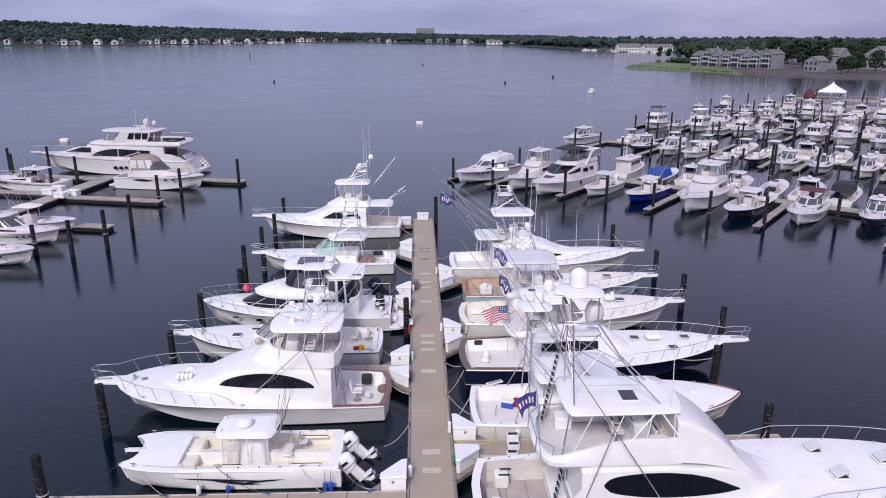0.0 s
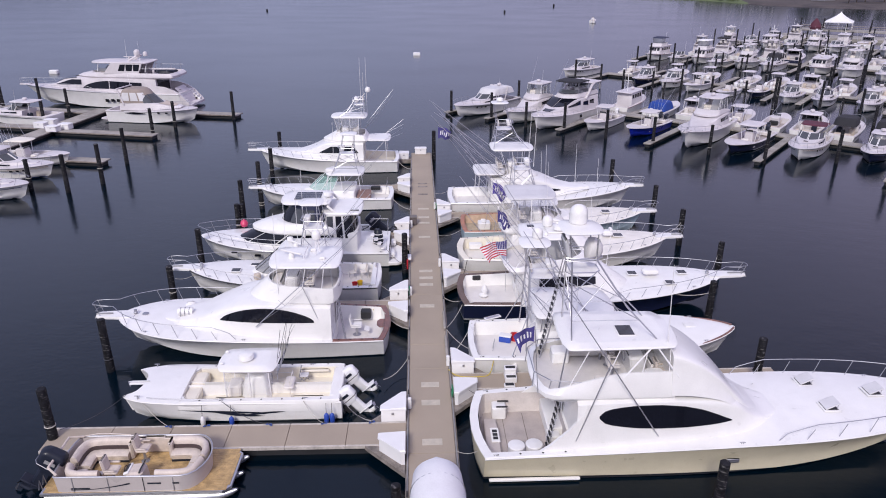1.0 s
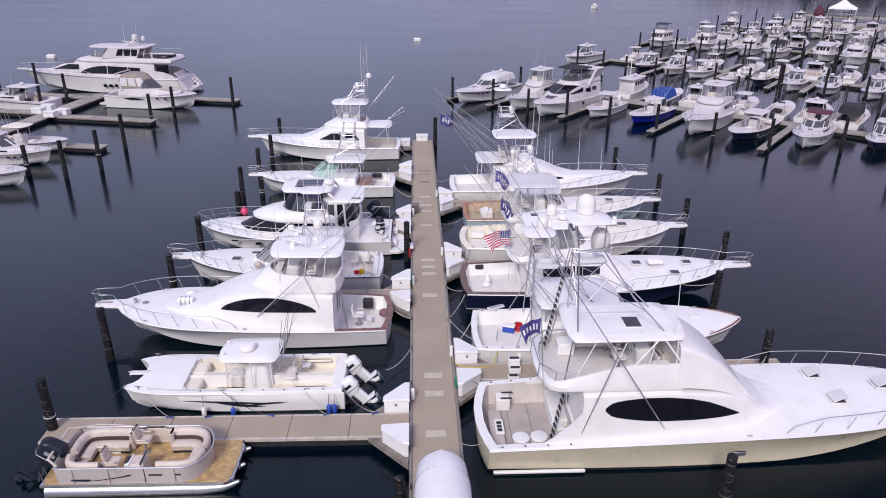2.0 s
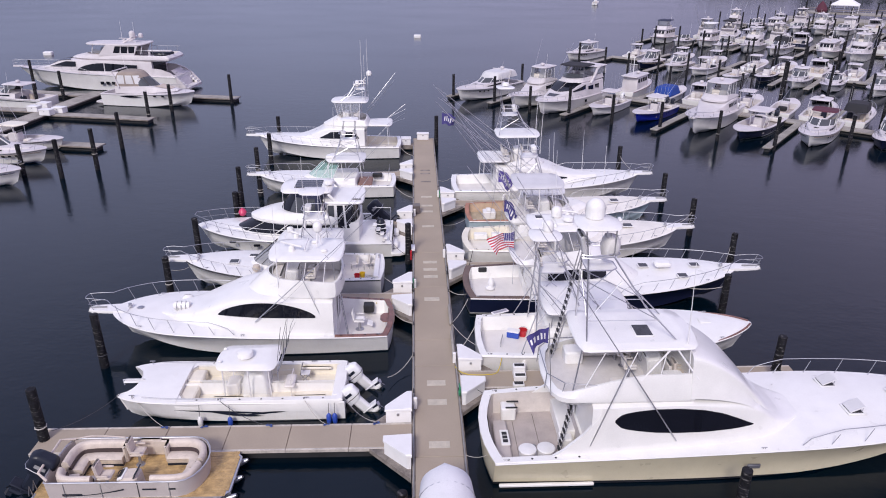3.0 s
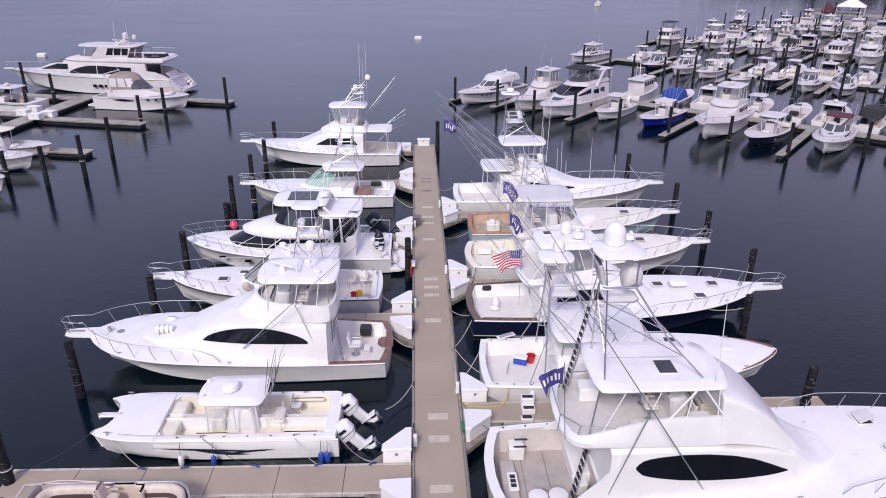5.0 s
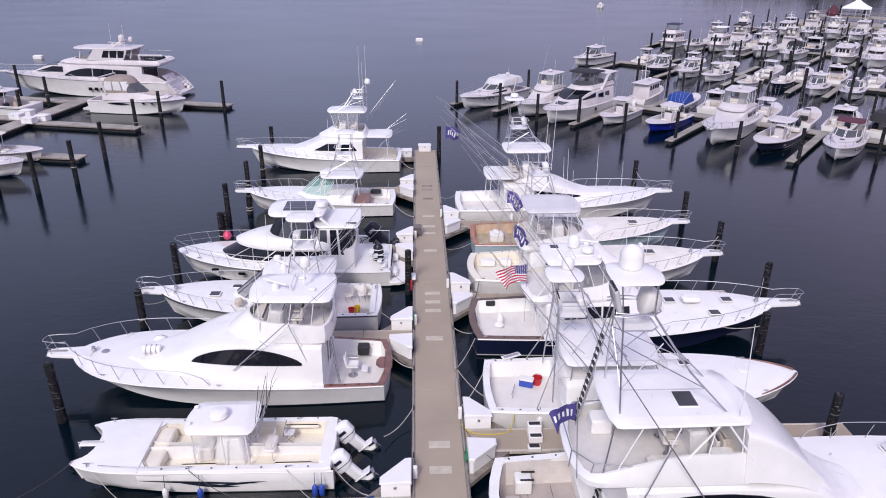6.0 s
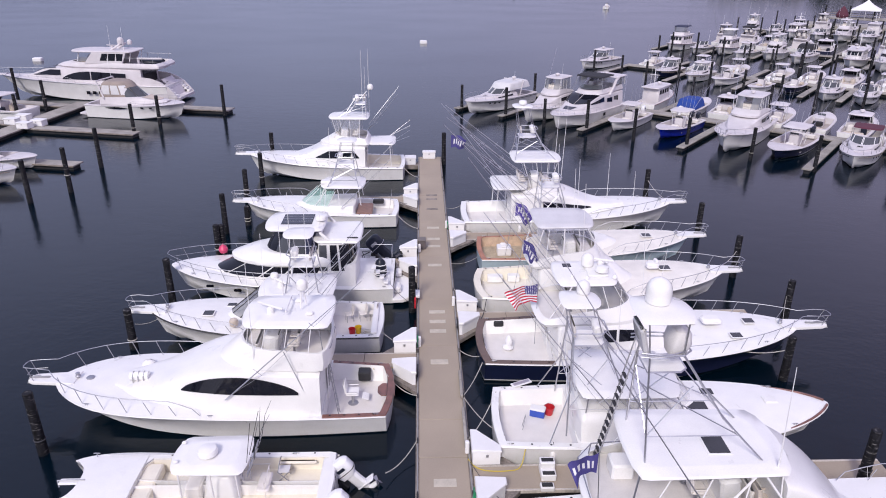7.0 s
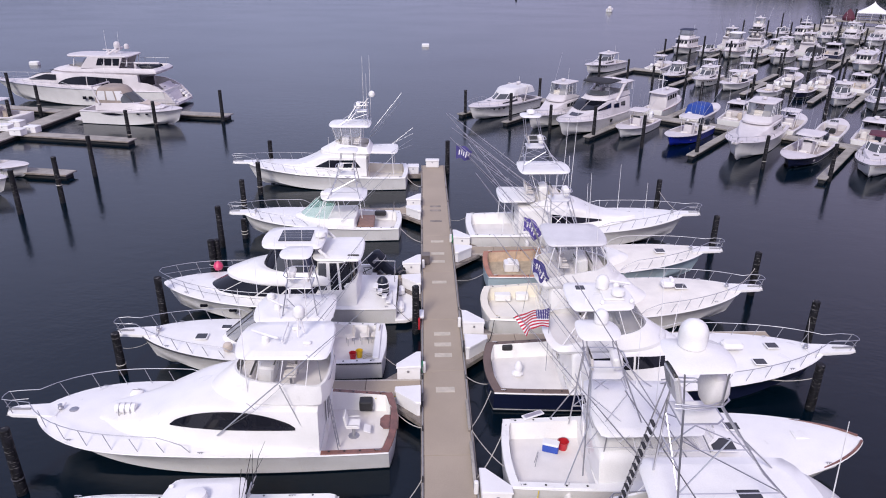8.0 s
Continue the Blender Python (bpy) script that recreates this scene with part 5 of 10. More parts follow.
def boat_r5():
    b = placed("downeast_fishing_boat", 2.9, 48.5, 1, "pale teal fishing boat with teak-trimmed cockpit and broad grey hardtop")
    convertible(b, dict(
        L=13.4, B=4.1, zb=1.85, zs=1.0, hull=H_TEAL, deck=DECK_CREAM, cockpit=(0.3, 3.6, 0.45), cw=0.22, cover=mat("salmon_teak_trim", (0.42, 0.19, 0.12), 0.5, var=0.15), sole=mat("tan_cockpit_sole", (0.46, 0.38, 0.27), 0.7, var=0.15, scale=3),
        liner=mat("tan_liner", (0.50, 0.36, 0.25), 0.6, var=0.12, scale=3), rail=8.0, rail_n=6, pulpit=1.0,
        house=[(1.1, 3.8, 9.6, 1.7, 1.4, 4.0, 0.2), (1.75, 3.8, 8.2, 1.6, 1.3, 3.2, 0.2)],
        hardtop=(3.5, 6.9, 1.62, 2.75), post_mat=PIPE_WHITE,
        shield=dict(levels=[(1.75, 4.0, 7.3, 1.6, 1.35, 1.6, 0.3), (2.85, 3.8, 6.4, 1.55, 1.3, 1.4, 0.3)], mat=VINYL_GREY, cuts=(0.34, 0.52, 0.68, 0.84, 1.0)),
        hatches=[(10.6, 0.0, 1.78, 0.55, 0.5)],
        towers=[(((3.5, 5.6, 1.3), (3.6, 4.6, 0.6), 2.95, 5.2), dict(buggy=None))],
        outriggers=[((4.4, 1.8, 2.4), (-2.4, 2.8, 9.6))],
        antennas=[(5.0, 1.2, 2.95, 4.5, 0.03), (5.8, -1.2, 2.95, 4.2, 0.03)]))
    g = Geo()
    g.box((1.6, 0.3, 0.72), (0.9, 0.8, 0.55), 0.05)
    e = part("engine_box", g, BOXW, b)
    for y in (0.05, 0.3, 0.55):
        g = Geo()
        g.box((1.55, y, 1.05), (0.35, 0.12, 0.12), 0.03)
        part("tackle_tray", g, BOXW, e)


def boat_r6():
    b = placed("sportfishing_yacht", 2.2, 54.7, 1, "white convertible sportfishing yacht with a flybridge tower and many outriggers")
    convertible(b, dict(
        L=15.0, B=4.7, zb=1.9, zs=1.15, cockpit=(0.4, 3.2, 0.5), rail=8.4, rail_n=7, pulpit=1.0,
        house=[(3.2, 2.0, 1.25, 1.8, 2.7, 2.95), (6.0, 1.98, 1.32, 1.75, 2.75, 3.0), (7.4, 1.85, 1.42, 1.55, 2.55, 2.8), (8.8, 1.6, 1.55, 1.2, 2.05, 2.25), (10.2, 1.2, 1.68, 0.8, 1.85, 1.98), (11.4, 0.7, 1.8, 0.35, 1.88, 1.92)],
        windows=[(5.4, 8.9, (lambda t: 1.9), (lambda t: 1.94 + 0.6 * (1 - t) ** 0.8))], door=(3.2, 0.5),
        bridge=dict(levels=[(2.9, 4.0, 7.2, 1.55, 1.3, 2.2, 0.3), (3.05, 3.9, 7.1, 1.66, 1.35, 2.2, 0.4), (3.55, 4.1, 6.3, 1.55, 1.25, 1.6, 0.4)], floor=3.05, console=5.0, clear=False),
        hardtop=(3.2, 6.7, 1.45, 5.15),
        hatches=[(9.2, 0.4, 1.75, 0.4, 0.35), (10.2, -0.5, 1.78, 0.3, 0.3), (11.0, 0.2, 1.85, 0.6, 0.5)],
        towers=[(((3.4, 6.2, 1.1), (3.7, 4.7, 0.6), 5.25, 6.7), dict(buggy=(3.2, 4.6, 0.75, 8.7)))],
        outriggers=[((6.0, 1.9, 2.0), (-0.8, 2.6, 7.4)), ((5.4, 1.4, 3.4), (-1.3, 2.0, 8.4))],
        antennas=[(6.6, 1.3, 3.9, 5.5, -0.02), (6.6, -1.3, 3.9, 5.5, -0.02), (10.5, 0.8, 1.8, 3.4, 0.02), (12.0, -0.6, 1.9, 2.4, 0.02)]))
    hardtop(b, 1.9, 4.5, 1.6, 3.25, name="cockpit_roof")
    pipes(b, "roof_post", [[(2.2, s * 1.55, 1.2), (2.3, s * 1.45, 3.3)] for s in (1, -1)], 0.028)
    radar(b, 3.9, 0, 8.8, 0.28)


def boat_l2():
    b = placed("sportfishing_yacht", -2.3, 33.08, -1, "white sportfishing yacht with dark arched saloon window and teak covering boards")
    H = convertible(b, dict(
        L=13.9, B=4.7, zb=1.8, zs=1.1, cockpit=(0.28, 2.55, 0.42), cw=0.22, cover=TEAK, sole=SOLE, rail=7.6, rail_n=6, pulpit=1.1, rail_h=0.72,
        hull_shape=dict(trc=0.3, stern=0.82, tuck=0.8, full=0.55, pw=3.5, sheer=1.3),
        house=[(2.6, 1.95, 1.15, 1.78, 2.8, 2.98), (4.0, 1.98, 1.2, 1.82, 2.86, 3.02), (6.0, 1.95, 1.28, 1.76, 2.92, 3.1), (7.2, 1.88, 1.36, 1.6, 2.72, 3.02), (8.4, 1.74, 1.46, 1.42, 2.28, 2.6), (9.5, 1.56, 1.55, 1.2, 1.9, 2.15), (10.6, 1.28, 1.62, 0.85, 1.78, 1.9), (11.3, 0.9, 1.66, 0.5, 1.76, 1.82)],
        windows=[(3.45, 8.2, (lambda t: 2.2 - 0.05 * (1 - t)), (lambda t: 2.24 + 0.68 * max(0, math.sin(math.pi * t)) ** 0.7))], door=(2.55, -0.3),
        bridge=dict(levels=[(2.92, 2.4, 7.0, 1.52, 1.3, 2.4, 0.7), (3.1, 2.15, 6.9, 1.68, 1.36, 2.3, 0.7), (3.4, 2.12, 6.6, 1.68, 1.36, 2.2, 0.7), (3.95, 2.2, 5.95, 1.6, 1.28, 1.6, 0.6)], floor=3.1, console=4.7, drop=0.12, open=0.4, vinyl=VINYL_CLEAR),
        hardtop=(2.05, 5.75, 1.42, 4.86),
        hatches=[(11.1, -0.2, 1.62, 0.6, 0.5, False)],
        outriggers=[((6.35, 1.95, 2.0), (0.66, 2.45, 7.5))],
        antennas=[(5.2, 1.35, 3.5, 4.3, 0.02), (5.2, -1.35, 3.5, 4.3, 0.02)]))
    pipes(b, "bridge_rail", [[(3.6, -1.5, 3.7), (2.5, -1.42, 3.7), (2.2, -0.8, 3.7), (2.2, 0.8, 3.7), (2.5, 1.42, 3.7), (3.6, 1.5, 3.7)], [(2.5, -1.42, 3.7), (2.5, -1.42, 3.0)], [(2.5, 1.42, 3.7), (2.5, 1.42, 3.0)], [(2.4, -1.2, 3.0), (2.6, -1.1, 5.02)], [(2.4, 1.2, 3.0), (2.6, 1.1, 5.02)]], 0.02, STEEL)
    # bridge ladder
    pipes(b, "bridge_ladder", [[(2.0, 0.75, 0.45), (2.3, 0.75, 3.0)], [(2.0, 1.1, 0.45), (2.3, 1.1, 3.0)]] + [[(2.0 + 0.03 * i, 0.75, 0.45 + 0.28 * i), (2.0 + 0.03 * i, 1.1, 0.45 + 0.28 * i)] for i in range(1, 9)], 0.02, STEEL)
    for x, y in ((3.0, 0.5), (3.6, -0.6)):
        g = Geo()
        g.box((x, y, 5.1), (0.3, 0.22, 0.14), 0.05)
        part("spotlight", g, GEL, b)
    pipes(b, "outrigger_brace", [[(3.0, s * 1.85, 1.7), (3.9, s * 1.8, 4.1)] for s in (1, -1)], 0.02, ALU)
    life_raft(b, 10.3, 0.3, 1.88)
    fighting_chair(b, 1.5, 0.05, 0.42)
    g = Geo()
    g.prism([(-0.32, -0.45), (0.25, -0.45), (0.42, -0.2), (0.42, 0.2), (0.25, 0.45), (-0.32, 0.45)], 1.03, 1.075, bev=0.01)
    part("transom_door", g, TEAK, b, "varnished teak transom step")
    array_radar(b, 4.6, 0.3, 5.04, 1.3, 60)
    pipes(b, "dome_mast", [[(3.2, -0.15, 5.15), (3.3, 0.0, 5.95)], [(3.4, 0.15, 5.15), (3.35, 0.05, 5.95)]], 0.03)
    sat_dome(b, 3.32, 0.0, 5.92, 0.23)
    pipes(b, "light_bar", [[(3.9, -0.7, 5.3), (3.9, 0.7, 5.3)], [(3.9, -0.6, 5.15), (3.9, -0.6, 5.3)], [(3.9, 0.6, 5.15), (3.9, 0.6, 5.3)]], 0.035)
    g = Geo()
    g.box((1.1, -1.5, 0.85), (0.55, 0.5, 0.45), 0.04)
    part("tackle_cabinet", g, BLACK, b, "black cushioned tackle cabinet")
    g = Geo()
    g.lathe([(0.02, -0.02), (0.16, 0.0), (0.17, 0.1), (0.1, 0.14), (0.02, 0.15)], (12.5, 0.0, 1.76), 12)
    part("anchor_well_lid", g, STEEL, b)
    for s in (-1,):
        g = Geo()
        g.box((10.5, -1.2, 1.75), (0.5, 0.45, 0.35), 0.12)
        part("deck_box", g, GEL, b)


def boat_l3():
    b = placed("express_sportfisher", -2.9, 39.3, -1, "white express sportfisher with a black-framed windshield")
    convertible(b, dict(
        L=11.6, B=4.0, zb=1.75, zs=1.05, cockpit=(0.3, 2.7, 0.45), rail=6.6, rail_n=6, pulpit=1.0, rub=BLACK,
        house=[(1.1, 2.7, 8.3, 1.6, 1.3, 3.6, 0.2), (1.75, 2.7, 7.4, 1.5, 1.2, 3.0, 0.2)],
        hardtop=(2.2, 6.0, 1.5, 2.9), post_mat=PIPE_WHITE,
        shield=dict(levels=[(1.7, 3.6, 7.5, 1.5, 1.25, 2.4, 0.3), (2.85, 3.4, 6.1, 1.42, 1.2, 1.8, 0.3)], mat=VINYL_GREY, edge=BLACK, cuts=(0.42, 0.58, 0.74, 0.88, 1.0)),
        hatches=[(8.6, 0.3, 1.62, 0.5, 0.45), (7.7, -0.8, 1.5, 0.45, 0.3)],
        towers=[(((2.6, 5.0, 1.3), (3.2, 4.2, 0.6), 1.2, 4.3), dict(buggy=(3.1, 4.6, 0.75, 5.8)))],
        outriggers=[((4.2, 1.7, 1.4), (0.7, 2.1, 6.0))],
        antennas=[(3.4, 1.2, 3.1, 4.4, 0.02), (4.6, -1.2, 3.1, 4.4, 0.02), (4.6, 1.2, 3.1, 4.0, 0.02)]))
    array_radar(b, 4.9, 0.2, 3.04, 1.2, 50)
    radar(b, 5.4, -0.8, 3.02, 0.2)
    g = Geo()
    g.lathe([(0.05, 0), (0.2, 0.04), (0.24, 0.2), (0.18, 0.36), (0.05, 0.4)], (7.1, 1.35, 1.5), 12)
    part("round_fender", g, SEAT_TAN, b)
    g = Geo()
    g.box((0.28, 0, 1.15), (0.3, 3.2, 0.12), 0.03)
    part("bait_station", g, GEL, b)
    for i, (nm, mt, x, y) in enumerate((("red bucket", RED, -4.35, 38.75), ("yellow bucket", YELLOW, -4.05, 38.95))):
        bk = thing("bucket", pose(x, y, 0.45), nm.replace(" bucket", "") + " plastic bucket on a white cockpit sole", "bucket", "deck buckets")
        g = Geo()
        g.lathe([(0.13, 0), (0.17, 0.36), (0.185, 0.37), (0.16, 0.36), (0.12, 0.03)], n=14)
        part("body", g, mt, bk)
    coil = thing("rope_coil", pose(-3.55, 38.7, 0.45), "coiled pale rope on a white cockpit sole", "rope")
    g = Geo()
    g.tube([(0.2 * math.cos(a * 0.5) * (1 + 0.02 * a), 0.2 * math.sin(a * 0.5) * (1 + 0.02 * a), 0.03 + 0.004 * a) for a in range(34)], 0.02, 5)
    part("coil", g, ROPE, coil)
    for x, y in ((-4.6, 40.2), (-3.9, 40.3), (-3.35, 40.35)):
        sc = thing("deck_chair", pose(x, y, 0.45, 0, 0, random.uniform(-30, 30)), "small white folding deck chair in a cockpit", "chair", "cockpit chairs")
        g = Geo()
        g.box((0, 0, 0.42), (0.42, 0.42, 0.06), 0.02)
        part("seat", g, SEAT, sc)
        g = Geo()
        g.box((0.2, 0, 0.68), (0.05, 0.42, 0.45), 0.02, tilt=10)
        part("backrest", g, SEAT, sc)
        for sx in (-0.17, 0.17):
            for sy in (-0.17, 0.17):
                g = Geo()
                g.tube([(sx, sy, 0), (sx * 0.9, sy, 0.42)], 0.014, 5)
                part("leg", g, STEEL, sc)


def boat_l4():
    b = placed("flybridge_cruiser", -2.4, 44.65, -1, "white flybridge motor yacht with dark aft-deck enclosure and solar panel roof")
    H = Hull(12.7, 4.3, 1.8, 1.12, stern=0.94, full=0.45, trc=0.1)
    H.build(b, H_WHITE)
    H.deck(b, GEL)
    H.rub(b, GEL)
    bow_rail(b, H, 5.0, 0.75, 8, 0.0, low=True)
    cleats(b, H, [0.5, 6.0, 11.2])
    g = Geo()
    g.prism([(-1.0, -1.5), (-0.85, -1.8), (-0.5, -2.0), (0.05, -2.02), (0.05, 2.02), (-0.5, 2.0), (-0.85, 1.8), (-1.0, 1.5)], 0.22, 0.42, bev=0.05)
    p = part("swim_platform", g, GEL, b)
    g = Geo()
    g.box((-0.2, -1.1, 0.62), (0.4, 0.7, 0.4), 0.1)
    part("transom_locker", g, GEL, p)
    g = Geo()
    g.box((-0.2, 0.9, 0.62), (0.4, 0.9, 0.4), 0.1)
    part("transom_locker", g, GEL, p)
    trunk = Loft([(7.4, 1.75, 1.3, 1.4, 1.62, 1.75), (9.0, 1.5, 1.45, 1.1, 1.64, 1.76), (10.2, 1.05, 1.56, 0.65, 1.68, 1.76), (11.3, 0.5, 1.68, 0.3, 1.72, 1.75)])
    g = Geo()
    trunk.solid(g)
    part("foredeck_trunk", g, GEL, b)
    salon = Shell([(1.1, 2.0, 10.5, 1.86, 1.5, 4.2, 0.2), (1.6, 2.0, 10.4, 1.84, 1.5, 4.0, 0.2), (2.32, 2.0, 8.9, 1.74, 1.45, 3.0, 0.2), (2.45, 2.0, 8.5, 1.7, 1.4, 2.8, 0.2)])
    g = Geo()
    salon.solid(g, soft=0.0)
    part("deckhouse", g, GEL, b)
    for s in (1, -1):
        for s0, s1 in ((0.36, 0.5), (0.51, 0.6), (0.61, 0.78), (0.79, 0.995)):
            g = Geo()
            salon.band(g, 1.7, 2.29, s0, s1, s, 0.025, n=12)
            part("windshield_pane" if s0 > 0.6 else "side_window", g, GLASS, b)
        g = Geo()
        g.grid([[(lerp(6.0, 7.8, i / 8), s * (H.b(lerp(6.0, 7.8, i / 8)) + 0.012), 1.26 + z * math.sin(math.pi * (i / 8) ** 0.6)) for i in range(9)] for z in (-0.16, 0.1)])
        part("hull_window", g, GLASS, b)
        for x in (8.6, 10.2):
            g = Geo()
            g.box((x, s * (H.b(x) * 0.97), H.z(x) - 0.42), (0.42, 0.08, 0.14), 0.05)
            part("port_light", g, GLASS, b)
    # rounded bridge brow that overhangs the windshield
    fly = Shell([(2.28, 3.2, 8.6, 1.7, 1.4, 2.8, 0.4), (2.38, 3.2, 9.2, 1.8, 1.5, 3.0, 0.4), (2.56, 3.2, 9.2, 1.8, 1.5, 3.0, 0.4), (2.82, 3.4, 8.5, 1.7, 1.4, 2.6, 0.4), (3.0, 3.6, 7.6, 1.58, 1.3, 2.0, 0.4)])
    g = Geo()
    fly.solid(g, soft=0.03)
    part("bridge_brow", g, GEL, b)
    hardtop(b, 3.7, 7.1, 1.5, 4.3)
    glaze = Shell([(2.98, 4.2, 7.15, 1.5, 1.25, 1.9, 0.4), (3.6, 4.3, 6.8, 1.46, 1.2, 1.7, 0.4), (4.3, 4.4, 6.2, 1.38, 1.15, 1.4, 0.4)])
    g = Geo()
    glaze.solid(g, soft=0.0)
    part("bridge_interior", g, CANVAS_NAVY, b, "dark bridge enclosure")
    for s in (1, -1):
        for s0, s1 in ((0.3, 0.5), (0.51, 0.68), (0.69, 0.84), (0.85, 1.0)):
            g = Geo()
            glaze.band(g, 3.0, 3.95, s0, s1, s, 0.03)
            part("enclosure_panel", g, GLASS_GREY if s0 < 0.6 else GLASS, b)
    g = Geo()
    g.box((5.3, 0, 4.5), (1.7, 1.5, 0.05), 0.015)
    sp = part("solar_panel", g, mat("solar_cells", (0.03, 0.032, 0.045), 0.25, var=0.1), b, "dark framed solar panel")
    for y in (-0.38, 0, 0.38):
        g = Geo()
        g.box((5.3, y, 4.53), (1.66, 0.02, 0.012), 0.004)
        part("cell_line", g, ALU, sp)
    # enclosed aft deck: white frame, tall dark windows wrapping the corners
    aft = Shell([(1.1, 1.95, 4.3, 1.75, 1.75, 0.3, 0.8), (2.0, 2.05, 4.3, 1.75, 1.75, 0.3, 0.8), (3.65, 2.3, 4.2, 1.48, 1.5, 0.3, 0.8)])
    g = Geo()
    aft.solid(g, soft=0.0)
    part("aft_deck_cabin", g, GEL, b)
    for s in (1, -1):
        for s0, s1, m in ((0.02, 0.19, GLASS), (0.2, 0.4, GLASS), (0.44, 0.56, GLASS), (0.62, 0.78, GLASS_GREY)):
            g = Geo()
            aft.band(g, 2.1, 3.55, s0, s1, s, 0.03)
            part("enclosure_window", g, m, b)
    hardtop(b, 1.7, 4.5, 1.6, 3.62, name="aft_hardtop", thick=0.14)
    g = Geo()
    g.box((2.2, 1.15, 3.84), (0.6, 0.1, 0.06), 0.02)
    part("grab_rail", g, BLACK, b)
    g = Geo()
    g.tube([(3.4, -1.4, 3.7), (3.9, -1.4, 4.2), (3.9, 1.4, 4.2), (3.4, 1.4, 3.7)], 0.09, 8)
    part("radar_arch", g, GEL, b)
    radar(b, 4.0, 0.2, 4.5, 0.32)
    antenna(b, 4.0, 1.2, 4.2, 2.6, 0.1)
    antenna(b, 4.0, -1.2, 4.2, 2.6, 0.1)
    # dark cloth-wrapped bundle on the aft deck, contents unknown
    g = Geo()
    g.lathe([(0.3, 0), (0.36, 0.3), (0.33, 0.7), (0.26, 1.0), (0.12, 1.15)], (0.75, 0.55, 1.12), 12)
    bd = part("wrapped_bundle", g, CHARCOAL, b)
    for k in (0.25, 0.55, 0.85):
        g = Geo()
        g.tube([(0.75 + 0.36 * math.cos(a * 0.785), 0.55 + 0.36 * math.sin(a * 0.785), 1.12 + k) for a in range(8)], 0.03, 5, loop=True)
        part("strap", g, CANVAS_WHITE, bd)
    # stern rail and stairs
    pipes(b, "stern_rail", [[(0.15, s * 1.9, 1.3), (0.15, s * 1.9, 2.1), (1.4, s * 1.95, 2.1)] for s in (1, -1)] + [[(0.15, -0.8, 1.3), (0.15, -0.8, 2.1), (0.15, -1.9, 2.1)]], 0.022, STEEL)
    for i in range(4):
        g = Geo()
        g.box((0.4 + 0.22 * i, 1.6, 1.35 + 0.3 * i), (0.26, 0.5, 0.08), 0.02)
        part("stair_tread", g, GEL, b)
    f = thing("fender_ball", pose(-12.6, 46.3, 1.72), "round pink fender on a white foredeck", "fender")
    g = Geo()
    g.lathe([(0.03, 0), (0.2, 0.06), (0.28, 0.25), (0.2, 0.45), (0.06, 0.54), (0.03, 0.6)], n=14)
    part("ball", g, mat("pink_fender", (0.62, 0.05, 0.14), 0.4, var=0.08), f)


def boat_l5():
    b = placed("express_sportfisher", -2.6, 56.1, -1, "white express sportfisher with green-tinted windshield and brown cushions")
    convertible(b, dict(
        L=10.9, B=3.9, zb=1.6, zs=1.0, cockpit=(0.35, 2.9, 0.45), sole=SOLE, rail=6.4, rail_n=5, pulpit=0.9,
        house=[(1.0, 2.9, 7.9, 1.55, 1.25, 3.6, 0.2), (1.6, 2.9, 7.0, 1.45, 1.15, 3.0, 0.2)],
        hardtop=(2.2, 5.4, 1.4, 2.85), post_mat=PIPE_WHITE,
        shield=dict(levels=[(1.55, 3.6, 6.9, 1.45, 1.2, 2.6, 0.3), (2.65, 3.4, 5.7, 1.35, 1.15, 2.0, 0.3)], mat=VINYL_GREEN, cuts=(0.42, 0.6, 0.8, 1.0)),
        towers=[(((2.6, 4.8, 1.2), (3.0, 4.0, 0.55), 2.95, 4.4), dict(buggy=(2.7, 4.1, 0.7, 6.0)))],
        outriggers=[((3.9, 1.6, 1.5), (0.3, 2.0, 5.2))],
        antennas=[(4.6, 1.0, 3.2, 4.0, 0.02)]))
    g = Geo()
    g.box((5.0, 0.4, 3.1), (0.7, 0.55, 0.25), 0.06)
    part("electronics_box", g, GEL, b)
    g = Geo()
    g.box((2.3, 0.3, 0.85), (1.1, 2.1, 0.45), 0.05)
    e = part("engine_box", g, mat("brown_vinyl_cushion", (0.26, 0.15, 0.12), 0.55, var=0.15, scale=4), b, "brown upholstered engine box")
    g = Geo()
    g.box((1.4, -1.25, 1.02), (0.8, 0.45, 0.3), 0.05)
    part("black_cushion", g, BLACK, b)
    pipes(b, "rod_holder", [[(0.5, y, 1.0), (0.35, y, 2.2)] for y in (-0.4, 0.4)] + [[(0.35, -0.4, 1.9), (0.35, 0.4, 1.9)]], 0.015, STEEL)


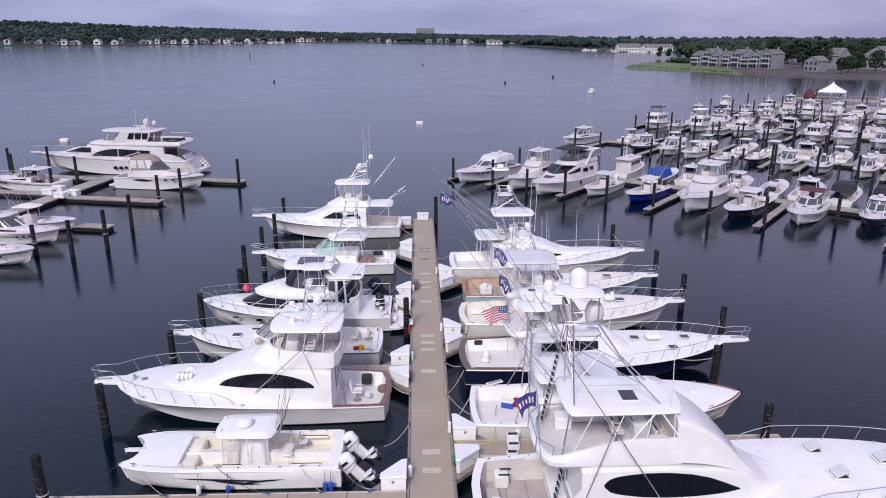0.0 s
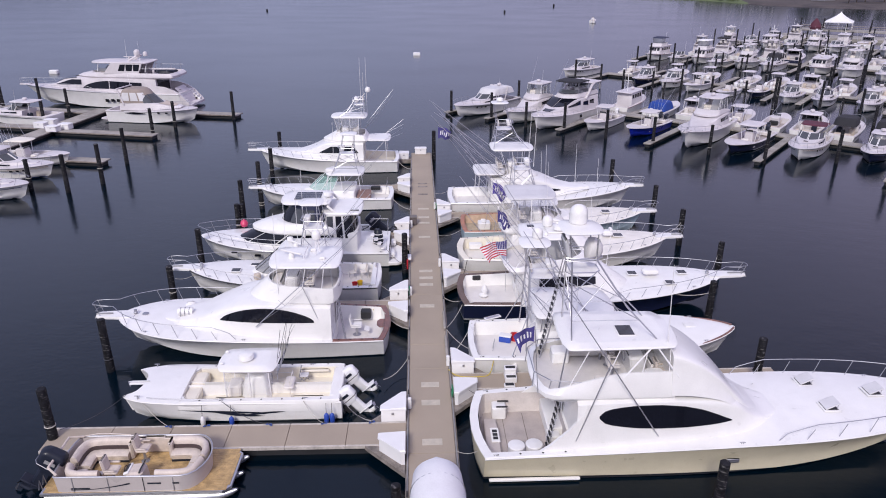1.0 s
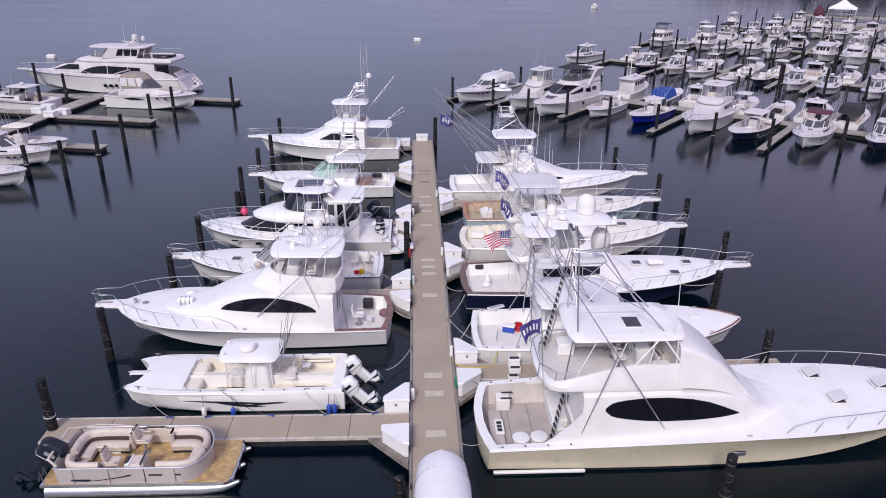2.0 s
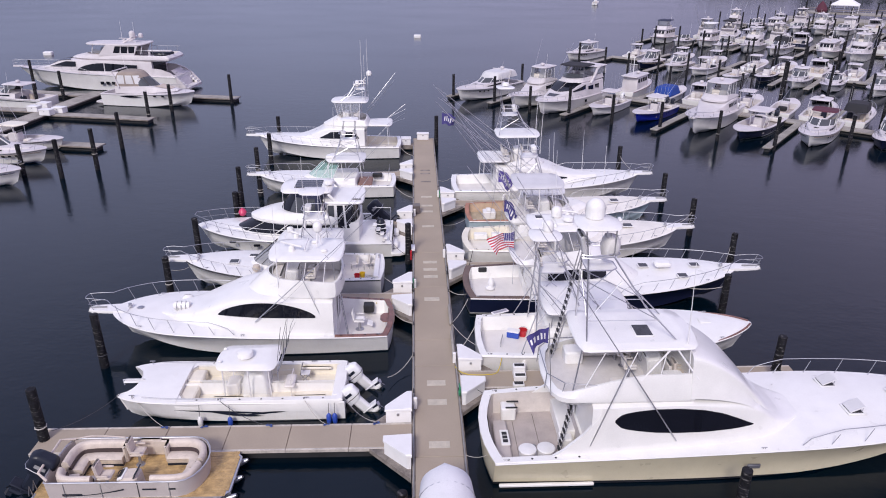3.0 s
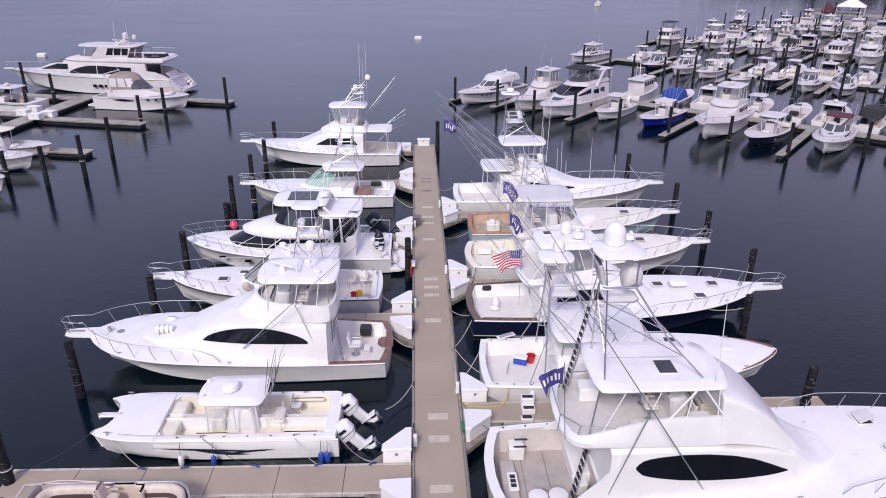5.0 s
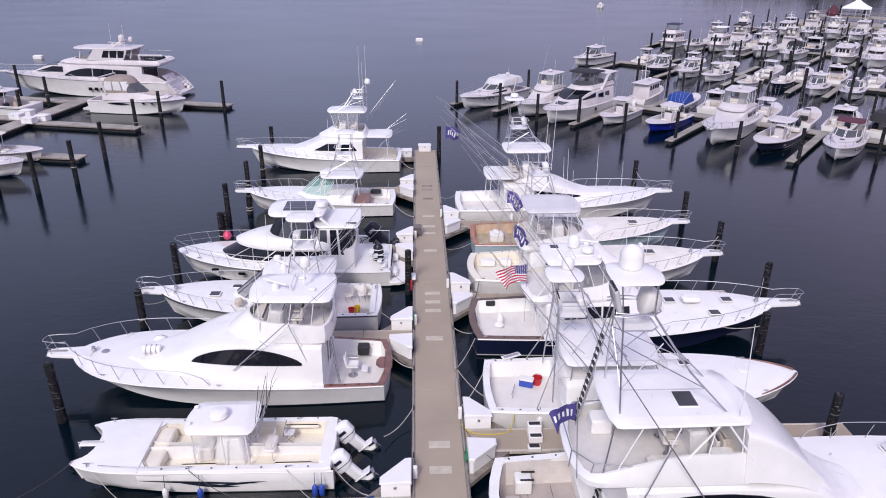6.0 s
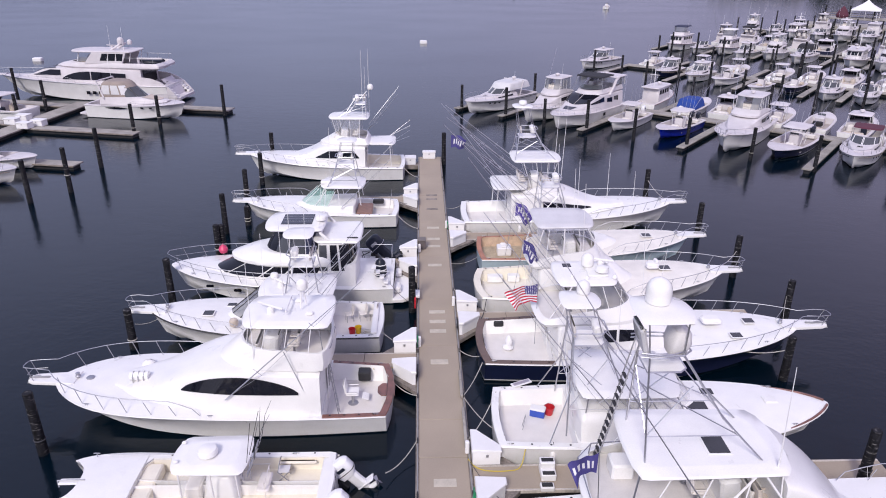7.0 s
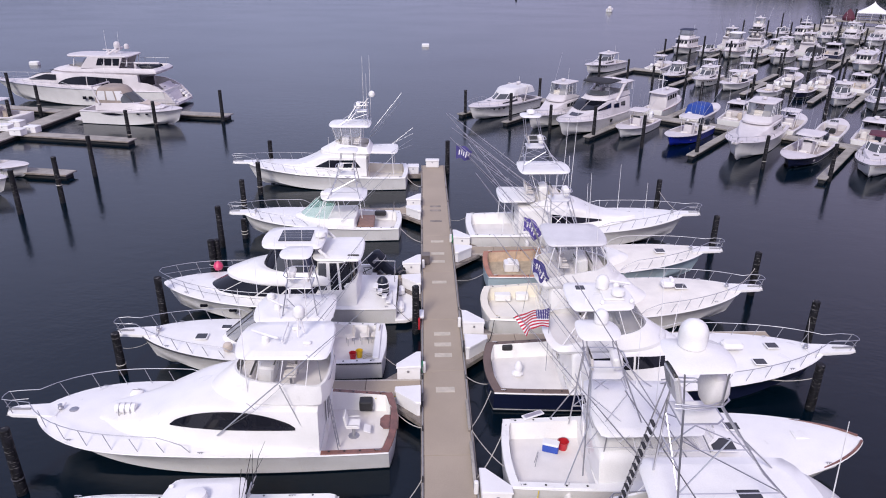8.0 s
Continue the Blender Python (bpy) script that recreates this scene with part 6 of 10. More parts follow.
def boat_l6():
    b = placed("sportfishing_yacht", -2.35, 67.35, -1, "white convertible sportfishing yacht with cockpit roof, tower and tall antennas")
    convertible(b, dict(
        L=13.4, B=4.6, zb=1.95, zs=1.15, cockpit=(0.35, 3.2, 0.45), rail=5.5, rail_n=8, pulpit=1.1, sole=DECK_CREAM, liner=GEL_CREAM,
        house=[(3.2, 1.95, 1.25, 1.78, 2.7, 2.95), (5.5, 1.95, 1.3, 1.75, 2.75, 3.0), (6.8, 1.88, 1.38, 1.62, 2.65, 2.9), (8.0, 1.7, 1.5, 1.4, 2.15, 2.35), (9.2, 1.4, 1.65, 1.0, 1.85, 1.98), (10.2, 0.9, 1.75, 0.5, 1.85, 1.9)],
        windows=[(3.7, 7.4, (lambda t: 1.98), (lambda t: 2.02 + 0.56 * min(1, t / 0.12, (1 - t) / 0.3)))], door=(3.2, 0.4),
        bridge=dict(levels=[(2.85, 2.9, 7.2, 1.6, 1.3, 2.4, 0.3), (3.05, 2.7, 7.2, 1.75, 1.4, 2.2, 0.3), (3.75, 3.0, 5.9, 1.55, 1.25, 1.4, 0.3)], floor=3.1, console=5.0, drop=0.2),
        hardtop=(2.8, 6.3, 1.4, 5.15),
        hatches=[(9.8, 0.2, 1.72, 0.5, 0.4, False)],
        towers=[(((3.0, 5.4, 1.0), (3.1, 3.9, 0.55), 5.25, 6.3), dict(buggy=None, box=True))],
        outriggers=[((3.0, 1.1, 4.2), (0.3, 1.9, 7.4))],
        antennas=[(3.3, 1.2, 5.2, 5.6, 0.0), (2.9, -1.0, 5.2, 5.4, 0.0), (3.1, 0.5, 5.2, 4.2, 0.0)]))
    hardtop(b, 0.6, 3.2, 1.5, 3.0, name="cockpit_roof")
    pipes(b, "roof_post", [[(1.0, s * 1.5, 1.2), (1.1, s * 1.35, 3.05)] for s in (1, -1)], 0.025)
    pipes(b, "radar_mast", [[(4.8, 0.3, 5.3), (3.0, 0.1, 7.3)], [(4.8, -0.3, 5.3), (3.0, -0.1, 7.3)]], 0.03)
    g = Geo()
    g.lathe([(0.1, 0), (0.24, 0.08), (0.28, 0.26), (0.2, 0.44), (0.04, 0.52)], (2.7, 0, 7.4), 14)
    part("radar_dome", g, GEL, b)
    radar(b, 3.9, 0.2, 6.5, 0.28)
    pipes(b, "fishing_rod", [[(1.2, s * 1.4, 3.1), (-0.6, s * 1.9, 3.9 + k)] for s in (1, -1) for k in (0, 0.5)], 0.012, ALU)


def outboard(parent, x, y, z, material, tilt=30.0, size=1.0, name="outboard_engine"):
    """An outboard engine tilted up on the transom at x, y, z (its bracket)."""
    rot = Matrix.Translation((x, y, z)) @ Matrix.Rotation(radians(tilt), 4, 'Y') @ Matrix.Scale(size, 4)

    def put(g):
        g.v = [tuple(rot @ Vector(p)) for p in g.v]
        return g

    g = Geo()
    cowl = Shell([(-0.12, -0.5, 0.02, 0.16, 0.18, 0.1, 0.15), (0.06, -0.66, 0.05, 0.2, 0.22, 0.1, 0.2), (0.45, -0.68, 0.04, 0.2, 0.21, 0.1, 0.22), (0.6, -0.56, -0.02, 0.16, 0.18, 0.1, 0.2)])
    cowl.solid(g, soft=0.08, n=14)
    e = part(name, put(g), material, parent)
    g = Geo()
    g.box((-0.3, 0, -0.38), (0.42, 0.26, 0.72), 0.08)
    part("midsection", put(g), material, e)
    part("anti_ventilation_plate", put(Geo().box((-0.42, 0, -0.7), (0.72, 0.32, 0.06), 0.02)), material, e)
    g = Geo()
    g.tube([(0.06, 0, -0.98), (-0.1, 0, -0.98), (-0.55, 0, -0.98), (-0.7, 0, -0.98)], 0.12, 8, r2=0.08)
    part("gearcase", put(g), material, e)
    part("strut", put(Geo().box((-0.3, 0, -0.86), (0.34, 0.12, 0.28), 0.04)), material, e)
    part("skeg", put(Geo().box((-0.28, 0, -1.13), (0.28, 0.03, 0.3), 0.01)), material, e)
    g = Geo()
    for i in range(3):
        a = 2.094 * i
        ca, sa = math.cos(a), math.sin(a)
        g.grid([[(-0.78, 0.03 * ca - 0.05 * sa, -0.95 + 0.03 * sa + 0.05 * ca), (-0.74, 0.03 * ca + 0.05 * sa, -0.95 + 0.03 * sa - 0.05 * ca)],
                [(-0.8, 0.2 * ca - 0.08 * sa, -0.95 + 0.2 * sa + 0.08 * ca), (-0.72, 0.2 * ca + 0.08 * sa, -0.95 + 0.2 * sa - 0.08 * ca)]])
    part("propeller", put(g), STEEL if material is ENGINE_WHITE else BLACK, e)
    g = Geo()
    g.box((0.12, 0, -0.2), (0.18, 0.3, 0.5), 0.04)
    part("bracket", put(g), BLACK, e)
    g = Geo()
    g.tube([(0.03, 0.215, 0.1), (-0.3, 0.218, 0.1), (-0.6, 0.19, 0.1), (-0.675, 0.08, 0.1), (-0.675, -0.08, 0.1), (-0.6, -0.19, 0.1), (-0.3, -0.218, 0.1), (0.03, -0.215, 0.1)], 0.014, 5)
    part("cowl_seam", put(g), STEEL if material is CHARCOAL else BLACK, e)
    for sy in (1, -1):
        g = Geo()
        g.box((-0.3, sy * 0.222, 0.3), (0.3, 0.012, 0.12), 0.004)
        part("decal_bar", put(g), GALV if material is CHARCOAL else CHARCOAL, e)
    g = Geo()
    g.tube([(0.1, 0.1, 0.15), (0.45, 0.2, 0.3), (0.55, 0.3, -0.1)], 0.025, 5)
    g.tube([(0.1, -0.05, 0.12), (0.4, -0.1, 0.35), (0.6, 0.05, -0.1)], 0.02, 5)
    part("rigging_hose", put(g), BLACK if material is CHARCOAL else PIPE_WHITE, e)


def catamaran():
    b = placed("catamaran_fishing_boat", -3.95, 27.5, -1, "white twin-hull center console boat with cream cockpit and twin outboards")
    h = Hull(9.6, 1.45, 1.22, 0.98, stern=0.94, full=0.6, pw=3.2, rake=0.055, flare=0.3, dead=0.5, trc=0.0, tuck=0.95)

    def out(x):
        return 0.8 + 0.3 * (x / 9.9) ** 4

    for s in (1, -1):
        g = Geo()
        rows = []
        for i in range(23):
            u = math.sin(math.pi / 2 * i / 22) ** 0.9
            sec = h.section(u)
            rows.append([(x, y + s * out(x), z) for x, y, z in sec[::-1]] + [(x, -y + s * out(x), z) for x, y, z in sec[1:]])
        g.grid(rows)
        sec = h.section(0)
        g.ngon([(x, y + s * 0.8, z) for x, y, z in sec[::-1]] + [(x, -y + s * 0.8, z) for x, y, z in sec[1:]])
        part("twin_hull", g, H_WHITE, b)
        g = Geo()
        g.tube([(x, s * (out(x) + h.b(x) + 0.01), h.z(x) - 0.04) for x in [9.6 * math.sin(math.pi / 2 * i / 14) for i in range(15)]], 0.035, 6)
        part("rub_rail", g, GEL, b)
        g = Geo()
        g.tube([(x, s * (out(x) + h.b(x) - 0.16), h.z(x) + 0.1) for x in (5.4, 5.6, 6.6, 7.6, 8.5)], 0.022, 6)
        part("grab_rail", g, STEEL, b)
    # crowned deck across both bows, notched between them
    g = Geo()
    rows = []
    for i in range(16):
        x = 7.05 + 2.52 * i / 15
        rows.append([(min(x, 9.0 + 0.58 * abs(f) ** 3), f * (out(x) + h.b(x)), h.z(x) + 0.09 * (1 - f * f) * (1 - 0.6 * max(0, x - 8) / 1.9)) for f in (-1, -0.86, -0.6, -0.35, -0.15, 0, 0.15, 0.35, 0.6, 0.86, 1)])
    g.grid(rows)
    g.grid([[(x, y, z) for x, y, z in rows[-1]], [(x - 0.25, y * 0.96, 0.45) for x, y, z in rows[-1]]])
    g.grid([[(x, y * 0.93, z) for x, y, z in rows[0]], [(x, y * 0.93, 0.5) for x, y, z in rows[0]]])
    part("foredeck", g, GEL, b)
    g = Geo()
    g.box((7.75, -0.1, 1.21), (0.45, 0.8, 0.03), 0.012)
    part("deck_hatch", g, DECK, b)
    for x, y, w in ((8.5, 0.6, 0.45), (8.5, -0.6, 0.45)):
        g = Geo()
        g.box((x, y, 1.185), (0.4, w, 0.03), 0.012)
        part("deck_hatch", g, DECK, b)
    for i in range(9):
        g = Geo()
        g.box((7.1 + 0.09 * i + (0.1 if i > 2 else 0), -out(7.3) - h.b(7.3) * 0.985 - 0.02, 0.86), (0.055, 0.02, 0.1), 0.004)
        part("registration_bar", g, CHARCOAL, b)
    for x in (1.6, 5.2, 8.9):
        for s in (1, -1):
            g = Geo()
            y = s * (out(x) + h.b(x) - 0.1)
            g.tube([(x - 0.12, y, h.z(x) + 0.17), (x, y, h.z(x) + 0.18), (x + 0.12, y, h.z(x) + 0.17)], 0.018, 5)
            g.tube([(x, y, h.z(x)), (x, y, h.z(x) + 0.18)], 0.02, 5)
            part("cleat", g, STEEL, b)
    g = Geo()
    g.box((9.15, 0, 1.2), (1.1, 0.3, 0.08), 0.03)
    an = part("bow_pulpit", g, GEL, b)
    g = Geo()
    g.tube([(8.8, 0, 1.28), (9.75, 0, 1.26)], 0.025, 6)
    g.tube([(9.65, -0.15, 1.1), (9.75, 0, 1.27), (9.65, 0.15, 1.1)], 0.025, 5)
    part("anchor", g, STEEL, an)
    # cockpit well
    well = Shell([(0.5, 0.1, 7.35, 1.5, 1.5, 0.2, 0.15), (1.04, 0.0, 7.4, 1.54, 1.56, 0.2, 0.15), (1.12, 0.04, 7.35, 1.5, 1.52, 0.2, 0.15)])
    g = Geo()
    well.wall(g, 0.24)
    part("gunwale", g, GEL, b)
    g = Geo()
    Shell([(0.5, 0.4, 7.08, 1.24, 1.2, 0.2, 0.15), (1.08, 0.36, 7.1, 1.25, 1.22, 0.2, 0.15)]).wall(g, 0.02)
    part("cockpit_liner", g, CREAM_LINER, b)
    for x0, x1 in ((0.8, 2.2), (4.3, 5.6)):
        for s in (1, -1):
            g = Geo()
            g.box(((x0 + x1) / 2, s * 1.1, 0.98), (x1 - x0, 0.14, 0.16), 0.05)
            part("coaming_bolster", g, CREAM_LINER, b)
    g = Geo()
    Shell([(0.2, 0.1, 7.3, 1.4, 1.35, 0.2, 0.15), (0.56, 0.1, 7.3, 1.4, 1.35, 0.2, 0.15)]).solid(g, soft=0.0)
    part("cockpit_sole", g, CREAM_LINER, b)
    g = Geo()
    g.box((6.75, 0, 0.78), (0.65, 2.3, 0.45), 0.06)
    part("bow_seat", g, CREAM_LINER, b)
    g = Geo()
    g.box((0.35, 0, 0.85), (0.4, 2.4, 0.55), 0.05)
    part("transom_box", g, GEL, b)
    # console with windshield, leaning post, T-top
    g = Geo()
    cons = Shell([(0.56, 3.3, 4.7, 0.62, 0.5, 0.5, 0.2), (1.4, 3.4, 4.5, 0.58, 0.45, 0.45, 0.2), (1.7, 3.5, 4.2, 0.52, 0.42, 0.4, 0.2)])
    cons.solid(g)
    c = part("console", g, GEL, b)
    g = Geo()
    g.tube([(3.3, 0.18 * math.cos(a * 0.785), 1.35 + 0.18 * math.sin(a * 0.785)) for a in range(8)], 0.016, 5, loop=True)
    part("steering_wheel", g, STEEL, c)
    hardtop(b, 2.85, 5.55, 1.05, 2.24, thick=0.09, nose=0.4)
    posts = [[(x, s * 0.72, 0.56), (x * 0.97 + 0.1, s * 0.9, 2.27)] for x in (3.2, 4.1, 5.2) for s in (1, -1)]
    pipes(b, "top_post", posts, 0.028, PIPE_WHITE)
    for s in (1, -1):
        for x0, x1 in ((3.2, 4.1), (4.1, 5.2)):
            g = Geo()
            g.grid([[(x0, s * 0.76, 0.9), (x1, s * 0.76, 0.9)], [(x0 * 0.97 + 0.1, s * 0.9, 2.25), (x1 * 0.97 + 0.1, s * 0.9, 2.25)]])
            p = part("spray_curtain", g, VINYL, b)
            p.visible_shadow = False
    g = Geo()
    g.grid([[(5.25, -0.74, 0.9), (5.25, 0.74, 0.9)], [(5.15, -0.9, 2.25), (5.15, 0.9, 2.25)]])
    p = part("spray_curtain", g, VINYL, b)
    p.visible_shadow = False
    g = Geo()
    g.box((2.5, 0, 1.05), (0.45, 1.0, 0.12), 0.05)
    g.tube([(2.4, -0.45, 0.56), (2.4, -0.45, 1.4), (2.4, 0.45, 1.4), (2.4, 0.45, 0.56)], 0.022, 6)
    part("leaning_post", g, SEAT, b)
    radar(b, 4.3, 0.1, 2.38, 0.34)
    pipes(b, "rocket_launcher_rod_holder", [[(2.85, y, 2.0), (2.6, y, 2.55)] for y in (-0.8, -0.4, 0, 0.4, 0.8)] + [[(2.8, -0.9, 2.2), (2.8, 0.9, 2.2)]], 0.025, STEEL)
    pipes(b, "fishing_rod", [[(2.8, 0.8, 2.6), (2.5, 0.9, 4.3)], [(2.8, 0.4, 2.6), (2.4, 0.1, 4.2)]], 0.01, BLACK)
    # folding chair, cooler seat and rod racks in the cockpit
    g = Geo()
    for sy in (-0.2, 0.2):
        g.tube([(1.75, sy - 0.75, 0.56), (2.15, sy - 0.75, 1.0), (2.05, sy - 0.75, 1.4)], 0.018, 5)
        g.tube([(2.15, sy - 0.75, 0.56), (1.75, sy - 0.75, 1.0)], 0.018, 5)
    ch = part("folding_chair", g, STEEL, b, "folding chair with grey sling seat")
    part("sling", Geo().box((1.95, -0.75, 0.98), (0.42, 0.4, 0.03), 0.012), LIDGREY, ch)
    part("back_sling", Geo().box((2.1, -0.75, 1.25), (0.03, 0.4, 0.28), 0.012, tilt=-12), LIDGREY, ch)
    part("cooler_seat", Geo().box((4.95, 0, 0.86), (0.55, 0.8, 0.6), 0.06), SEAT, b)
    for s in (1, -1):
        for x in (0.9, 1.7, 2.6, 3.5, 4.4, 5.3, 6.2):
            g = Geo()
            g.lathe([(0.03, 0), (0.04, 0.012), (0.026, 0.018)], (x, s * 1.42, 1.125), 8)
            part("rod_holder", g, BLACK, b)
        for x in (1.2, 3.0, 5.0):
            g = Geo()
            g.box((x, s * 1.225, 0.82), (0.9, 0.03, 0.05), 0.01)
            part("toe_rail", g, GEL, b)
    for y, dx in ((-0.8, -0.5), (-0.4, -0.2), (0.0, -0.6), (0.5, -0.3)):
        g = Geo()
        g.tube([(2.62, y, 2.5), (2.62 + dx * 0.4, y + 0.05, 3.4), (2.62 + dx, y + 0.15, 4.1)], 0.014, 5, r2=0.005)
        part("fishing_rod", g, CHARCOAL, b)
    for y in (-0.5, 0.5):
        part("spreader_light", Geo().box((5.3, y, 2.44), (0.16, 0.12, 0.1), 0.03), GEL, b)
    # sweeping dark graphic on the sides
    for x0, x1, z0, z1, w in ((2.6, 7.2, 0.48, 0.78, 0.05), (3.4, 5.6, 0.34, 0.6, 0.07), (2.4, 4.6, 0.55, 0.36, 0.05)):
        for s in (1, -1):
            g = Geo()
            rows = [[], []]
            for i in range(13):
                t = i / 12
                x = lerp(x0, x1, t)
                z = lerp(z0, z1, t ** 1.5)
                hw = w * math.sin(math.pi * t)
                for k, sg in ((0, -1), (1, 1)):
                    rows[k].append((x, s * (out(x) + h.b(x) * (0.955 + 0.04 * z) + 0.03), z + sg * hw))
            g.grid(rows)
            part("hull_graphic", g, CHARCOAL, b)
    for s in (1, -1):
        outboard(b, -0.12, s * 0.85, 0.47, ENGINE_WHITE, 42, 1.12)
    for x, mt, k in ((-8.75, BLUE, 0.3), (-4.6, BLUE, 0.38), (-4.35, BLUE, 0.38), (-10.0, BOXW, 0.34)):
        f = thing("fender", pose(x, 25.72, 0.1), ("blue" if mt is BLUE else "white") + " cylindrical fender hanging at the catamaran side", "fender", "fenders")
        g = Geo()
        g.lathe([(0.03, 0), (0.1, 0.03), (0.11, 0.12), (0.11, k), (0.06, k + 0.08), (0.02, k + 0.12)], n=10)
        part("body", g, mt, f)
        g = Geo()
        g.tube([(0, 0, k + 0.1), (0, 0.1, 0.95)], 0.012, 5)
        part("lanyard", g, ROPE_DARK, f)


def pontoon_boat():
    b = placed("pontoon_boat", -14.7, 22.28, 1, "white and grey pontoon boat with beige seats and wood-look deck", yaw=-0.6)
    for y in (-0.95, 0.0, 0.95):
        g = Geo()
        g.tube([(0.1, y, 0.12), (5.8, y, 0.12), (6.6, y, 0.16), (7.0, y, 0.28), (7.25, y, 0.4)], 0.34, 12, r2=0.06)
        t = part("pontoon_tube", g, ALU, b)
    g = Geo()
    g.prism([(0, -1.25), (6.75, -1.25), (7.05, -0.95), (7.05, 0.95), (6.75, 1.25), (0, 1.25)], 0.46, 0.58, bev=0.015)
    part("deck_base", g, ALU, b)
    n = 17
    deck = part("wood_deck", Geo().box((3.5, 0, 0.584), (6.8, 2.4, 0.012), 0.004), TEAK_PALE, b)
    for i in range(n):
        g = Geo()
        y = -1.2 + 2.4 * (i + 0.5) / n
        g.box((3.5, y, 0.598), (6.95 if abs(y) < 0.95 else 6.7, 2.4 / n - 0.012, 0.018), 0.004)
        part("plank", g, TEAK_PALE, deck)
    # fence: outer skin with seams
    fence = Shell([(0.6, 0.55, 6.05, 1.2, 1.2, 0.9, 0.25), (1.28, 0.5, 6.1, 1.22, 1.22, 0.9, 0.25)])
    g = Geo()
    fence.wall(g, 0.04, n=20)
    sk = part("side_fence", g, mat("pontoon_fence_panel", (0.50, 0.45, 0.43), 0.3, var=0.05, coat=0.3), b)
    for s in (1, -1):
        for x in (1.3, 2.6, 3.9, 5.0):
            g = Geo()
            g.box((x, s * 1.225, 0.95), (0.025, 0.02, 0.66), 0.006)
            part("seam", g, BLACK if x == 3.9 else ALU, sk)
        g = Geo()
        g.grid([[(lerp(1.2, 3.4, i / 8), s * 1.225, 0.7 + 0.25 * (i / 8) ** 2) for i in range(9)], [(lerp(1.2, 3.4, i / 8), s * 1.225, 0.72 + 0.3 * (i / 8) ** 2) for i in range(9)]])
        part("side_stripe", g, CHARCOAL, sk)
        for x, w in ((1.55, 0.7), (4.3, 0.5), (5.1, 0.25)):
            g = Geo()
            g.box((x, s * 1.228, 0.98 if x > 4 else 0.78), (w, 0.012, 0.07), 0.004)
            part("lettering_bar", g, CHARCOAL, sk)
    g = Geo()
    g.tube([(x, y, 1.31) for x, y, z in fence.ring((1.28, 0.5, 6.1, 1.22, 1.22, 0.9, 0.25), 20)], 0.03, 6, loop=True)
    part("top_rail", g, ALU, b)

    def lounge(name, pts, cuts):
        path = curve(pts)
        g = Geo()
        sweep(g, path, [(0.1, 0.6), (0.62, 0.6), (0.64, 0.86), (0.1, 0.86)])
        seat = part(name, g, SEAT_TAN, b)
        g = Geo()
        sweep(g, path, [(0.0, 0.62), (0.14, 0.62), (0.26, 1.0), (0.2, 1.3), (0.12, 1.4), (0.02, 1.4), (-0.05, 1.3), (-0.05, 0.9)])
        part("backrest", g, PONTOON_VINYL, seat, angle=60)
        g = Geo()
        sweep(g, path, [(0.5, 0.6), (0.625, 0.6), (0.645, 0.72), (0.5, 0.72)])
        part("toe_kick", g, CHARCOAL, seat)
        g = Geo()
        sweep(g, path, [(0.16, 1.0), (0.29, 1.0), (0.275, 1.14), (0.16, 1.14)])
        part("dark_band", g, mat("brown_trim_vinyl", (0.06, 0.04, 0.04), 0.6), seat)
        k = len(path)
        for i in range(cuts):
            a, c = int(i * (k - 1) / cuts), int((i + 1) * (k - 1) / cuts)
            g = Geo()
            sweep(g, path[a:c + 1], [(0.2, 0.86), (0.62, 0.86), (0.65, 0.92), (0.6, 0.98), (0.25, 1.0), (0.2, 0.97)])
            part("cushion", g, PONTOON_VINYL, seat, angle=50)
        return seat

    lounge("rear_lounge", [(0.84, -0.2), (0.84, 0.5), (1.05, 0.93), (1.6, 1.07), (2.7, 1.07)][::-1], 4)
    lounge("bow_lounge", [(4.35, 1.07), (5.2, 1.07), (5.65, 0.86), (5.86, 0.42), (5.86, -0.1)][::-1], 3)
    lounge("bow_lounge", [(5.86, -0.25), (5.68, -0.8), (5.25, -1.04), (4.3, -1.07)][::-1], 3)
    lounge("rear_bench", [(2.2, -1.07), (1.4, -1.07), (0.98, -0.88), (0.84, -0.5)][::-1], 2)
    for x, y, w in ((2.75, 0.85, 0.5), (4.3, 0.85, 0.5), (3.6, 1.1, 0.12)):
        g = Geo()
        g.box((x, y, 0.98), (0.16 if w > 0.2 else 0.8, w, 0.76), 0.06)
        part("seat_end", g, PONTOON_VINYL, b)
    for x in (3.1, 4.0):
        g = Geo()
        g.box((x, 1.1, 0.95), (0.7, 0.14, 0.7), 0.05)
        part("side_panel", g, PONTOON_VINYL, b)
    g = Geo()
    g.box((3.5, -0.75, 0.95), (0.7, 0.7, 0.72), 0.1, tilt=-6)
    c = part("helm_console", g, PONTOON_VINYL, b)
    g = Geo()
    g.tube([(3.12, -0.75 + 0.17 * math.cos(a * 0.785), 1.22 + 0.17 * math.sin(a * 0.785)) for a in range(8)], 0.016, 5, loop=True)
    part("steering_wheel", g, BLACK, c)
    part("dashboard", Geo().box((3.22, -0.75, 1.27), (0.22, 0.6, 0.1), 0.03, tilt=-25), GEL, c)
    part("gauge_panel", Geo().box((3.2, -0.75, 1.33), (0.14, 0.42, 0.02), 0.006, tilt=-25), BLACK, c)
    g = Geo()
    g.box((3.75, -0.75, 1.38), (0.06, 0.6, 0.22), 0.02, tilt=25)
    part("wind_deflector", g, GLASS_GREY, c)
    helm_chair(b, 2.6, -0.7, 0.6, PONTOON_VINYL)
    helm_chair(b, 3.3, 0.55, 0.6, PONTOON_VINYL)
    g = Geo()
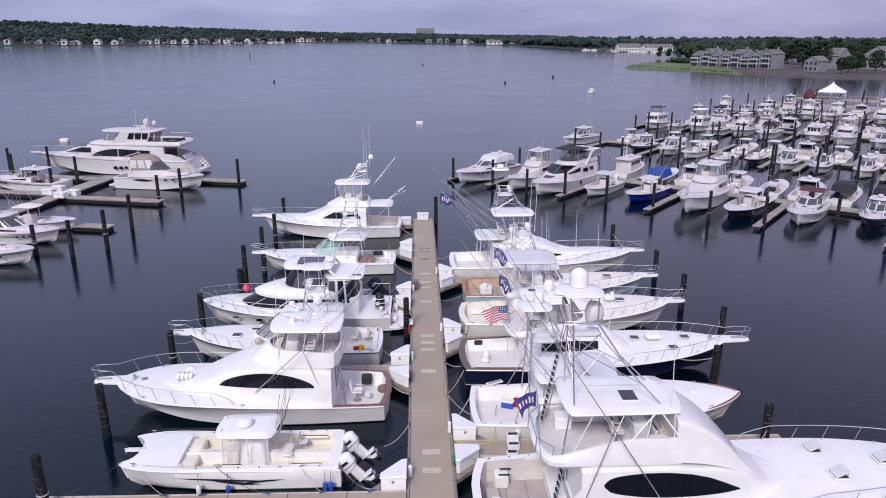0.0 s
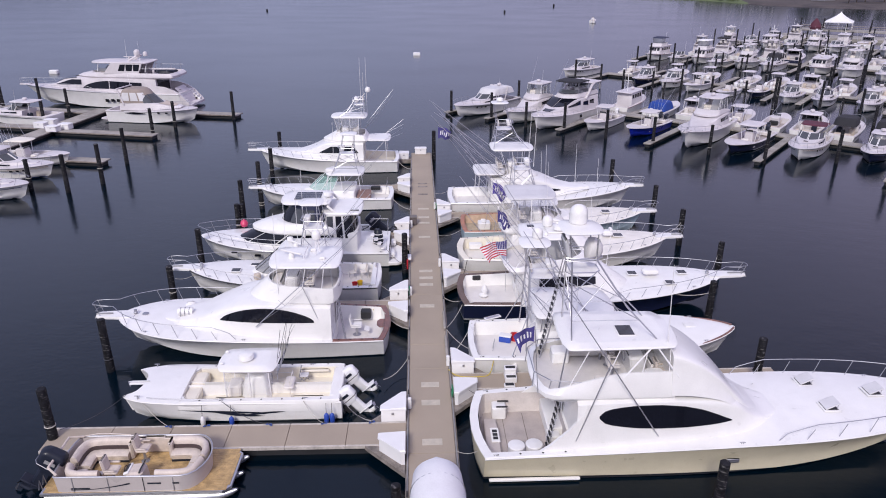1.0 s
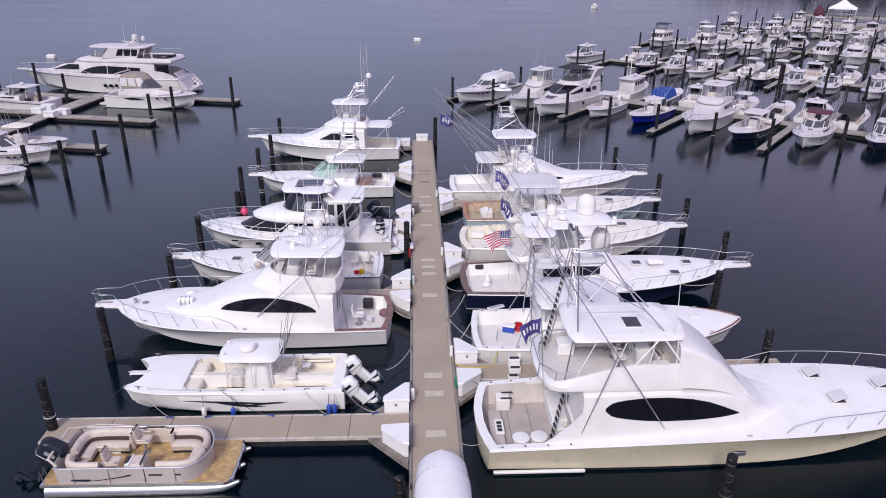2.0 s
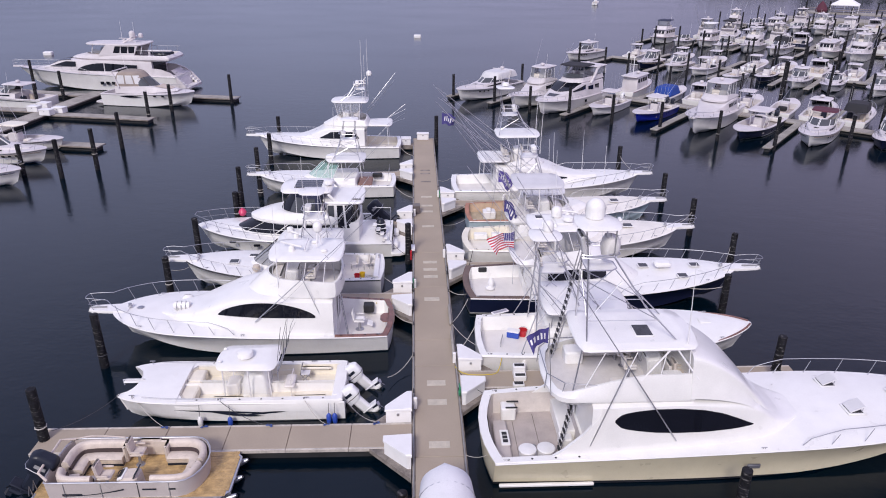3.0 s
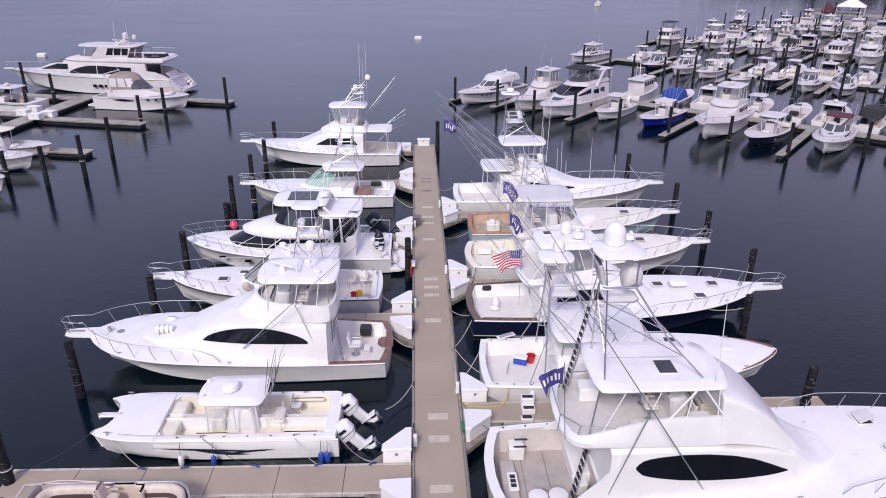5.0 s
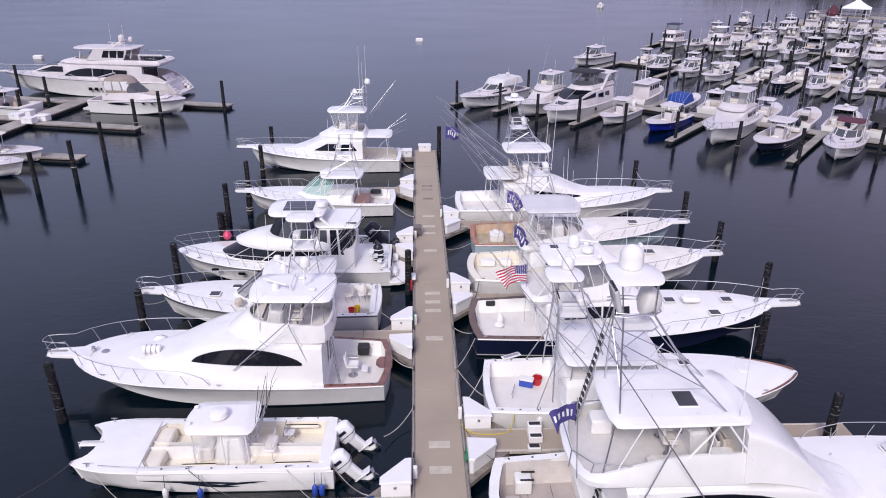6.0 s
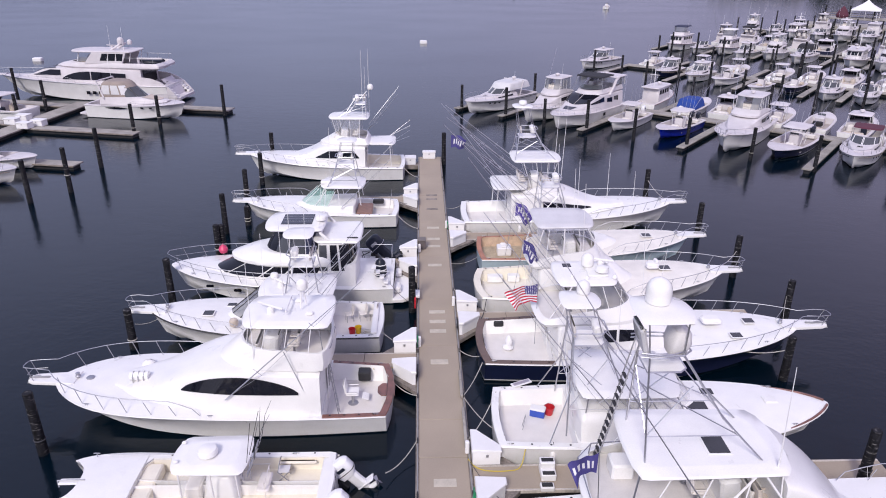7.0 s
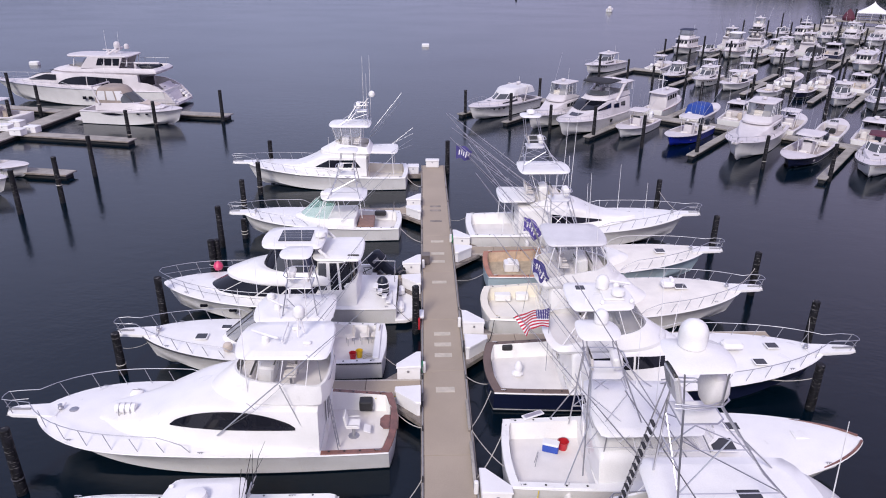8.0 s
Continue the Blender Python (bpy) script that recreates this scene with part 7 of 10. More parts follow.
    g.tube([(0.72, 1.15, 1.36), (1.3, 1.2, 1.44), (1.9, 1.21, 1.42), (2.6, 1.2, 1.36)], 0.025, 6)
    g.tube([(0.75, 1.15, 1.35), (0.3, 0.9, 1.5), (0.35, -0.9, 1.5), (0.75, -1.15, 1.35)], 0.05, 6)
    part("folded_bimini", g, PONTOON_VINYL, b)
    outboard(b, 0.3, -0.2, 0.78, CHARCOAL, 34, 1.4)
    pipes(b, "boarding_ladder", [[(0.05, y, 0.6), (0.0, y, 1.05), (-0.1, y, 0.6)] for y in (-1.05, -0.75)], 0.018, STEEL)


def moored_outboard_boat():
    b = placed("center_console_boat", -3.85, 48.0, -1, "small white open boat with a dark outboard engine")
    H = Hull(7.0, 2.2, 1.1, 0.75, stern=0.94)
    H.build(b, H_WHITE)
    H.deck(b, GEL, 0.3, 4.2, 0.2, GEL, SOLE, 0.35)
    H.rub(b, GEL)
    g = Geo()
    g.box((2.6, 0, 0.95), (0.8, 0.8, 1.1), 0.08)
    part("console", g, GEL, b)
    outboard(b, -0.1, 0.0, 1.0, CHARCOAL, 45, 1.45)


boat_r1(), boat_r2(), boat_r3(), boat_r4(), boat_r5(), boat_r6()
boat_l2(), boat_l3(), boat_l4(), boat_l5(), boat_l6()
catamaran(), pontoon_boat(), moored_outboard_boat()


# ---- main dock, fingers, piles, dock boxes ----
DK = 0.55


def slab(dock, x0, x1, y0, y1, joints, axis, material, edge=0.13, z=DK, rim=None):
    """Deck slabs between joints, timber walers along both edges, a float under it."""
    cuts = list(joints)
    for a, c in zip(cuts, cuts[1:]):
        g = Geo()
        if axis == 'y':
            g.box(((x0 + x1) / 2, (a + c) / 2, z - 0.09), (x1 - x0 - 2 * edge - 0.01, c - a - 0.02, 0.18), 0.012)
        else:
            g.box(((a + c) / 2, (y0 + y1) / 2, z - 0.09), (c - a - 0.02, y1 - y0 - 2 * edge - 0.01, 0.18), 0.012)
        part("deck_slab", g, material, dock)
        for s in (0, 1):
            g = Geo()
            if axis == 'y':
                x = x0 + edge / 2 if s == 0 else x1 - edge / 2
                g.box((x, (a + c) / 2, z - 0.075), (edge, c - a - 0.01, 0.16), 0.015)
            else:
                y = y0 + edge / 2 if s == 0 else y1 - edge / 2
                g.box(((a + c) / 2, y, z - 0.075), (c - a - 0.01, edge, 0.16), 0.015)
            part("waler", g, rim or TIMBER, dock)
    g = Geo()
    g.box(((x0 + x1) / 2, (y0 + y1) / 2, 0.0), (x1 - x0 - 0.4, y1 - y0 - 0.4, 0.7), 0.03)
    part("float_tank", g, FLOAT, dock)


dock = thing("main_dock", pose(0, 0, 0), "long tan concrete floating dock with weathered timber edges", "dock", kind="structure")
slab(dock, -1.07, 1.07, -20.0, 70.9, [-20, -14, -8, -2, 4, 8, 12, 15.5, 19.2, 22.9, 29.25, 31.6, 37.5, 42.4, 48.4, 54.2, 60, 65.5, 70.9], 'y', CONCRETE)
for y in (23.6, 26.4, 27.85, 35.98, 38.86, 39.85, 40.9, 46.9, 49.85, 51.1, 53.1, 56.9, 59.1, 60.0):
    g = Geo()
    g.box((0.02, y, DK + 0.006), (0.84, 0.42 if y < 36 else 0.36, 0.012), 0.004)
    part("service_cover", g, PATCH if y < 55 else TIMBER, dock)
for y in (20.5, 27.2, 30.2, 33.2, 36.9, 43.5, 52.8, 55.5, 61.0, 64.5):
    for s in (-1, 1):
        g = Geo()
        x = s * 1.0
        g.tube([(x, y - 0.16, DK + 0.06), (x, y, DK + 0.09), (x, y + 0.16, DK + 0.06)], 0.025, 6)
        g.tube([(x, y - 0.05, DK - 0.02), (x, y - 0.05, DK + 0.08)], 0.02, 6)
        g.tube([(x, y + 0.05, DK - 0.02), (x, y + 0.05, DK + 0.08)], 0.02, 6)
        part("cleat", g, BLACK, dock)


def finger(y, x0, x1, w):
    f = thing("finger_dock", Matrix.Translation((x0, y, 0)) @ Matrix.Rotation(radians(-0.4 if y < 25 else 0), 4, 'Z') @ Matrix.Translation((-x0, -y, 0)), "tan concrete finger pier with timber edges between two boats", "dock", "finger piers", "structure")
    a, c = min(x0, x1), max(x0, x1)
    n = max(2, round((c - a) / 2.6))
    slab(f, a, c, y - w / 2, y + w / 2, [a + (c - a) * i / n for i in range(n + 1)], 'x', CONCRETE, 0.1, rim=EDGE)
    s = 1 if x1 > 0 else -1
    for k in (1, -1):
        g = Geo()
        y0 = y + k * w / 2
        pts = [(s * 1.08, y0), (s * 2.75, y0), (s * 1.08, y0 + k * 1.75)]
        g.prism(pts, DK - 0.22, DK - 0.02, bev=0.01)
        part("corner_bracket", g, TIMBER, f)


def corner_box(s, k, y, hose=False, lines=False):
    """A white corner box: s side of the dock, k away from the finger's edge at y."""
    b = thing("dock_box", pose(s * 1.1, y, DK - 0.02, 0, 0, 0), "white fibreglass corner dock box with a sloping lid", "dock box", "dock boxes")
    sx, sy = s, k
    base = [(0.0, 0.03), (1.05, 0.03), (1.05, 0.3), (0.14, 1.2), (0.0, 1.2)]
    g = Geo()
    g.prism([(x * sx, yy * sy) for x, yy in base], 0, 0.6, bev=0.01)
    part("body", g, BOXW, b)
    g = Geo()
    lid = [(-0.04, -0.02), (1.1, -0.02), (1.1, 0.33), (0.18, 1.27), (-0.04, 1.27)]
    g.prism([(x * sx, yy * sy) for x, yy in lid], 0.6, 0.7, bev=0.04, lean=-0.06 * sx)
    part("lid", g, BOXW, b)
    g = Geo()
    g.box((0.55 * sx, 0.0 * sy, 0.42), (0.1, 0.03, 0.12), 0.01)
    part("latch", g, STEEL, b)
    if hose:
        h = thing("garden_hose", pose(s * 1.06, y + k * 0.55, DK + 0.1), "coiled green garden hose hung beside a dock box", "hose", "hoses")
        g = Geo()
        g.tube([((0.02 + 0.012 * (a % 5)) * -s, 0.28 * math.cos(a * 0.6), 0.22 + 0.28 * math.sin(a * 0.6)) for a in range(42)], 0.02, 5)
        part("coil", g, GREEN if hose == 1 else ROPE_DARK, h)


LF = ((24.25, 1.6), (36.1, 1.5), (47.4, 1.5), (59.1, 1.3))
RF = ((28.1, 1.4), (40.3, 1.2), (51.6, 1.3))
for y, w in LF:
    finger(y, -1.08, -16.0 if y < 30 else -13.5, w)
for y, w in RF:
    finger(y, 1.08, 16.8, w)
for i, (y, w) in enumerate(LF):
    corner_box(-1, 1, y + w / 2, hose=(i == 1) and 1)
    corner_box(-1, -1, y - w / 2, hose=(i == 1) and 2)
for i, (y, w) in enumerate(RF):
    corner_box(1, 1, y + w / 2, hose=(i == 2) and 1)
    corner_box(1, -1, y - w / 2, hose=1 if i == 0 else (2 if i == 1 else False))


def plain_box(x, y, turn, sx=1.2, sy=0.6, z=DK):
    b = thing("dock_box", pose(x, y, z, 0, 0, turn), "white fibreglass dock box with an overhanging lid", "dock box", "dock boxes")
    g = Geo()
    g.box((0, 0, 0.28), (sx, sy, 0.56), 0.03)
    part("body", g, BOXW, b)
    g = Geo()
    g.box((0, 0, 0.61), (sx + 0.08, sy + 0.08, 0.12), 0.04)
    part("lid", g, BOXW, b)
    g = Geo()
    g.box((0, -sy / 2 - 0.01, 0.45), (0.14, 0.03, 0.1), 0.01)
    part("latch", g, STEEL, b)


plain_box(-0.05, 70.5, 0, 1.15)
plain_box(-1.75, 68.9, 0, 0.95, 0.9, 0.5)
f = thing("box_platform", pose(-1.7, 68.9, 0), "small timber ledge holding a dock box", "dock")
part("ledge", Geo().box((0, 0, 0.3), (1.3, 1.1, 0.38), 0.02), TIMBER, f)

PILE_MESH = {}


def pile(x, y, h, r=0.19, lean=(0, 0), cap=False):
    key = (round(h, 1), r)
    p = thing("mooring_pile", pose(x, y, -0.6, lean[0], lean[1], random.uniform(0, 360)), "dark tarred timber mooring pile streaked with pale scuffs", "pile", "mooring piles")
    if key not in PILE_MESH:
        g = Geo()
        prof = []
        n = 9
        for i in range(n + 1):
            z = (h + 0.6) * i / n
            prof.append((r * (1.04 - 0.1 * i / n + 0.025 * math.sin(7 * i)), z))
        prof.append((r * 0.8, h + 0.63))
        g.lathe(prof, n=12)
        PILE_MESH[key] = g.mesh("shaft", PILE)
    part("shaft", PILE_MESH[key], None, p)
    for z in (h * 0.25 + 0.6, h * 0.4 + 0.6):
        if random.random() < 0.5:
            g = Geo()
            g.tube([(r * 1.06 * math.cos(a * 0.785), r * 1.06 * math.sin(a * 0.785), z) for a in range(8)], 0.03, 5, loop=True)
            part("rope_turn", g, ROPE_DARK if random.random() < 0.6 else ROPE, p)


for x, y, h in ((-15.8, 24.45, 2.95), (-15.9, 30.5, 2.88), (-15.25, 38.4, 2.2), (-14.9, 43.3, 2.7), (-13.6, 48.6, 2.6), (-13.35, 48.9, 2.5), (-14.5, 53.7, 2.9), (-14.5, 60.3, 2.6), (-13.3, 55.2, 1.4), (-14.5, 71.0, 2.8), (-14.2, 64.6, 2.7),
                (18.95, 40.6, 2.4), (18.4, 46.1, 2.7), (18.65, 52.8, 2.4), (17.05, 60.0, 2.6), (16.2, 35.0, 2.3), (15.45, 27.55, 2.9), (10.5, 19.8, 2.3), (1.3, 70.3, 3.0), (-1.33, 42.0, 2.7), (-0.3 - 1.1, 20.3, 1.2)):
    pile(x, y, h, 0.2)

# red hose post beside the dock
rp = thing("dock_ladder", pose(-1.16, 42.2, 0.2), "red and white safety ladder fixed to the dock edge", "ladder")
g = Geo()
g.box((0, 0, 0.45), (0.1, 1.1, 0.6), 0.02)
part("red_panel", g, RED, rp)
g = Geo()
g.box((0.12, 0.15, 0.72), (0.26, 0.8, 0.12), 0.02)
part("white_cover", g, BOXW, rp)
bx = thing("storage_bin", pose(-0.78, 49.6, DK), "grey-brown plastic storage bin standing on the dock", "bin")
part("body", Geo().box((0, 0, 0.3), (0.5, 0.6, 0.6), 0.04), mat("brown_bin", (0.12, 0.10, 0.10), 0.6), bx)
part("lid", Geo().box((0, 0, 0.62), (0.54, 0.64, 0.07), 0.02), mat("brown_bin_lid", (0.16, 0.14, 0.13), 0.6), bx)
for y0, y1 in ((29.9, 32.2), (33.0, 35.0)):
    t = thing("kerb_rail", pose(0.92, (y0 + y1) / 2, DK), "pale weathered timber kerb rail along the dock edge", "rail", "kerb rails")
    part("rail", Geo().box((0, 0, 0.14), (0.12, y1 - y0, 0.12), 0.02), OLD_DOCK, t)
    for d in (-0.9, 0, 0.9):
        part("block", Geo().box((0, d, 0.05), (0.12, 0.2, 0.1), 0.015), TIMBER, t)

# steps on the right finger
st = thing("boarding_steps", pose(3.85, 28.1, DK), "white fibreglass boarding steps with dark treads", "steps")
part("body", Geo().box((0, 0.1, 0.15), (0.55, 0.75, 0.3), 0.03), BOXW, st)
part("upper_step", Geo().box((0, 0.28, 0.42), (0.55, 0.38, 0.26), 0.03), BOXW, st)
for y, z in ((-0.15, 0.305), (0.28, 0.555)):
    part("tread", Geo().box((0, y, z), (0.45, 0.2, 0.015), 0.005), BLACK, st)
mt = thing("boarding_steps", pose(3.72, 27.45, DK), "low white boarding step with dark top", "steps")
part("body", Geo().box((0, 0, 0.1), (0.5, 0.32, 0.2), 0.03), BOXW, mt)
part("tread", Geo().box((0, 0, 0.208), (0.4, 0.22, 0.015), 0.005), BLACK, mt)

# barrel-vaulted white canopy over the dock walkway
cn = thing("walkway_canopy", pose(0.1, 0, 0), "white barrel-vaulted fabric canopy over the dock walkway", "canopy")
g = Geo()
rows = []
for i in range(19):
    t = i / 18
    y = lerp(-8.0, 20.55, t ** 0.6)
    k = 1.0 if y < 18.9 else math.sqrt(max(0.0, 1 - ((y - 18.9) / 1.66) ** 2))
    w, h = 0.96 * max(0.06, k), 0.95 * max(0.05, k) ** 0.8
    rows.append([(w * math.cos(a), y, 2.1 + h * math.sin(a)) for a in [math.pi * j / 14 for j in range(15)]])
g.grid(rows)
part("fabric_cover", g, CANVAS_WHITE, cn)
for y in (-7.0, -3.0, 1.0, 5.0, 9.0, 12.0, 14.4, 16.8, 18.8):
    g = Geo()
    g.tube([(0.95 * math.cos(math.pi * j / 12), y, 2.06 + 0.95 * math.sin(math.pi * j / 12)) for j in range(13)], 0.03, 6)
    part("hoop", g, ALU, cn)
    for s in (1, -1):
        g = Geo()
        g.tube([(s * 0.95, y, DK), (s * 0.95, y, 2.1)], 0.03, 6)
        part("post", g, ALU, cn)


def dock_line(pts, sag=0.25, r=0.02, dark=False):
    t = thing("dock_line", pose(*pts[0]), ("dark" if dark else "pale") + " mooring rope from boat to dock", "rope", "dock lines")
    o = Vector(pts[0])
    a, c = Vector(pts[0]), Vector(pts[1])
    g = Geo()
    g.tube([a.lerp(c, i / 8) - o - Vector((0, 0, sag * 4 * (i / 8) * (1 - i / 8))) for i in range(9)], r, 5)
    part("rope", g, ROPE_DARK if dark else ROPE, t)


for a, c in (((1.02, 33.2, 0.62), (2.3, 36.0, 1.2)), ((1.02, 36.9, 0.62), (2.3, 35.6, 1.2)), ((1.02, 30.2, 0.62), (2.35, 32.6, 1.2)), ((1.02, 33.0, 0.62), (2.4, 29.7, 1.2)), ((1.02, 43.5, 0.62), (2.5, 41.2, 1.15)),
             ((-1.02, 30.2, 0.62), (-2.2, 28.6, 0.4)), ((-1.02, 33.2, 0.62), (-2.4, 34.0, 1.25)), ((-1.02, 52.8, 0.62), (-2.7, 55.0, 1.05)), ((-1.02, 64.5, 0.62), (-2.4, 66.0, 1.2)), ((1.02, 52.8, 0.62), (2.3, 53.0, 1.2)),
             ((-2.6, 25.1, 0.6), (-3.9, 26.2, 0.9)), ((16.3, 35.1, 1.6), (13.5, 35.3, 1.6)), ((18.4, 46.1, 1.8), (16.2, 43.6, 1.9)), ((17.05, 60, 1.8), (17.0, 54.6, 1.9))):
    dock_line((a, c))


# ---- small things on docks and decks ----
def cord(name, pts, material, label, category, r=0.02, group=""):
    t = thing(name, pose(*pts[0]), label, category, group)
    o = Vector(pts[0])
    way = [Vector(p) for p in pts]
    path = []
    for i in range(len(way) - 1):
        p0, p1, p2, p3 = way[max(0, i - 1)], way[i], way[i + 1], way[min(len(way) - 1, i + 2)]
        for j in range(5):
            u = j / 5
            path.append(0.5 * (2 * p1 + (p2 - p0) * u + (2 * p0 - 5 * p1 + 4 * p2 - p3) * u * u + (3 * p1 - p0 - 3 * p2 + p3) * u ** 3) - o)
    path.append(way[-1] - o)
    g = Geo()
    g.tube(path, r, 6)
    part("cord", g, material, t)


POWER_YELLOW = mat("yellow_power_cord", (0.55, 0.42, 0.05), 0.5, var=0.1)
BLUE_ROPE = mat("blue_polypropylene_rope", (0.03, 0.10, 0.42), 0.7, var=0.2)
cord("shore_cable", [(0.95, 29.1, 0.58), (1.15, 28.7, 0.58), (1.6, 28.45, 0.57), (2.4, 28.42, 0.57), (2.9, 28.6, 0.6), (3.15, 29.1, 1.15)], POWER_YELLOW, "yellow shore power cord lying across a finger pier", "cable", 0.022, "shore power cables")
cord("shore_cable", [(-1.0, 35.2, 0.58), (-1.3, 35.45, 0.57), (-2.2, 35.5, 0.57), (-2.9, 35.1, 0.7), (-3.0, 34.7, 1.05)], POWER_YELLOW, "yellow shore power cord hanging from a yacht transom", "cable", 0.02, "shore power cables")
cord("shore_cable", [(1.0, 40.0, 0.58), (1.5, 40.2, 0.57), (2.3, 40.0, 0.57), (2.7, 41.2, 1.15)], BLACK, "black shore power cord lying on a finger pier", "cable", 0.02, "shore power cables")
for x in (-11.2, -9.6, -6.95, -4.6, -2.55):
    t = thing("rope_bundle", pose(x, 24.98, 0.56, 0, 0, random.uniform(-40, 40)), "blue mooring rope wrapped round a finger cleat", "rope", "blue rope bundles")
    g = Geo()
    g.tube([(0.13 * math.sin(a * 0.8), 0.05 * math.sin(a * 1.6 + 0.4), 0.03 + 0.004 * (a % 9)) for a in range(30)], 0.016, 5)
    part("rope", g, BLUE_ROPE, t)
    g = Geo()
    g.tube([(-0.16, 0, 0.05), (0, 0, 0.07), (0.16, 0, 0.05)], 0.018, 5)
    part("cleat", g, BLACK, t)
for a, c in (((-12.9, 26.3, 1.3), (-11.2, 24.98, 0.6)), ((-9.15, 25.95, 1.15), (-6.95, 24.98, 0.6)), ((-5.6, 25.95, 1.1), (-4.6, 24.98, 0.6)), ((-3.95, 26.1, 1.0), (-2.55, 24.98, 0.6)), ((-13.4, 26.4, 1.3), (-15.4, 24.4, 1.0)),
             ((-15.0, 38.4, 1.4), (-13.6, 39.0, 1.7)), ((18.8, 40.6, 1.5), (17.0, 37.4, 1.8)), ((15.5, 27.6, 1.4), (13.8, 24.9, 2.2)), ((-1.02, 37.1, 0.62), (-2.8, 38.0, 1.05)), ((1.02, 28.9, 0.6), (2.2, 25.6, 1.4)), ((1.02, 22.9, 0.6), (2.1, 22.2, 1.4)), ((-1.02, 41.5, 0.62), (-2.5, 42.9, 1.2)), ((-1.02, 47.0, 0.62), (-2.6, 46.2, 1.2)), ((1.02, 47.0, 0.62), (2.8, 47.2, 1.05)), ((1.02, 49.6, 0.62), (2.9, 49.9, 1.05)), ((1.02, 57.0, 0.62), (2.3, 56.3, 1.2)), ((-1.02, 58.4, 0.62), (-2.7, 57.4, 1.05))):
    dock_line((a, c), 0.22, 0.012, random.random() < 0.6)
bp = thing("boarding_plank", pose(3.5, 33.15, 1.2, 0, 0, 25), "white and grey folding boarding plank leaning on a gunwale", "plank")
part("board", Geo().box((0, 0, 0.05), (0.95, 0.3, 0.06), 0.02), BOXW, bp)
part("tread_strip", Geo().box((0, 0, 0.086), (0.8, 0.18, 0.012), 0.004), ALU, bp)
# fenders between boats and fingers
for x, y, mt, word in ((4.2, 29.05, BOXW, "white"), (8.5, 28.95, BOXW, "white"), (-6.2, 34.95, BOXW, "white"), (-9.8, 35.05, BLUE, "blue"), (5.5, 41.15, BOXW, "white"), (-5.2, 47.0, BOXW, "white"), (-8.6, 46.9, BLUE, "blue"), (6.0, 52.45, BOXW, "white")):
    f = thing("fender", pose(x, y, 0.25), word + " cylindrical fender hanging beside a finger pier", "fender", "fenders")
    g = Geo()
    g.lathe([(0.03, 0), (0.12, 0.04), (0.13, 0.14), (0.13, 0.55), (0.07, 0.66), (0.02, 0.72)], n=10)
    part("body", g, mt, f)
    g = Geo()
    g.tube([(0, 0, 0.7), (0, 0.05 if y > 40 else 0.1, 1.05)], 0.012, 5)
    part("lanyard", g, ROPE_DARK, f)
# service pipe along the dock edge, power pedestals beside the dock boxes
for s in (1, -1):
    t = thing("service_pipe", pose(s * 1.0, 0, 0), "thin grey water pipe clipped along the dock edge", "pipe", "service pipes")
    g = Geo()
    g.tube([(0, 20.0, DK + 0.03), (0, 45.0, DK + 0.03), (0, 68.0, DK + 0.03)], 0.022, 6)
    part("pipe", g, GALV, t)
for s, y in ((-1, 26.0), (-1, 37.4), (-1, 48.9), (1, 29.5), (1, 41.6), (1, 53.0)):
    t = thing("power_pedestal", pose(s * 0.93, y, DK), "short white shore power pedestal on the dock edge", "pedestal", "power pedestals")
    part("post", Geo().box((0, 0, 0.28), (0.16, 0.18, 0.56), 0.03), BOXW, t)
    part("outlet_cover", Geo().box((-s * 0.085, 0, 0.36), (0.03, 0.13, 0.18), 0.01), GALV, t)


# ---- neighbouring piers and their boats ----
NEW_SOLE = SOLE
# far boats are dimmed through a darker copy of the gelcoat colour; tan cockpits
GEL = mat("dimmed_gelcoat", (0.62, 0.585, 0.60), 0.5, var=0.08, scale=0.7)
SOLE = mat("tan_far_cockpit_sole", (0.41, 0.36, 0.345), 0.7, var=0.12, scale=0.9)
E1, E2 = Vector((0.764, -0.646)), Vector((0.646, 0.764))


def on_pier(s, d):
    return 3.3 + E1.x * s + E2.x * d, 92.2 + E1.y * s + E2.y * d


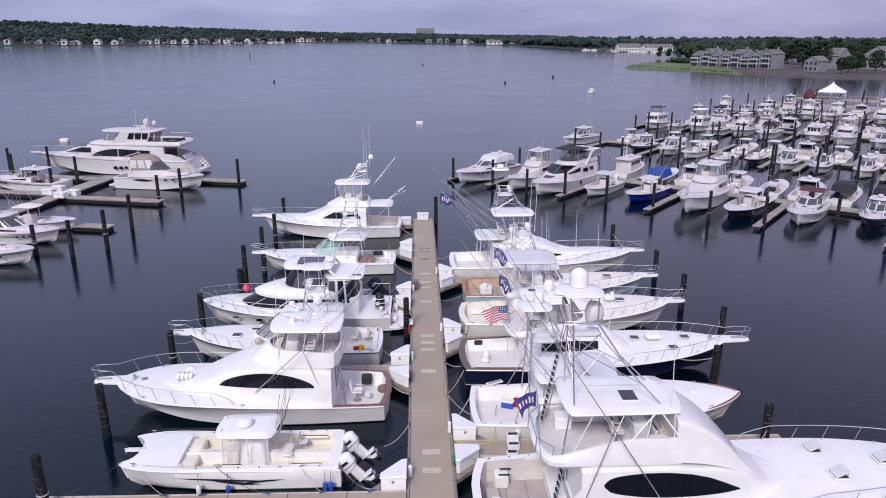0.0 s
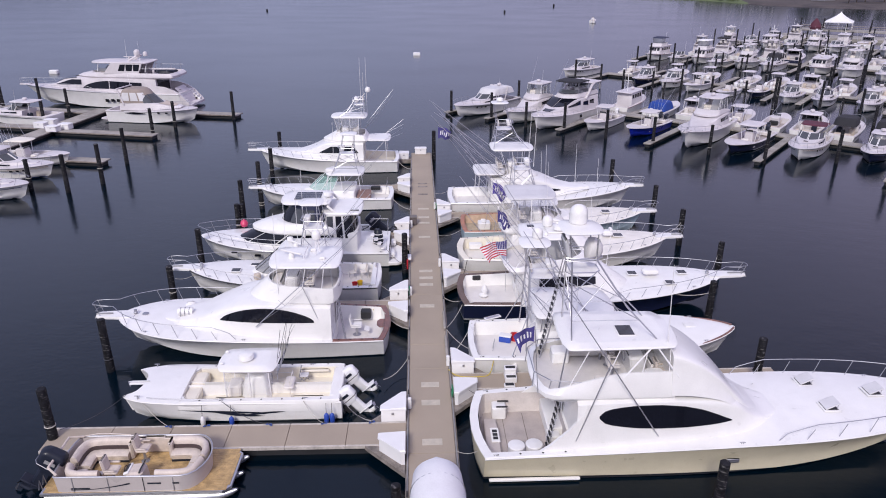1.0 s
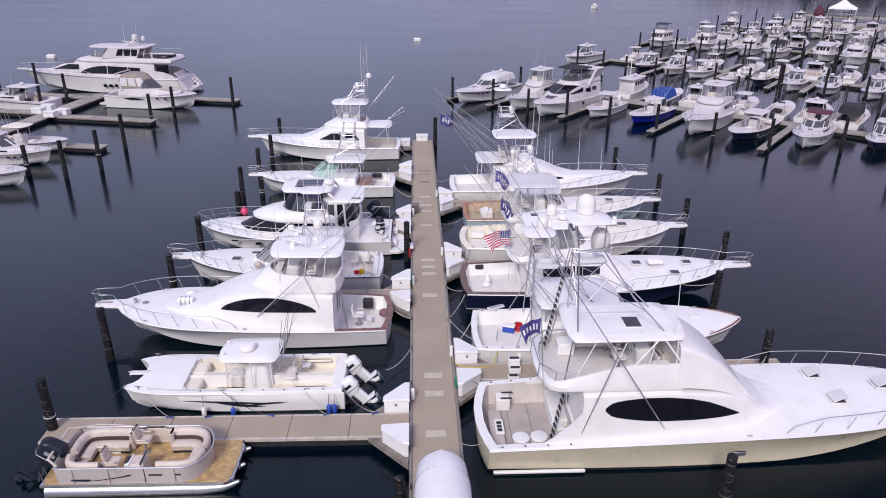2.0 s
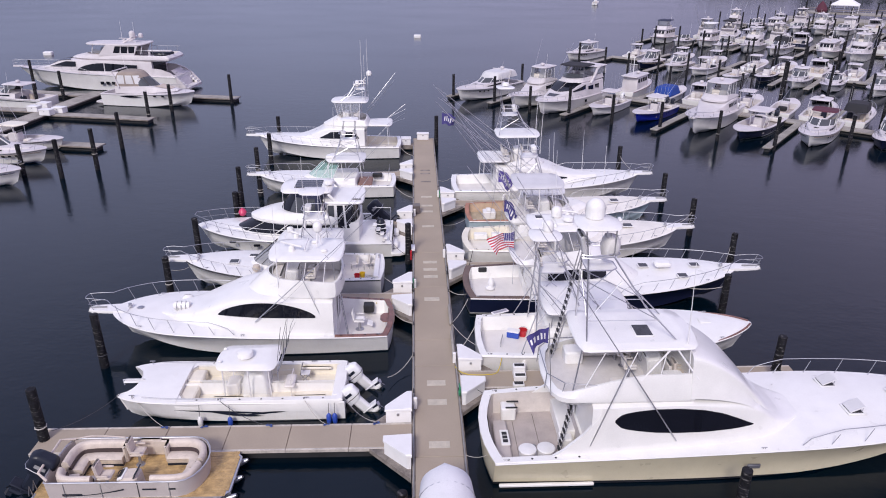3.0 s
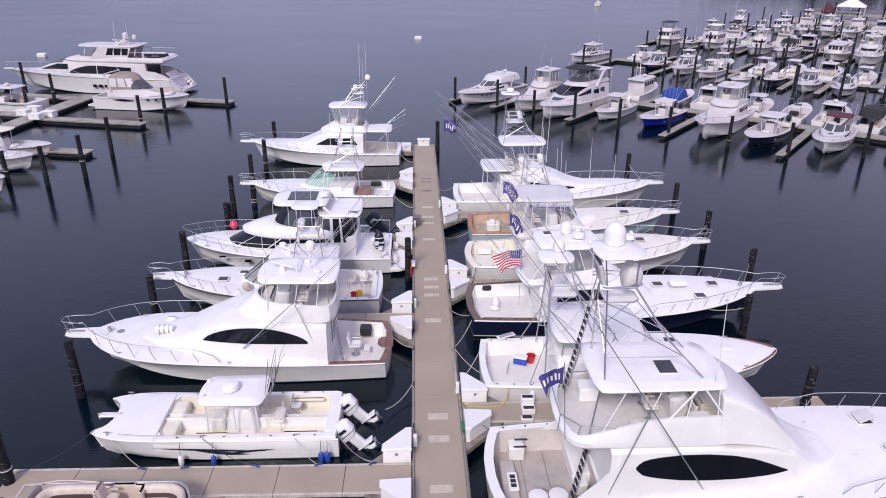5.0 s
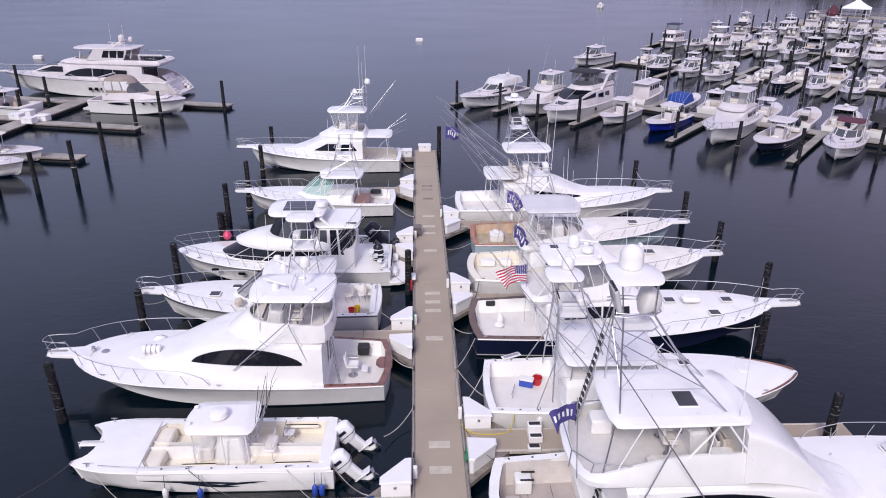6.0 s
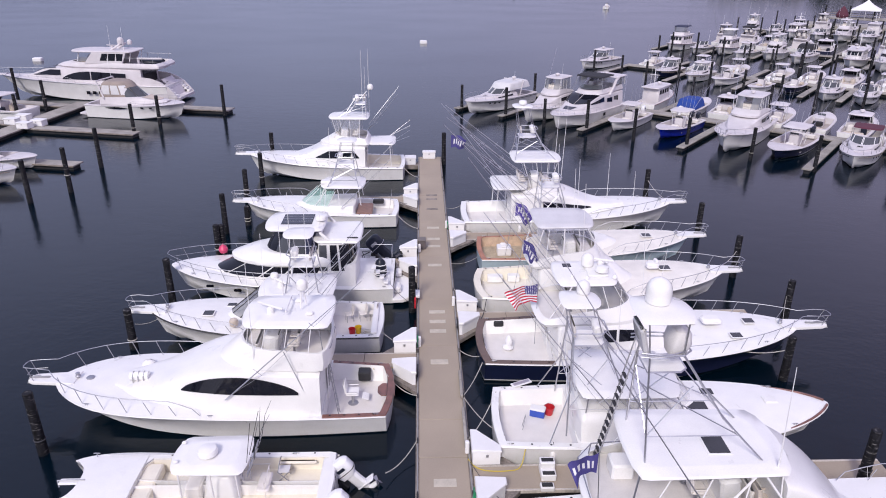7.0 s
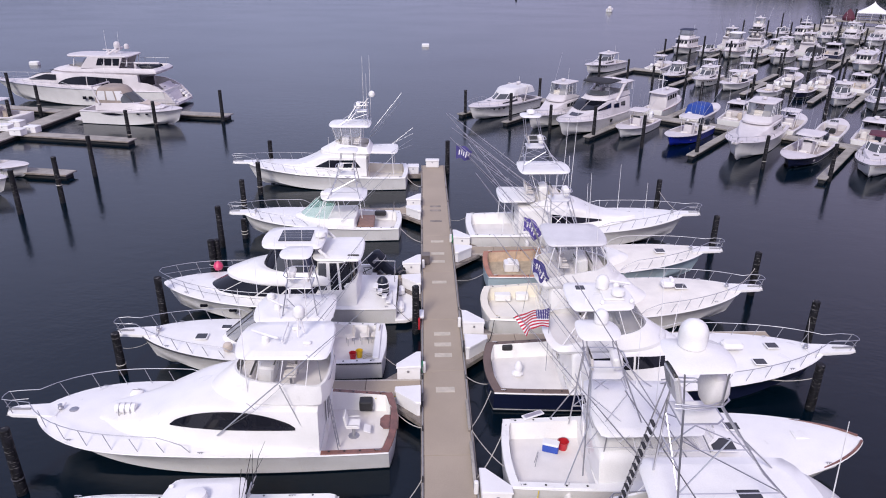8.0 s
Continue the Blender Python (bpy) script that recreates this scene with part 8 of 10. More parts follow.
def open_boat(b, L, B, hull, top=True, engines=1, top_mat=None, dark=False, cover=None):
    """Center console or bowrider with an outboard."""
    H = Hull(L, B, 1.25 if L > 8 else 1.0, 0.85 if L > 8 else 0.7, stern=0.92)
    H.build(b, hull, 16)
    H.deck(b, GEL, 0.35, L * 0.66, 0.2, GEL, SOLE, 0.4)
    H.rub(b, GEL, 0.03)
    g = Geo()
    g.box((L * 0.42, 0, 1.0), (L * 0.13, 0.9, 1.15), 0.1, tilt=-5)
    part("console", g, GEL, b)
    g = Geo()
    g.box((L * 0.47, 0, 1.65), (0.06, 0.8, 0.35), 0.02, tilt=25)
    part("windshield", g, GLASS_GREY, b)
    g = Geo()
    g.box((L * 0.29, 0, 0.95), (0.5, 1.0, 0.5), 0.08)
    part("leaning_post", g, BLACK if dark else SEAT, b)
    g = Geo()
    g.box((L * 0.08, 0, 0.7), (L * 0.05, B * 0.55, 0.4), 0.06)
    part("stern_seat", g, random.choice((SEAT, SEAT_TAN, CHARCOAL)), b)
    g = Geo()
    g.box((L * 0.56, 0, 0.75), (0.6, 0.8, 0.5), 0.1)
    part("console_seat", g, random.choice((SEAT, SEAT_TAN)), b)
    if L > 7.5:
        pipes(b, "rod_holder", [[(L * 0.27, y * B, 2.2), (L * 0.24, y * B, 3.3 + random.uniform(0, 1.2))] for y in (-0.2, -0.05, 0.1, 0.22)], 0.014, ALU)
    if top:
        hardtop(b, L * 0.27, L * 0.56, B * 0.34, 2.35, top_mat, thick=0.09, name="t_top")
        pipes(b, "top_post", [[(L * f, s * B * 0.2, 0.5), (L * f * 0.98, s * B * 0.27, 2.37)] for f in (0.34, 0.48) for s in (1, -1)], 0.03, PIPE_WHITE)
    if cover:
        sh = Shell([(0.95, L * 0.12, L * 0.6, B * 0.42, B * 0.4, 0.6, 0.4), (2.0, L * 0.16, L * 0.52, B * 0.36, B * 0.33, 0.5, 0.4)])
        g = Geo()
        sh.solid(g, soft=0.2)
        part("canvas_cover", g, cover, b)
    for i in range(engines):
        outboard(b, -0.1, (i - (engines - 1) / 2) * 0.75, 0.85, CHARCOAL if dark or engines == 2 else ENGINE_WHITE, 12)
    if L > 8:
        for s in (1, -1):
            g = Geo()
            g.tube([(L * 0.4, s * B * 0.34, 2.3), (L * 0.15, s * B * 0.6, 5.2)], 0.02, 5, r2=0.01)
            part("outrigger", g, ALU, b)


def express_boat(b, L, B, hull, top="arch", canvas=None, glass=None):
    """Cabin cruiser with a raked windshield and an open or covered cockpit."""
    zb, zs = 0.115 * L + 0.35, 0.09 * L + 0.15
    H = Hull(L, B, zb, zs, stern=0.93)
    H.build(b, hull, 18)
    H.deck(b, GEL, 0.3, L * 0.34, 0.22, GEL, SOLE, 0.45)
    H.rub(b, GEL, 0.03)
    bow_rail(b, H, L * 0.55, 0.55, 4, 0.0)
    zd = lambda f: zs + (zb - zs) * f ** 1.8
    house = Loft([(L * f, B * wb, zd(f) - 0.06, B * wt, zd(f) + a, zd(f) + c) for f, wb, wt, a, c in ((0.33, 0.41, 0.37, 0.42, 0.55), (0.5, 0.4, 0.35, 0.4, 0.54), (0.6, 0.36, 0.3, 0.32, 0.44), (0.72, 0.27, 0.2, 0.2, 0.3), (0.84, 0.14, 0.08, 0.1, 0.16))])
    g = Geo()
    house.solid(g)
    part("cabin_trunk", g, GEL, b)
    for s in (1, -1):
        g = Geo()
        house.side(g, L * 0.4, L * 0.62, lambda t: zd(0.5) + 0.14, lambda t: zd(0.5) + 0.34 - 0.1 * t, s)
        part("cabin_window", g, GLASS, b)
        for f in (0.66, 0.72, 0.78):
            g = Geo()
            g.box((L * f, s * (H.b(L * f) * 0.985), H.z(L * f) - 0.34), (0.34, 0.06, 0.13), 0.04)
            part("port_light", g, GLASS, b)
    hatch(b, L * 0.7, 0, zd(0.7) + 0.32, 0.45, 0.45)
    ws = Shell([(zs + 0.5, L * 0.3, L * 0.63, B * 0.38, B * 0.3, L * 0.16, 0.2), (zs + 1.15, L * 0.28, L * 0.53, B * 0.36, B * 0.28, L * 0.14, 0.2)])
    for s in (1, -1):
        for s0, s1 in ((0.45, 0.7), (0.71, 1.0)):
            g = Geo()
            ws.band(g, zs + 0.5, zs + 1.15, s0, s1, s, 0.0)
            part("windshield_pane", g, glass or GLASS_GREY, b)
        for f in (0.45, 0.705, 0.985):
            ends = []
            for z_ in (zs + 0.5, zs + 1.17):
                l_ = ws.at(z_)
                x = l_[1] + (l_[2] - l_[1]) * (0.5 - 0.5 * math.cos(math.pi * f))
                ends.append((x + 0.02, s * (ws.wide(l_, x) + 0.01), z_))
            part("windshield_frame", Geo().tube(ends, 0.03, 5), PIPE_WHITE, b)
        if top == "hard":
            up = Shell([(zs + 1.12, L * 0.28, L * 0.53, B * 0.36, B * 0.28, L * 0.14, 0.2), (zs + 1.56, L * 0.24, L * 0.5, B * 0.34, B * 0.28, L * 0.1, 0.2)])
            for s0, s1 in ((0.3, 0.5), (0.51, 0.74), (0.75, 1.0)):
                g = Geo()
                up.band(g, zs + 1.15, zs + 1.56, s0, s1, s, -0.02)
                part("enclosure_panel", g, VINYL_GREY, b)
        g = Geo()
        g.tube([(x, s * (H.b(x) + 0.012), H.z(x) - 0.22) for x in [L * 0.97 * i / 10 for i in range(11)]], 0.03, 5)
        part("hull_stripe", g, random.choice((CHARCOAL, CANVAS_NAVY, CANVAS_TAN)), b)
    g = Geo()
    g.box((L * 0.09, 0, 0.75), (L * 0.07, B * 0.6, 0.5), 0.08)
    part("stern_seat", g, random.choice((SEAT, SEAT_TAN, SEAT_TAN)), b)
    for s in (0.22, -0.22):
        g = Geo()
        g.box((L * 0.27, s * B, 0.95), (0.6, 0.55, 0.9), 0.1)
        part("cockpit_seat", g, random.choice((SEAT, SEAT_TAN, CHARCOAL)), b)
    zt = zs + (1.05 if top == "arch" and not canvas else 1.75)
    if top == "arch":
        g = Geo()
        g.tube([(L * 0.3, -B * 0.42, zs), (L * 0.22, -B * 0.38, zt), (L * 0.22, B * 0.38, zt), (L * 0.3, B * 0.42, zs)], 0.075, 8)
        part("radar_arch", g, GEL, b)
        radar(b, L * 0.22, 0, zt + 0.08, 0.28)
    elif top == "hard":
        hardtop(b, L * 0.2, L * 0.52, B * 0.36, zs + 1.55, thick=0.09)
        pipes(b, "hardtop_post", [[(L * f, s * B * 0.36, zs + 0.3), (L * f, s * B * 0.32, zs + 1.57)] for f in (0.24, 0.46) for s in (1, -1)], 0.03, PIPE_WHITE)
        radar(b, L * 0.36, 0, zs + 1.72, 0.26)
    if top == "soft":
        sh = Shell([(zt, L * 0.2, L * 0.46, B * 0.38, B * 0.34, 0.4, 0.3), (zt + 0.1, L * 0.22, L * 0.44, B * 0.34, B * 0.3, 0.4, 0.3)])
        g = Geo()
        sh.solid(g, soft=0.0)
        part("bimini_top", g, CANVAS_RED, b)
        pipes(b, "bimini_bow", [[(L * f, s * B * 0.38, zs + 0.1), (L * f, s * B * 0.36, zt)] for f in (0.24, 0.42) for s in (1, -1)], 0.02, STEEL)
    if canvas:
        sh = Shell([(zs + 0.9, L * 0.08, L * 0.5, B * 0.4, B * 0.36, 0.5, 0.5), (zt, L * 0.12, L * 0.44, B * 0.36, B * 0.33, 0.5, 0.4)])
        g = Geo()
        sh.solid(g, soft=0.2)
        part("canvas_top", g, canvas, b)
    antenna(b, L * 0.4, B * 0.38, zs + 0.6, 2.6, 0.1, 0.016)


def bridge_boat(b, L, B, hull, enclosed=True, bimini=None, dark=True, hard=True):
    """Small flybridge convertible."""
    zb, zs = 0.125 * L + 0.4, 0.085 * L + 0.15
    c = dict(L=L, B=B, zb=zb, zs=zs, hull=hull, holders=False, cockpit=(0.3, L * 0.24, 0.5), rail=L * 0.55, rail_n=4, pulpit=0.5, rail_h=0.55,
             house=[(L * f, B * wb, zs + (zb - zs) * f ** 1.8 - 0.05, B * wt, zs + a, zs + e) for f, wb, wt, a, e in ((0.24, 0.42, 0.39, 1.2, 1.4), (0.4, 0.42, 0.38, 1.22, 1.42), (0.5, 0.4, 0.35, 1.12, 1.3), (0.6, 0.35, 0.29, 0.8, 0.98), (0.7, 0.26, 0.2, 0.6, 0.74), (0.8, 0.15, 0.1, 0.62, 0.68))],
             windows=[(L * 0.28, L * 0.47, (lambda t: zs + 0.72), (lambda t: zs + 1.16 - 0.1 * t))],
             bridge=dict(levels=[(zs + 1.32, L * 0.2, L * 0.55, B * 0.36, B * 0.31, L * 0.06, 0.2), (zs + 1.5, L * 0.19, L * 0.55, B * 0.38, B * 0.32, L * 0.06, 0.2), (zs + 2.0, L * 0.21, L * 0.49, B * 0.35, B * 0.3, L * 0.05, 0.2)], floor=zs + 1.5, console=L * 0.37, clear=enclosed, vinyl=VINYL_GREY))
    if hard:
        c["hardtop"] = (L * 0.2, L * 0.47, B * 0.32, zs + 3.15)
    H = convertible(b, c)
    if dark:
        house = Loft(c["house"])
        for s in (1, -1):
            g = Geo()
            house.cap(g, L * 0.51, L * 0.6, 0.04 * s, 0.96 * s, L * 0.02)
            part("front_window", g, GLASS, b)
    if bimini:
        sh = Shell([(zs + 2.9, L * 0.2, L * 0.46, B * 0.34, B * 0.32, 0.4, 0.4), (zs + 3.1, L * 0.2, L * 0.46, B * 0.34, B * 0.32, 0.4, 0.4), (zs + 3.2, L * 0.24, L * 0.42, B * 0.26, B * 0.24, 0.4, 0.4)])
        g = Geo()
        sh.solid(g, soft=0.0)
        part("bimini_top", g, bimini, b)
        pipes(b, "bimini_bow", [[(L * f, s * B * 0.33, zs + 1.9), (L * f, s * B * 0.31, zs + 2.95)] for f in (0.24, 0.42) for s in (1, -1)], 0.02, STEEL)
    antenna(b, L * 0.45, B * 0.3, zs + 2.0, 3.0, 0.05, 0.016)
    for s in (1, -1):
        outrigger(b, (L * 0.4, s * B * 0.4, zs + 0.5), (L * 0.05, s * B * 0.62, zs + 6.0), 2, 0.022)
    radar(b, L * 0.36, 0, zs + 3.35, 0.26) if hard else None


def trawler(b, L, B, hull, bimini=None):
    """Pilothouse trawler with upright windows and an upper deck."""
    zb, zs = 1.6, 1.0
    H = Hull(L, B, zb, zs, stern=0.95)
    H.build(b, hull, 18)
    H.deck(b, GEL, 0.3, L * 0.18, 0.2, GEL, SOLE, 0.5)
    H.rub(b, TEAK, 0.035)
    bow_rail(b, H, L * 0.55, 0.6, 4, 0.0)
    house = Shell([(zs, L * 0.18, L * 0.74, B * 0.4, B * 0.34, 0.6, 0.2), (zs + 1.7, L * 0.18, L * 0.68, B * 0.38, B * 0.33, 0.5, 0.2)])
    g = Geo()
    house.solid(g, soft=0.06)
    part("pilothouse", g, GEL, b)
    n = 4
    for s in (1, -1):
        for i in range(n):
            x0 = lerp(L * 0.22, L * 0.62, i / n)
            g = Geo()
            house.side(g, x0, x0 + L * 0.075, lambda t: zs + 0.95, lambda t: zs + 1.45, s, n=4)
            part("side_window", g, GLASS, b)
        for s0, s1 in ((0.86, 0.925), (0.945, 0.995)):
            g = Geo()
            house.band(g, zs + 0.95, zs + 1.5, s0, s1, s)
            part("front_window", g, GLASS, b)
    roof = Shell([(zs + 1.7, L * 0.12, L * 0.73, B * 0.42, B * 0.37, 0.6, 0.3), (zs + 1.8, L * 0.12, L * 0.73, B * 0.42, B * 0.37, 0.6, 0.3)])
    g = Geo()
    roof.solid(g, soft=0.04)
    part("roof", g, GEL, b)
    if bimini:
        co = Shell([(zs + 1.8, L * 0.3, L * 0.64, B * 0.34, B * 0.3, 0.5, 0.3), (zs + 2.3, L * 0.3, L * 0.6, B * 0.33, B * 0.28, 0.5, 0.3)])
        g = Geo()
        co.wall(g, 0.06)
        part("flybridge_coaming", g, GEL, b)
        sh = Shell([(zs + 3.3, L * 0.26, L * 0.58, B * 0.36, B * 0.34, 0.4, 0.4), (zs + 3.42, L * 0.27, L * 0.57, B * 0.34, B * 0.32, 0.4, 0.4)])
        g = Geo()
        sh.solid(g, soft=0.0)
        part("bimini_top", g, bimini, b)
        pipes(b, "bimini_bow", [[(L * f, s * B * 0.32, zs + 1.8), (L * f, s * B * 0.34, zs + 3.32)] for f in (0.3, 0.44, 0.56) for s in (1, -1)], 0.025, STEEL)
        for s in (1, -1):
            g = Geo()
            sh2 = Shell([(zs + 2.3, L * 0.3, L * 0.58, B * 0.33, B * 0.3, 0.5, 0.3), (zs + 3.3, L * 0.28, L * 0.57, B * 0.34, B * 0.32, 0.4, 0.4)])
            sh2.band(g, zs + 2.3, zs + 3.3, 0.55, 1.0, s, 0.0)
            p = part("enclosure_panel", g, VINYL_GREY, b)
    else:
        radar(b, L * 0.5, 0, zs + 1.85, 0.28)
        g = Geo()
        g.tube([(L * 0.3, 0, zs + 1.8), (L * 0.28, 0, zs + 4.0)], 0.05, 6)
        g.tube([(L * 0.28, -0.6, zs + 3.2), (L * 0.28, 0.6, zs + 3.2)], 0.03, 5)
        part("mast", g, PIPE_WHITE, b)
    antenna(b, L * 0.4, B * 0.3, zs + 1.8, 2.6, 0.0, 0.016)


BOAT_WORDS = dict(cc="center console fishing boat", ex="cabin cruiser", br="flybridge convertible", tr="pilothouse trawler", run="open bowrider")
BOAT_NAMES = dict(cc="center_console_boat", ex="cabin_cruiser", br="flybridge_boat", tr="pilothouse_trawler", run="bowrider")


def far_boat(kind, x, y, heading, L, word="white", **kw):
    hull = kw.pop("hull", H_WHITE)
    note = kw.pop("note", "moored in its slip")
    b = thing(BOAT_NAMES[kind], pose(x, y, 0, 0, 0, heading), f"{word} {BOAT_WORDS[kind]} {note}", "boat", "boats at the far piers")
    B = 0.3 * L + 0.4 if L < 11 else 0.27 * L + 0.5
    if kind == "cc":
        open_boat(b, L, B, hull, **kw)
    elif kind == "run":
        open_boat(b, L, B, hull, top=False, **kw)
    elif kind == "ex":
        express_boat(b, L, B, hull, **kw)
    elif kind == "br":
        bridge_boat(b, L, B, hull, **kw)
    else:
        trawler(b, L, B, hull, **kw)


def slip_boat(kind, s, d, face, L, word="white", **kw):
    """d is the bow's depth; face -1 looks to the main dock, 1 away from it."""
    x, y = on_pier(s, d - face * L)
    far_boat(kind, x, y, (49.8 if face > 0 else -130.2) + random.uniform(-2.5, 2.5), L, word, **kw)


# first pier, bows towards the main dock
slip_boat("ex", 2.6, -0.8, -1, 12.6, top="arch", canvas=LIDGREY, note="with a long foredeck and pale cockpit enclosure")
slip_boat("br", 9.6, -0.2, -1, 11.8, note="with clear bridge enclosure and hardtop", dark=False)
slip_boat("cc", 19.0, 2.8, -1, 8.6, note="with white outriggers")
slip_boat("cc", 24.9, 3.0, -1, 9.0, "bright blue", hull=H_BLUE, engines=2, note="with a white T-top")
slip_boat("br", 31.0, 1.2, -1, 14.2, note="with a glazed bridge", dark=False)
slip_boat("cc", 36.6, 2.2, -1, 11.0, "navy blue", hull=H_NAVY, engines=2, note="with a white T-top")
slip_boat("ex", 42.2, 3.6, -1, 10.4, top="soft", canvas=None, note="with a burgundy bimini top")
slip_boat("ex", 48.6, 7.2, -1, 8.0, top="hard", hull=H_NAVY, word="navy-hulled")
slip_boat("cc", 53.6, 3.5, -1, 8.6)
# its other side, bows away
slip_boat("tr", 17.6, 23.0, 1, 7.8, word="cream", note="with a row of small windows")
slip_boat("run", 22.4, 23.0, 1, 8.2, note="under royal blue canvas", cover=CANVAS_BLUE)
slip_boat("ex", 26.4, 24.0, 1, 8.0, top="hard", note="with a dark windshield")
slip_boat("cc", 32.2, 23.4, 1, 8.2)
slip_boat("run", 36.6, 23.6, 1, 8.2, dark=True, note="with dark seats and outboard")
slip_boat("ex", 40.4, 24.0, 1, 9.0, top="hard", note="with a dark windshield")
slip_boat("ex", 44.2, 24.4, 1, 8.6, top="none", canvas=CANVAS_BLACK, note="with black canvas")
slip_boat("ex", 48.4, 24.6, 1, 8.6, top="none", canvas=CANVAS_BLACK, note="with black canvas")
slip_boat("cc", 53.4, 23.4, 1, 8.2)
# second pier
slip_boat("ex", -2.6, 37.4, -1, 11.0, top="hard", note="at the pier end")
slip_boat("ex", 9.6, 37.9, -1, 8.4, "navy-hulled", hull=H_NAVY, top="hard")
slip_boat("ex", 14.6, 37.4, -1, 8.6, top="hard")
slip_boat("cc", 19.0, 37.0, -1, 8.6)
slip_boat("run", 24.6, 35.2, -1, 7.0)
slip_boat("run", 28.2, 38.2, -1, 7.0, "dark-hulled", hull=H_NAVY)
slip_boat("ex", 33.1, 35.4, -1, 8.4, top="hard")
slip_boat("ex", 37.5, 35.5, -1, 8.4, top="arch")
slip_boat("ex", 43.4, 36.0, -1, 8.4, top="hard")
slip_boat("cc", 48.6, 36.4, -1, 8.0)
slip_boat("cc", 4.2, 54.6, 1, 8.0, note="with a dark tower")
slip_boat("cc", 12.0, 55.4, 1, 8.0)
slip_boat("cc", 17.8, 55.4, 1, 8.0)
slip_boat("cc", 24.4, 54.6, 1, 8.2)
slip_boat("cc", 28.8, 55.2, 1, 8.4)
slip_boat("ex", 33.6, 55.4, 1, 9.0, top="hard")
slip_boat("cc", 38.6, 55.0, 1, 8.4)
slip_boat("ex", 43.4, 55.4, 1, 9.0, top="arch")
slip_boat("ex", 48.6, 55.6, 1, 9.0, top="hard")
slip_boat("cc", 54.0, 55.6, 1, 8.6)
# third pier
slip_boat("tr", -0.6, 68.0, -1, 10.4, bimini=CANVAS_NAVY, note="with navy bimini top")
slip_boat("ex", 4.0, 67.6, -1, 8.4, top="none")
slip_boat("tr", 8.4, 69.0, -1, 9.6, bimini=CANVAS_WHITE, note="with white canvas top")
slip_boat("ex", 13.0, 65.6, -1, 9.0, top="hard")
slip_boat("br", 17.3, 66.8, -1, 10.4)
slip_boat("ex", 22.4, 66.0, -1, 11.0, top="arch", canvas=CANVAS_BLACK, note="with black cockpit canvas")
slip_boat("tr", 30.2, 68.0, -1, 10.2)
slip_boat("br", 35.6, 66.0, -1, 12.0)
slip_boat("ex", 41.4, 66.8, -1, 9.6, top="hard")
slip_boat("br", 46.8, 66.8, -1, 11.0)
slip_boat("ex", 52.4, 66.6, -1, 9.6, top="arch")
for i, (k, s) in enumerate((("br", 4.4), ("br", 9.2), ("ex", 13.8), ("br", 18.6), ("ex", 23.4), ("ex", 28.6), ("br", 33.4), ("ex", 38.4), ("br", 43.6), ("ex", 49.0), ("ex", 54.4))):
    kw = dict(br=dict(bimini=CANVAS_BLACK if i == 1 else None, hard=i != 1), ex=dict(top=("hard", "arch")[i % 2], hull=H_NAVY if i == 4 else H_WHITE))[k]
    slip_boat(k, s, 91.5 if i % 2 else 90.5, 1, 9.4 + (i % 3), "navy-hulled" if i == 4 else "white", note="with black bimini top" if i == 1 else "moored in its slip", **kw)
# fourth pier, farther off
for i, s in enumerate((2, 7, 11.5, 16.5, 21, 26, 31, 36.5, 41, 46)):
    k = ("br", "ex", "tr", "ex", "br", "ex", "cc", "br", "ex", "br")[i]
    kw = dict(br=dict(), ex=dict(top=("hard", "arch")[i % 2]), tr=dict(), cc=dict())[k]
    slip_boat(k, s, 105.5, -1, 9.2 + i % 3, **kw)
for i, s in enumerate((9, 14, 19.5, 25, 30, 35, 41)):
    k = ("ex", "br", "ex", "tr", "ex", "br", "ex")[i]
    kw = dict(br=dict(), ex=dict(top=("hard", "arch")[i % 2]), tr=dict())[k]
    slip_boat(k, s, 131.0, 1, 9.0 + i % 3, **kw)


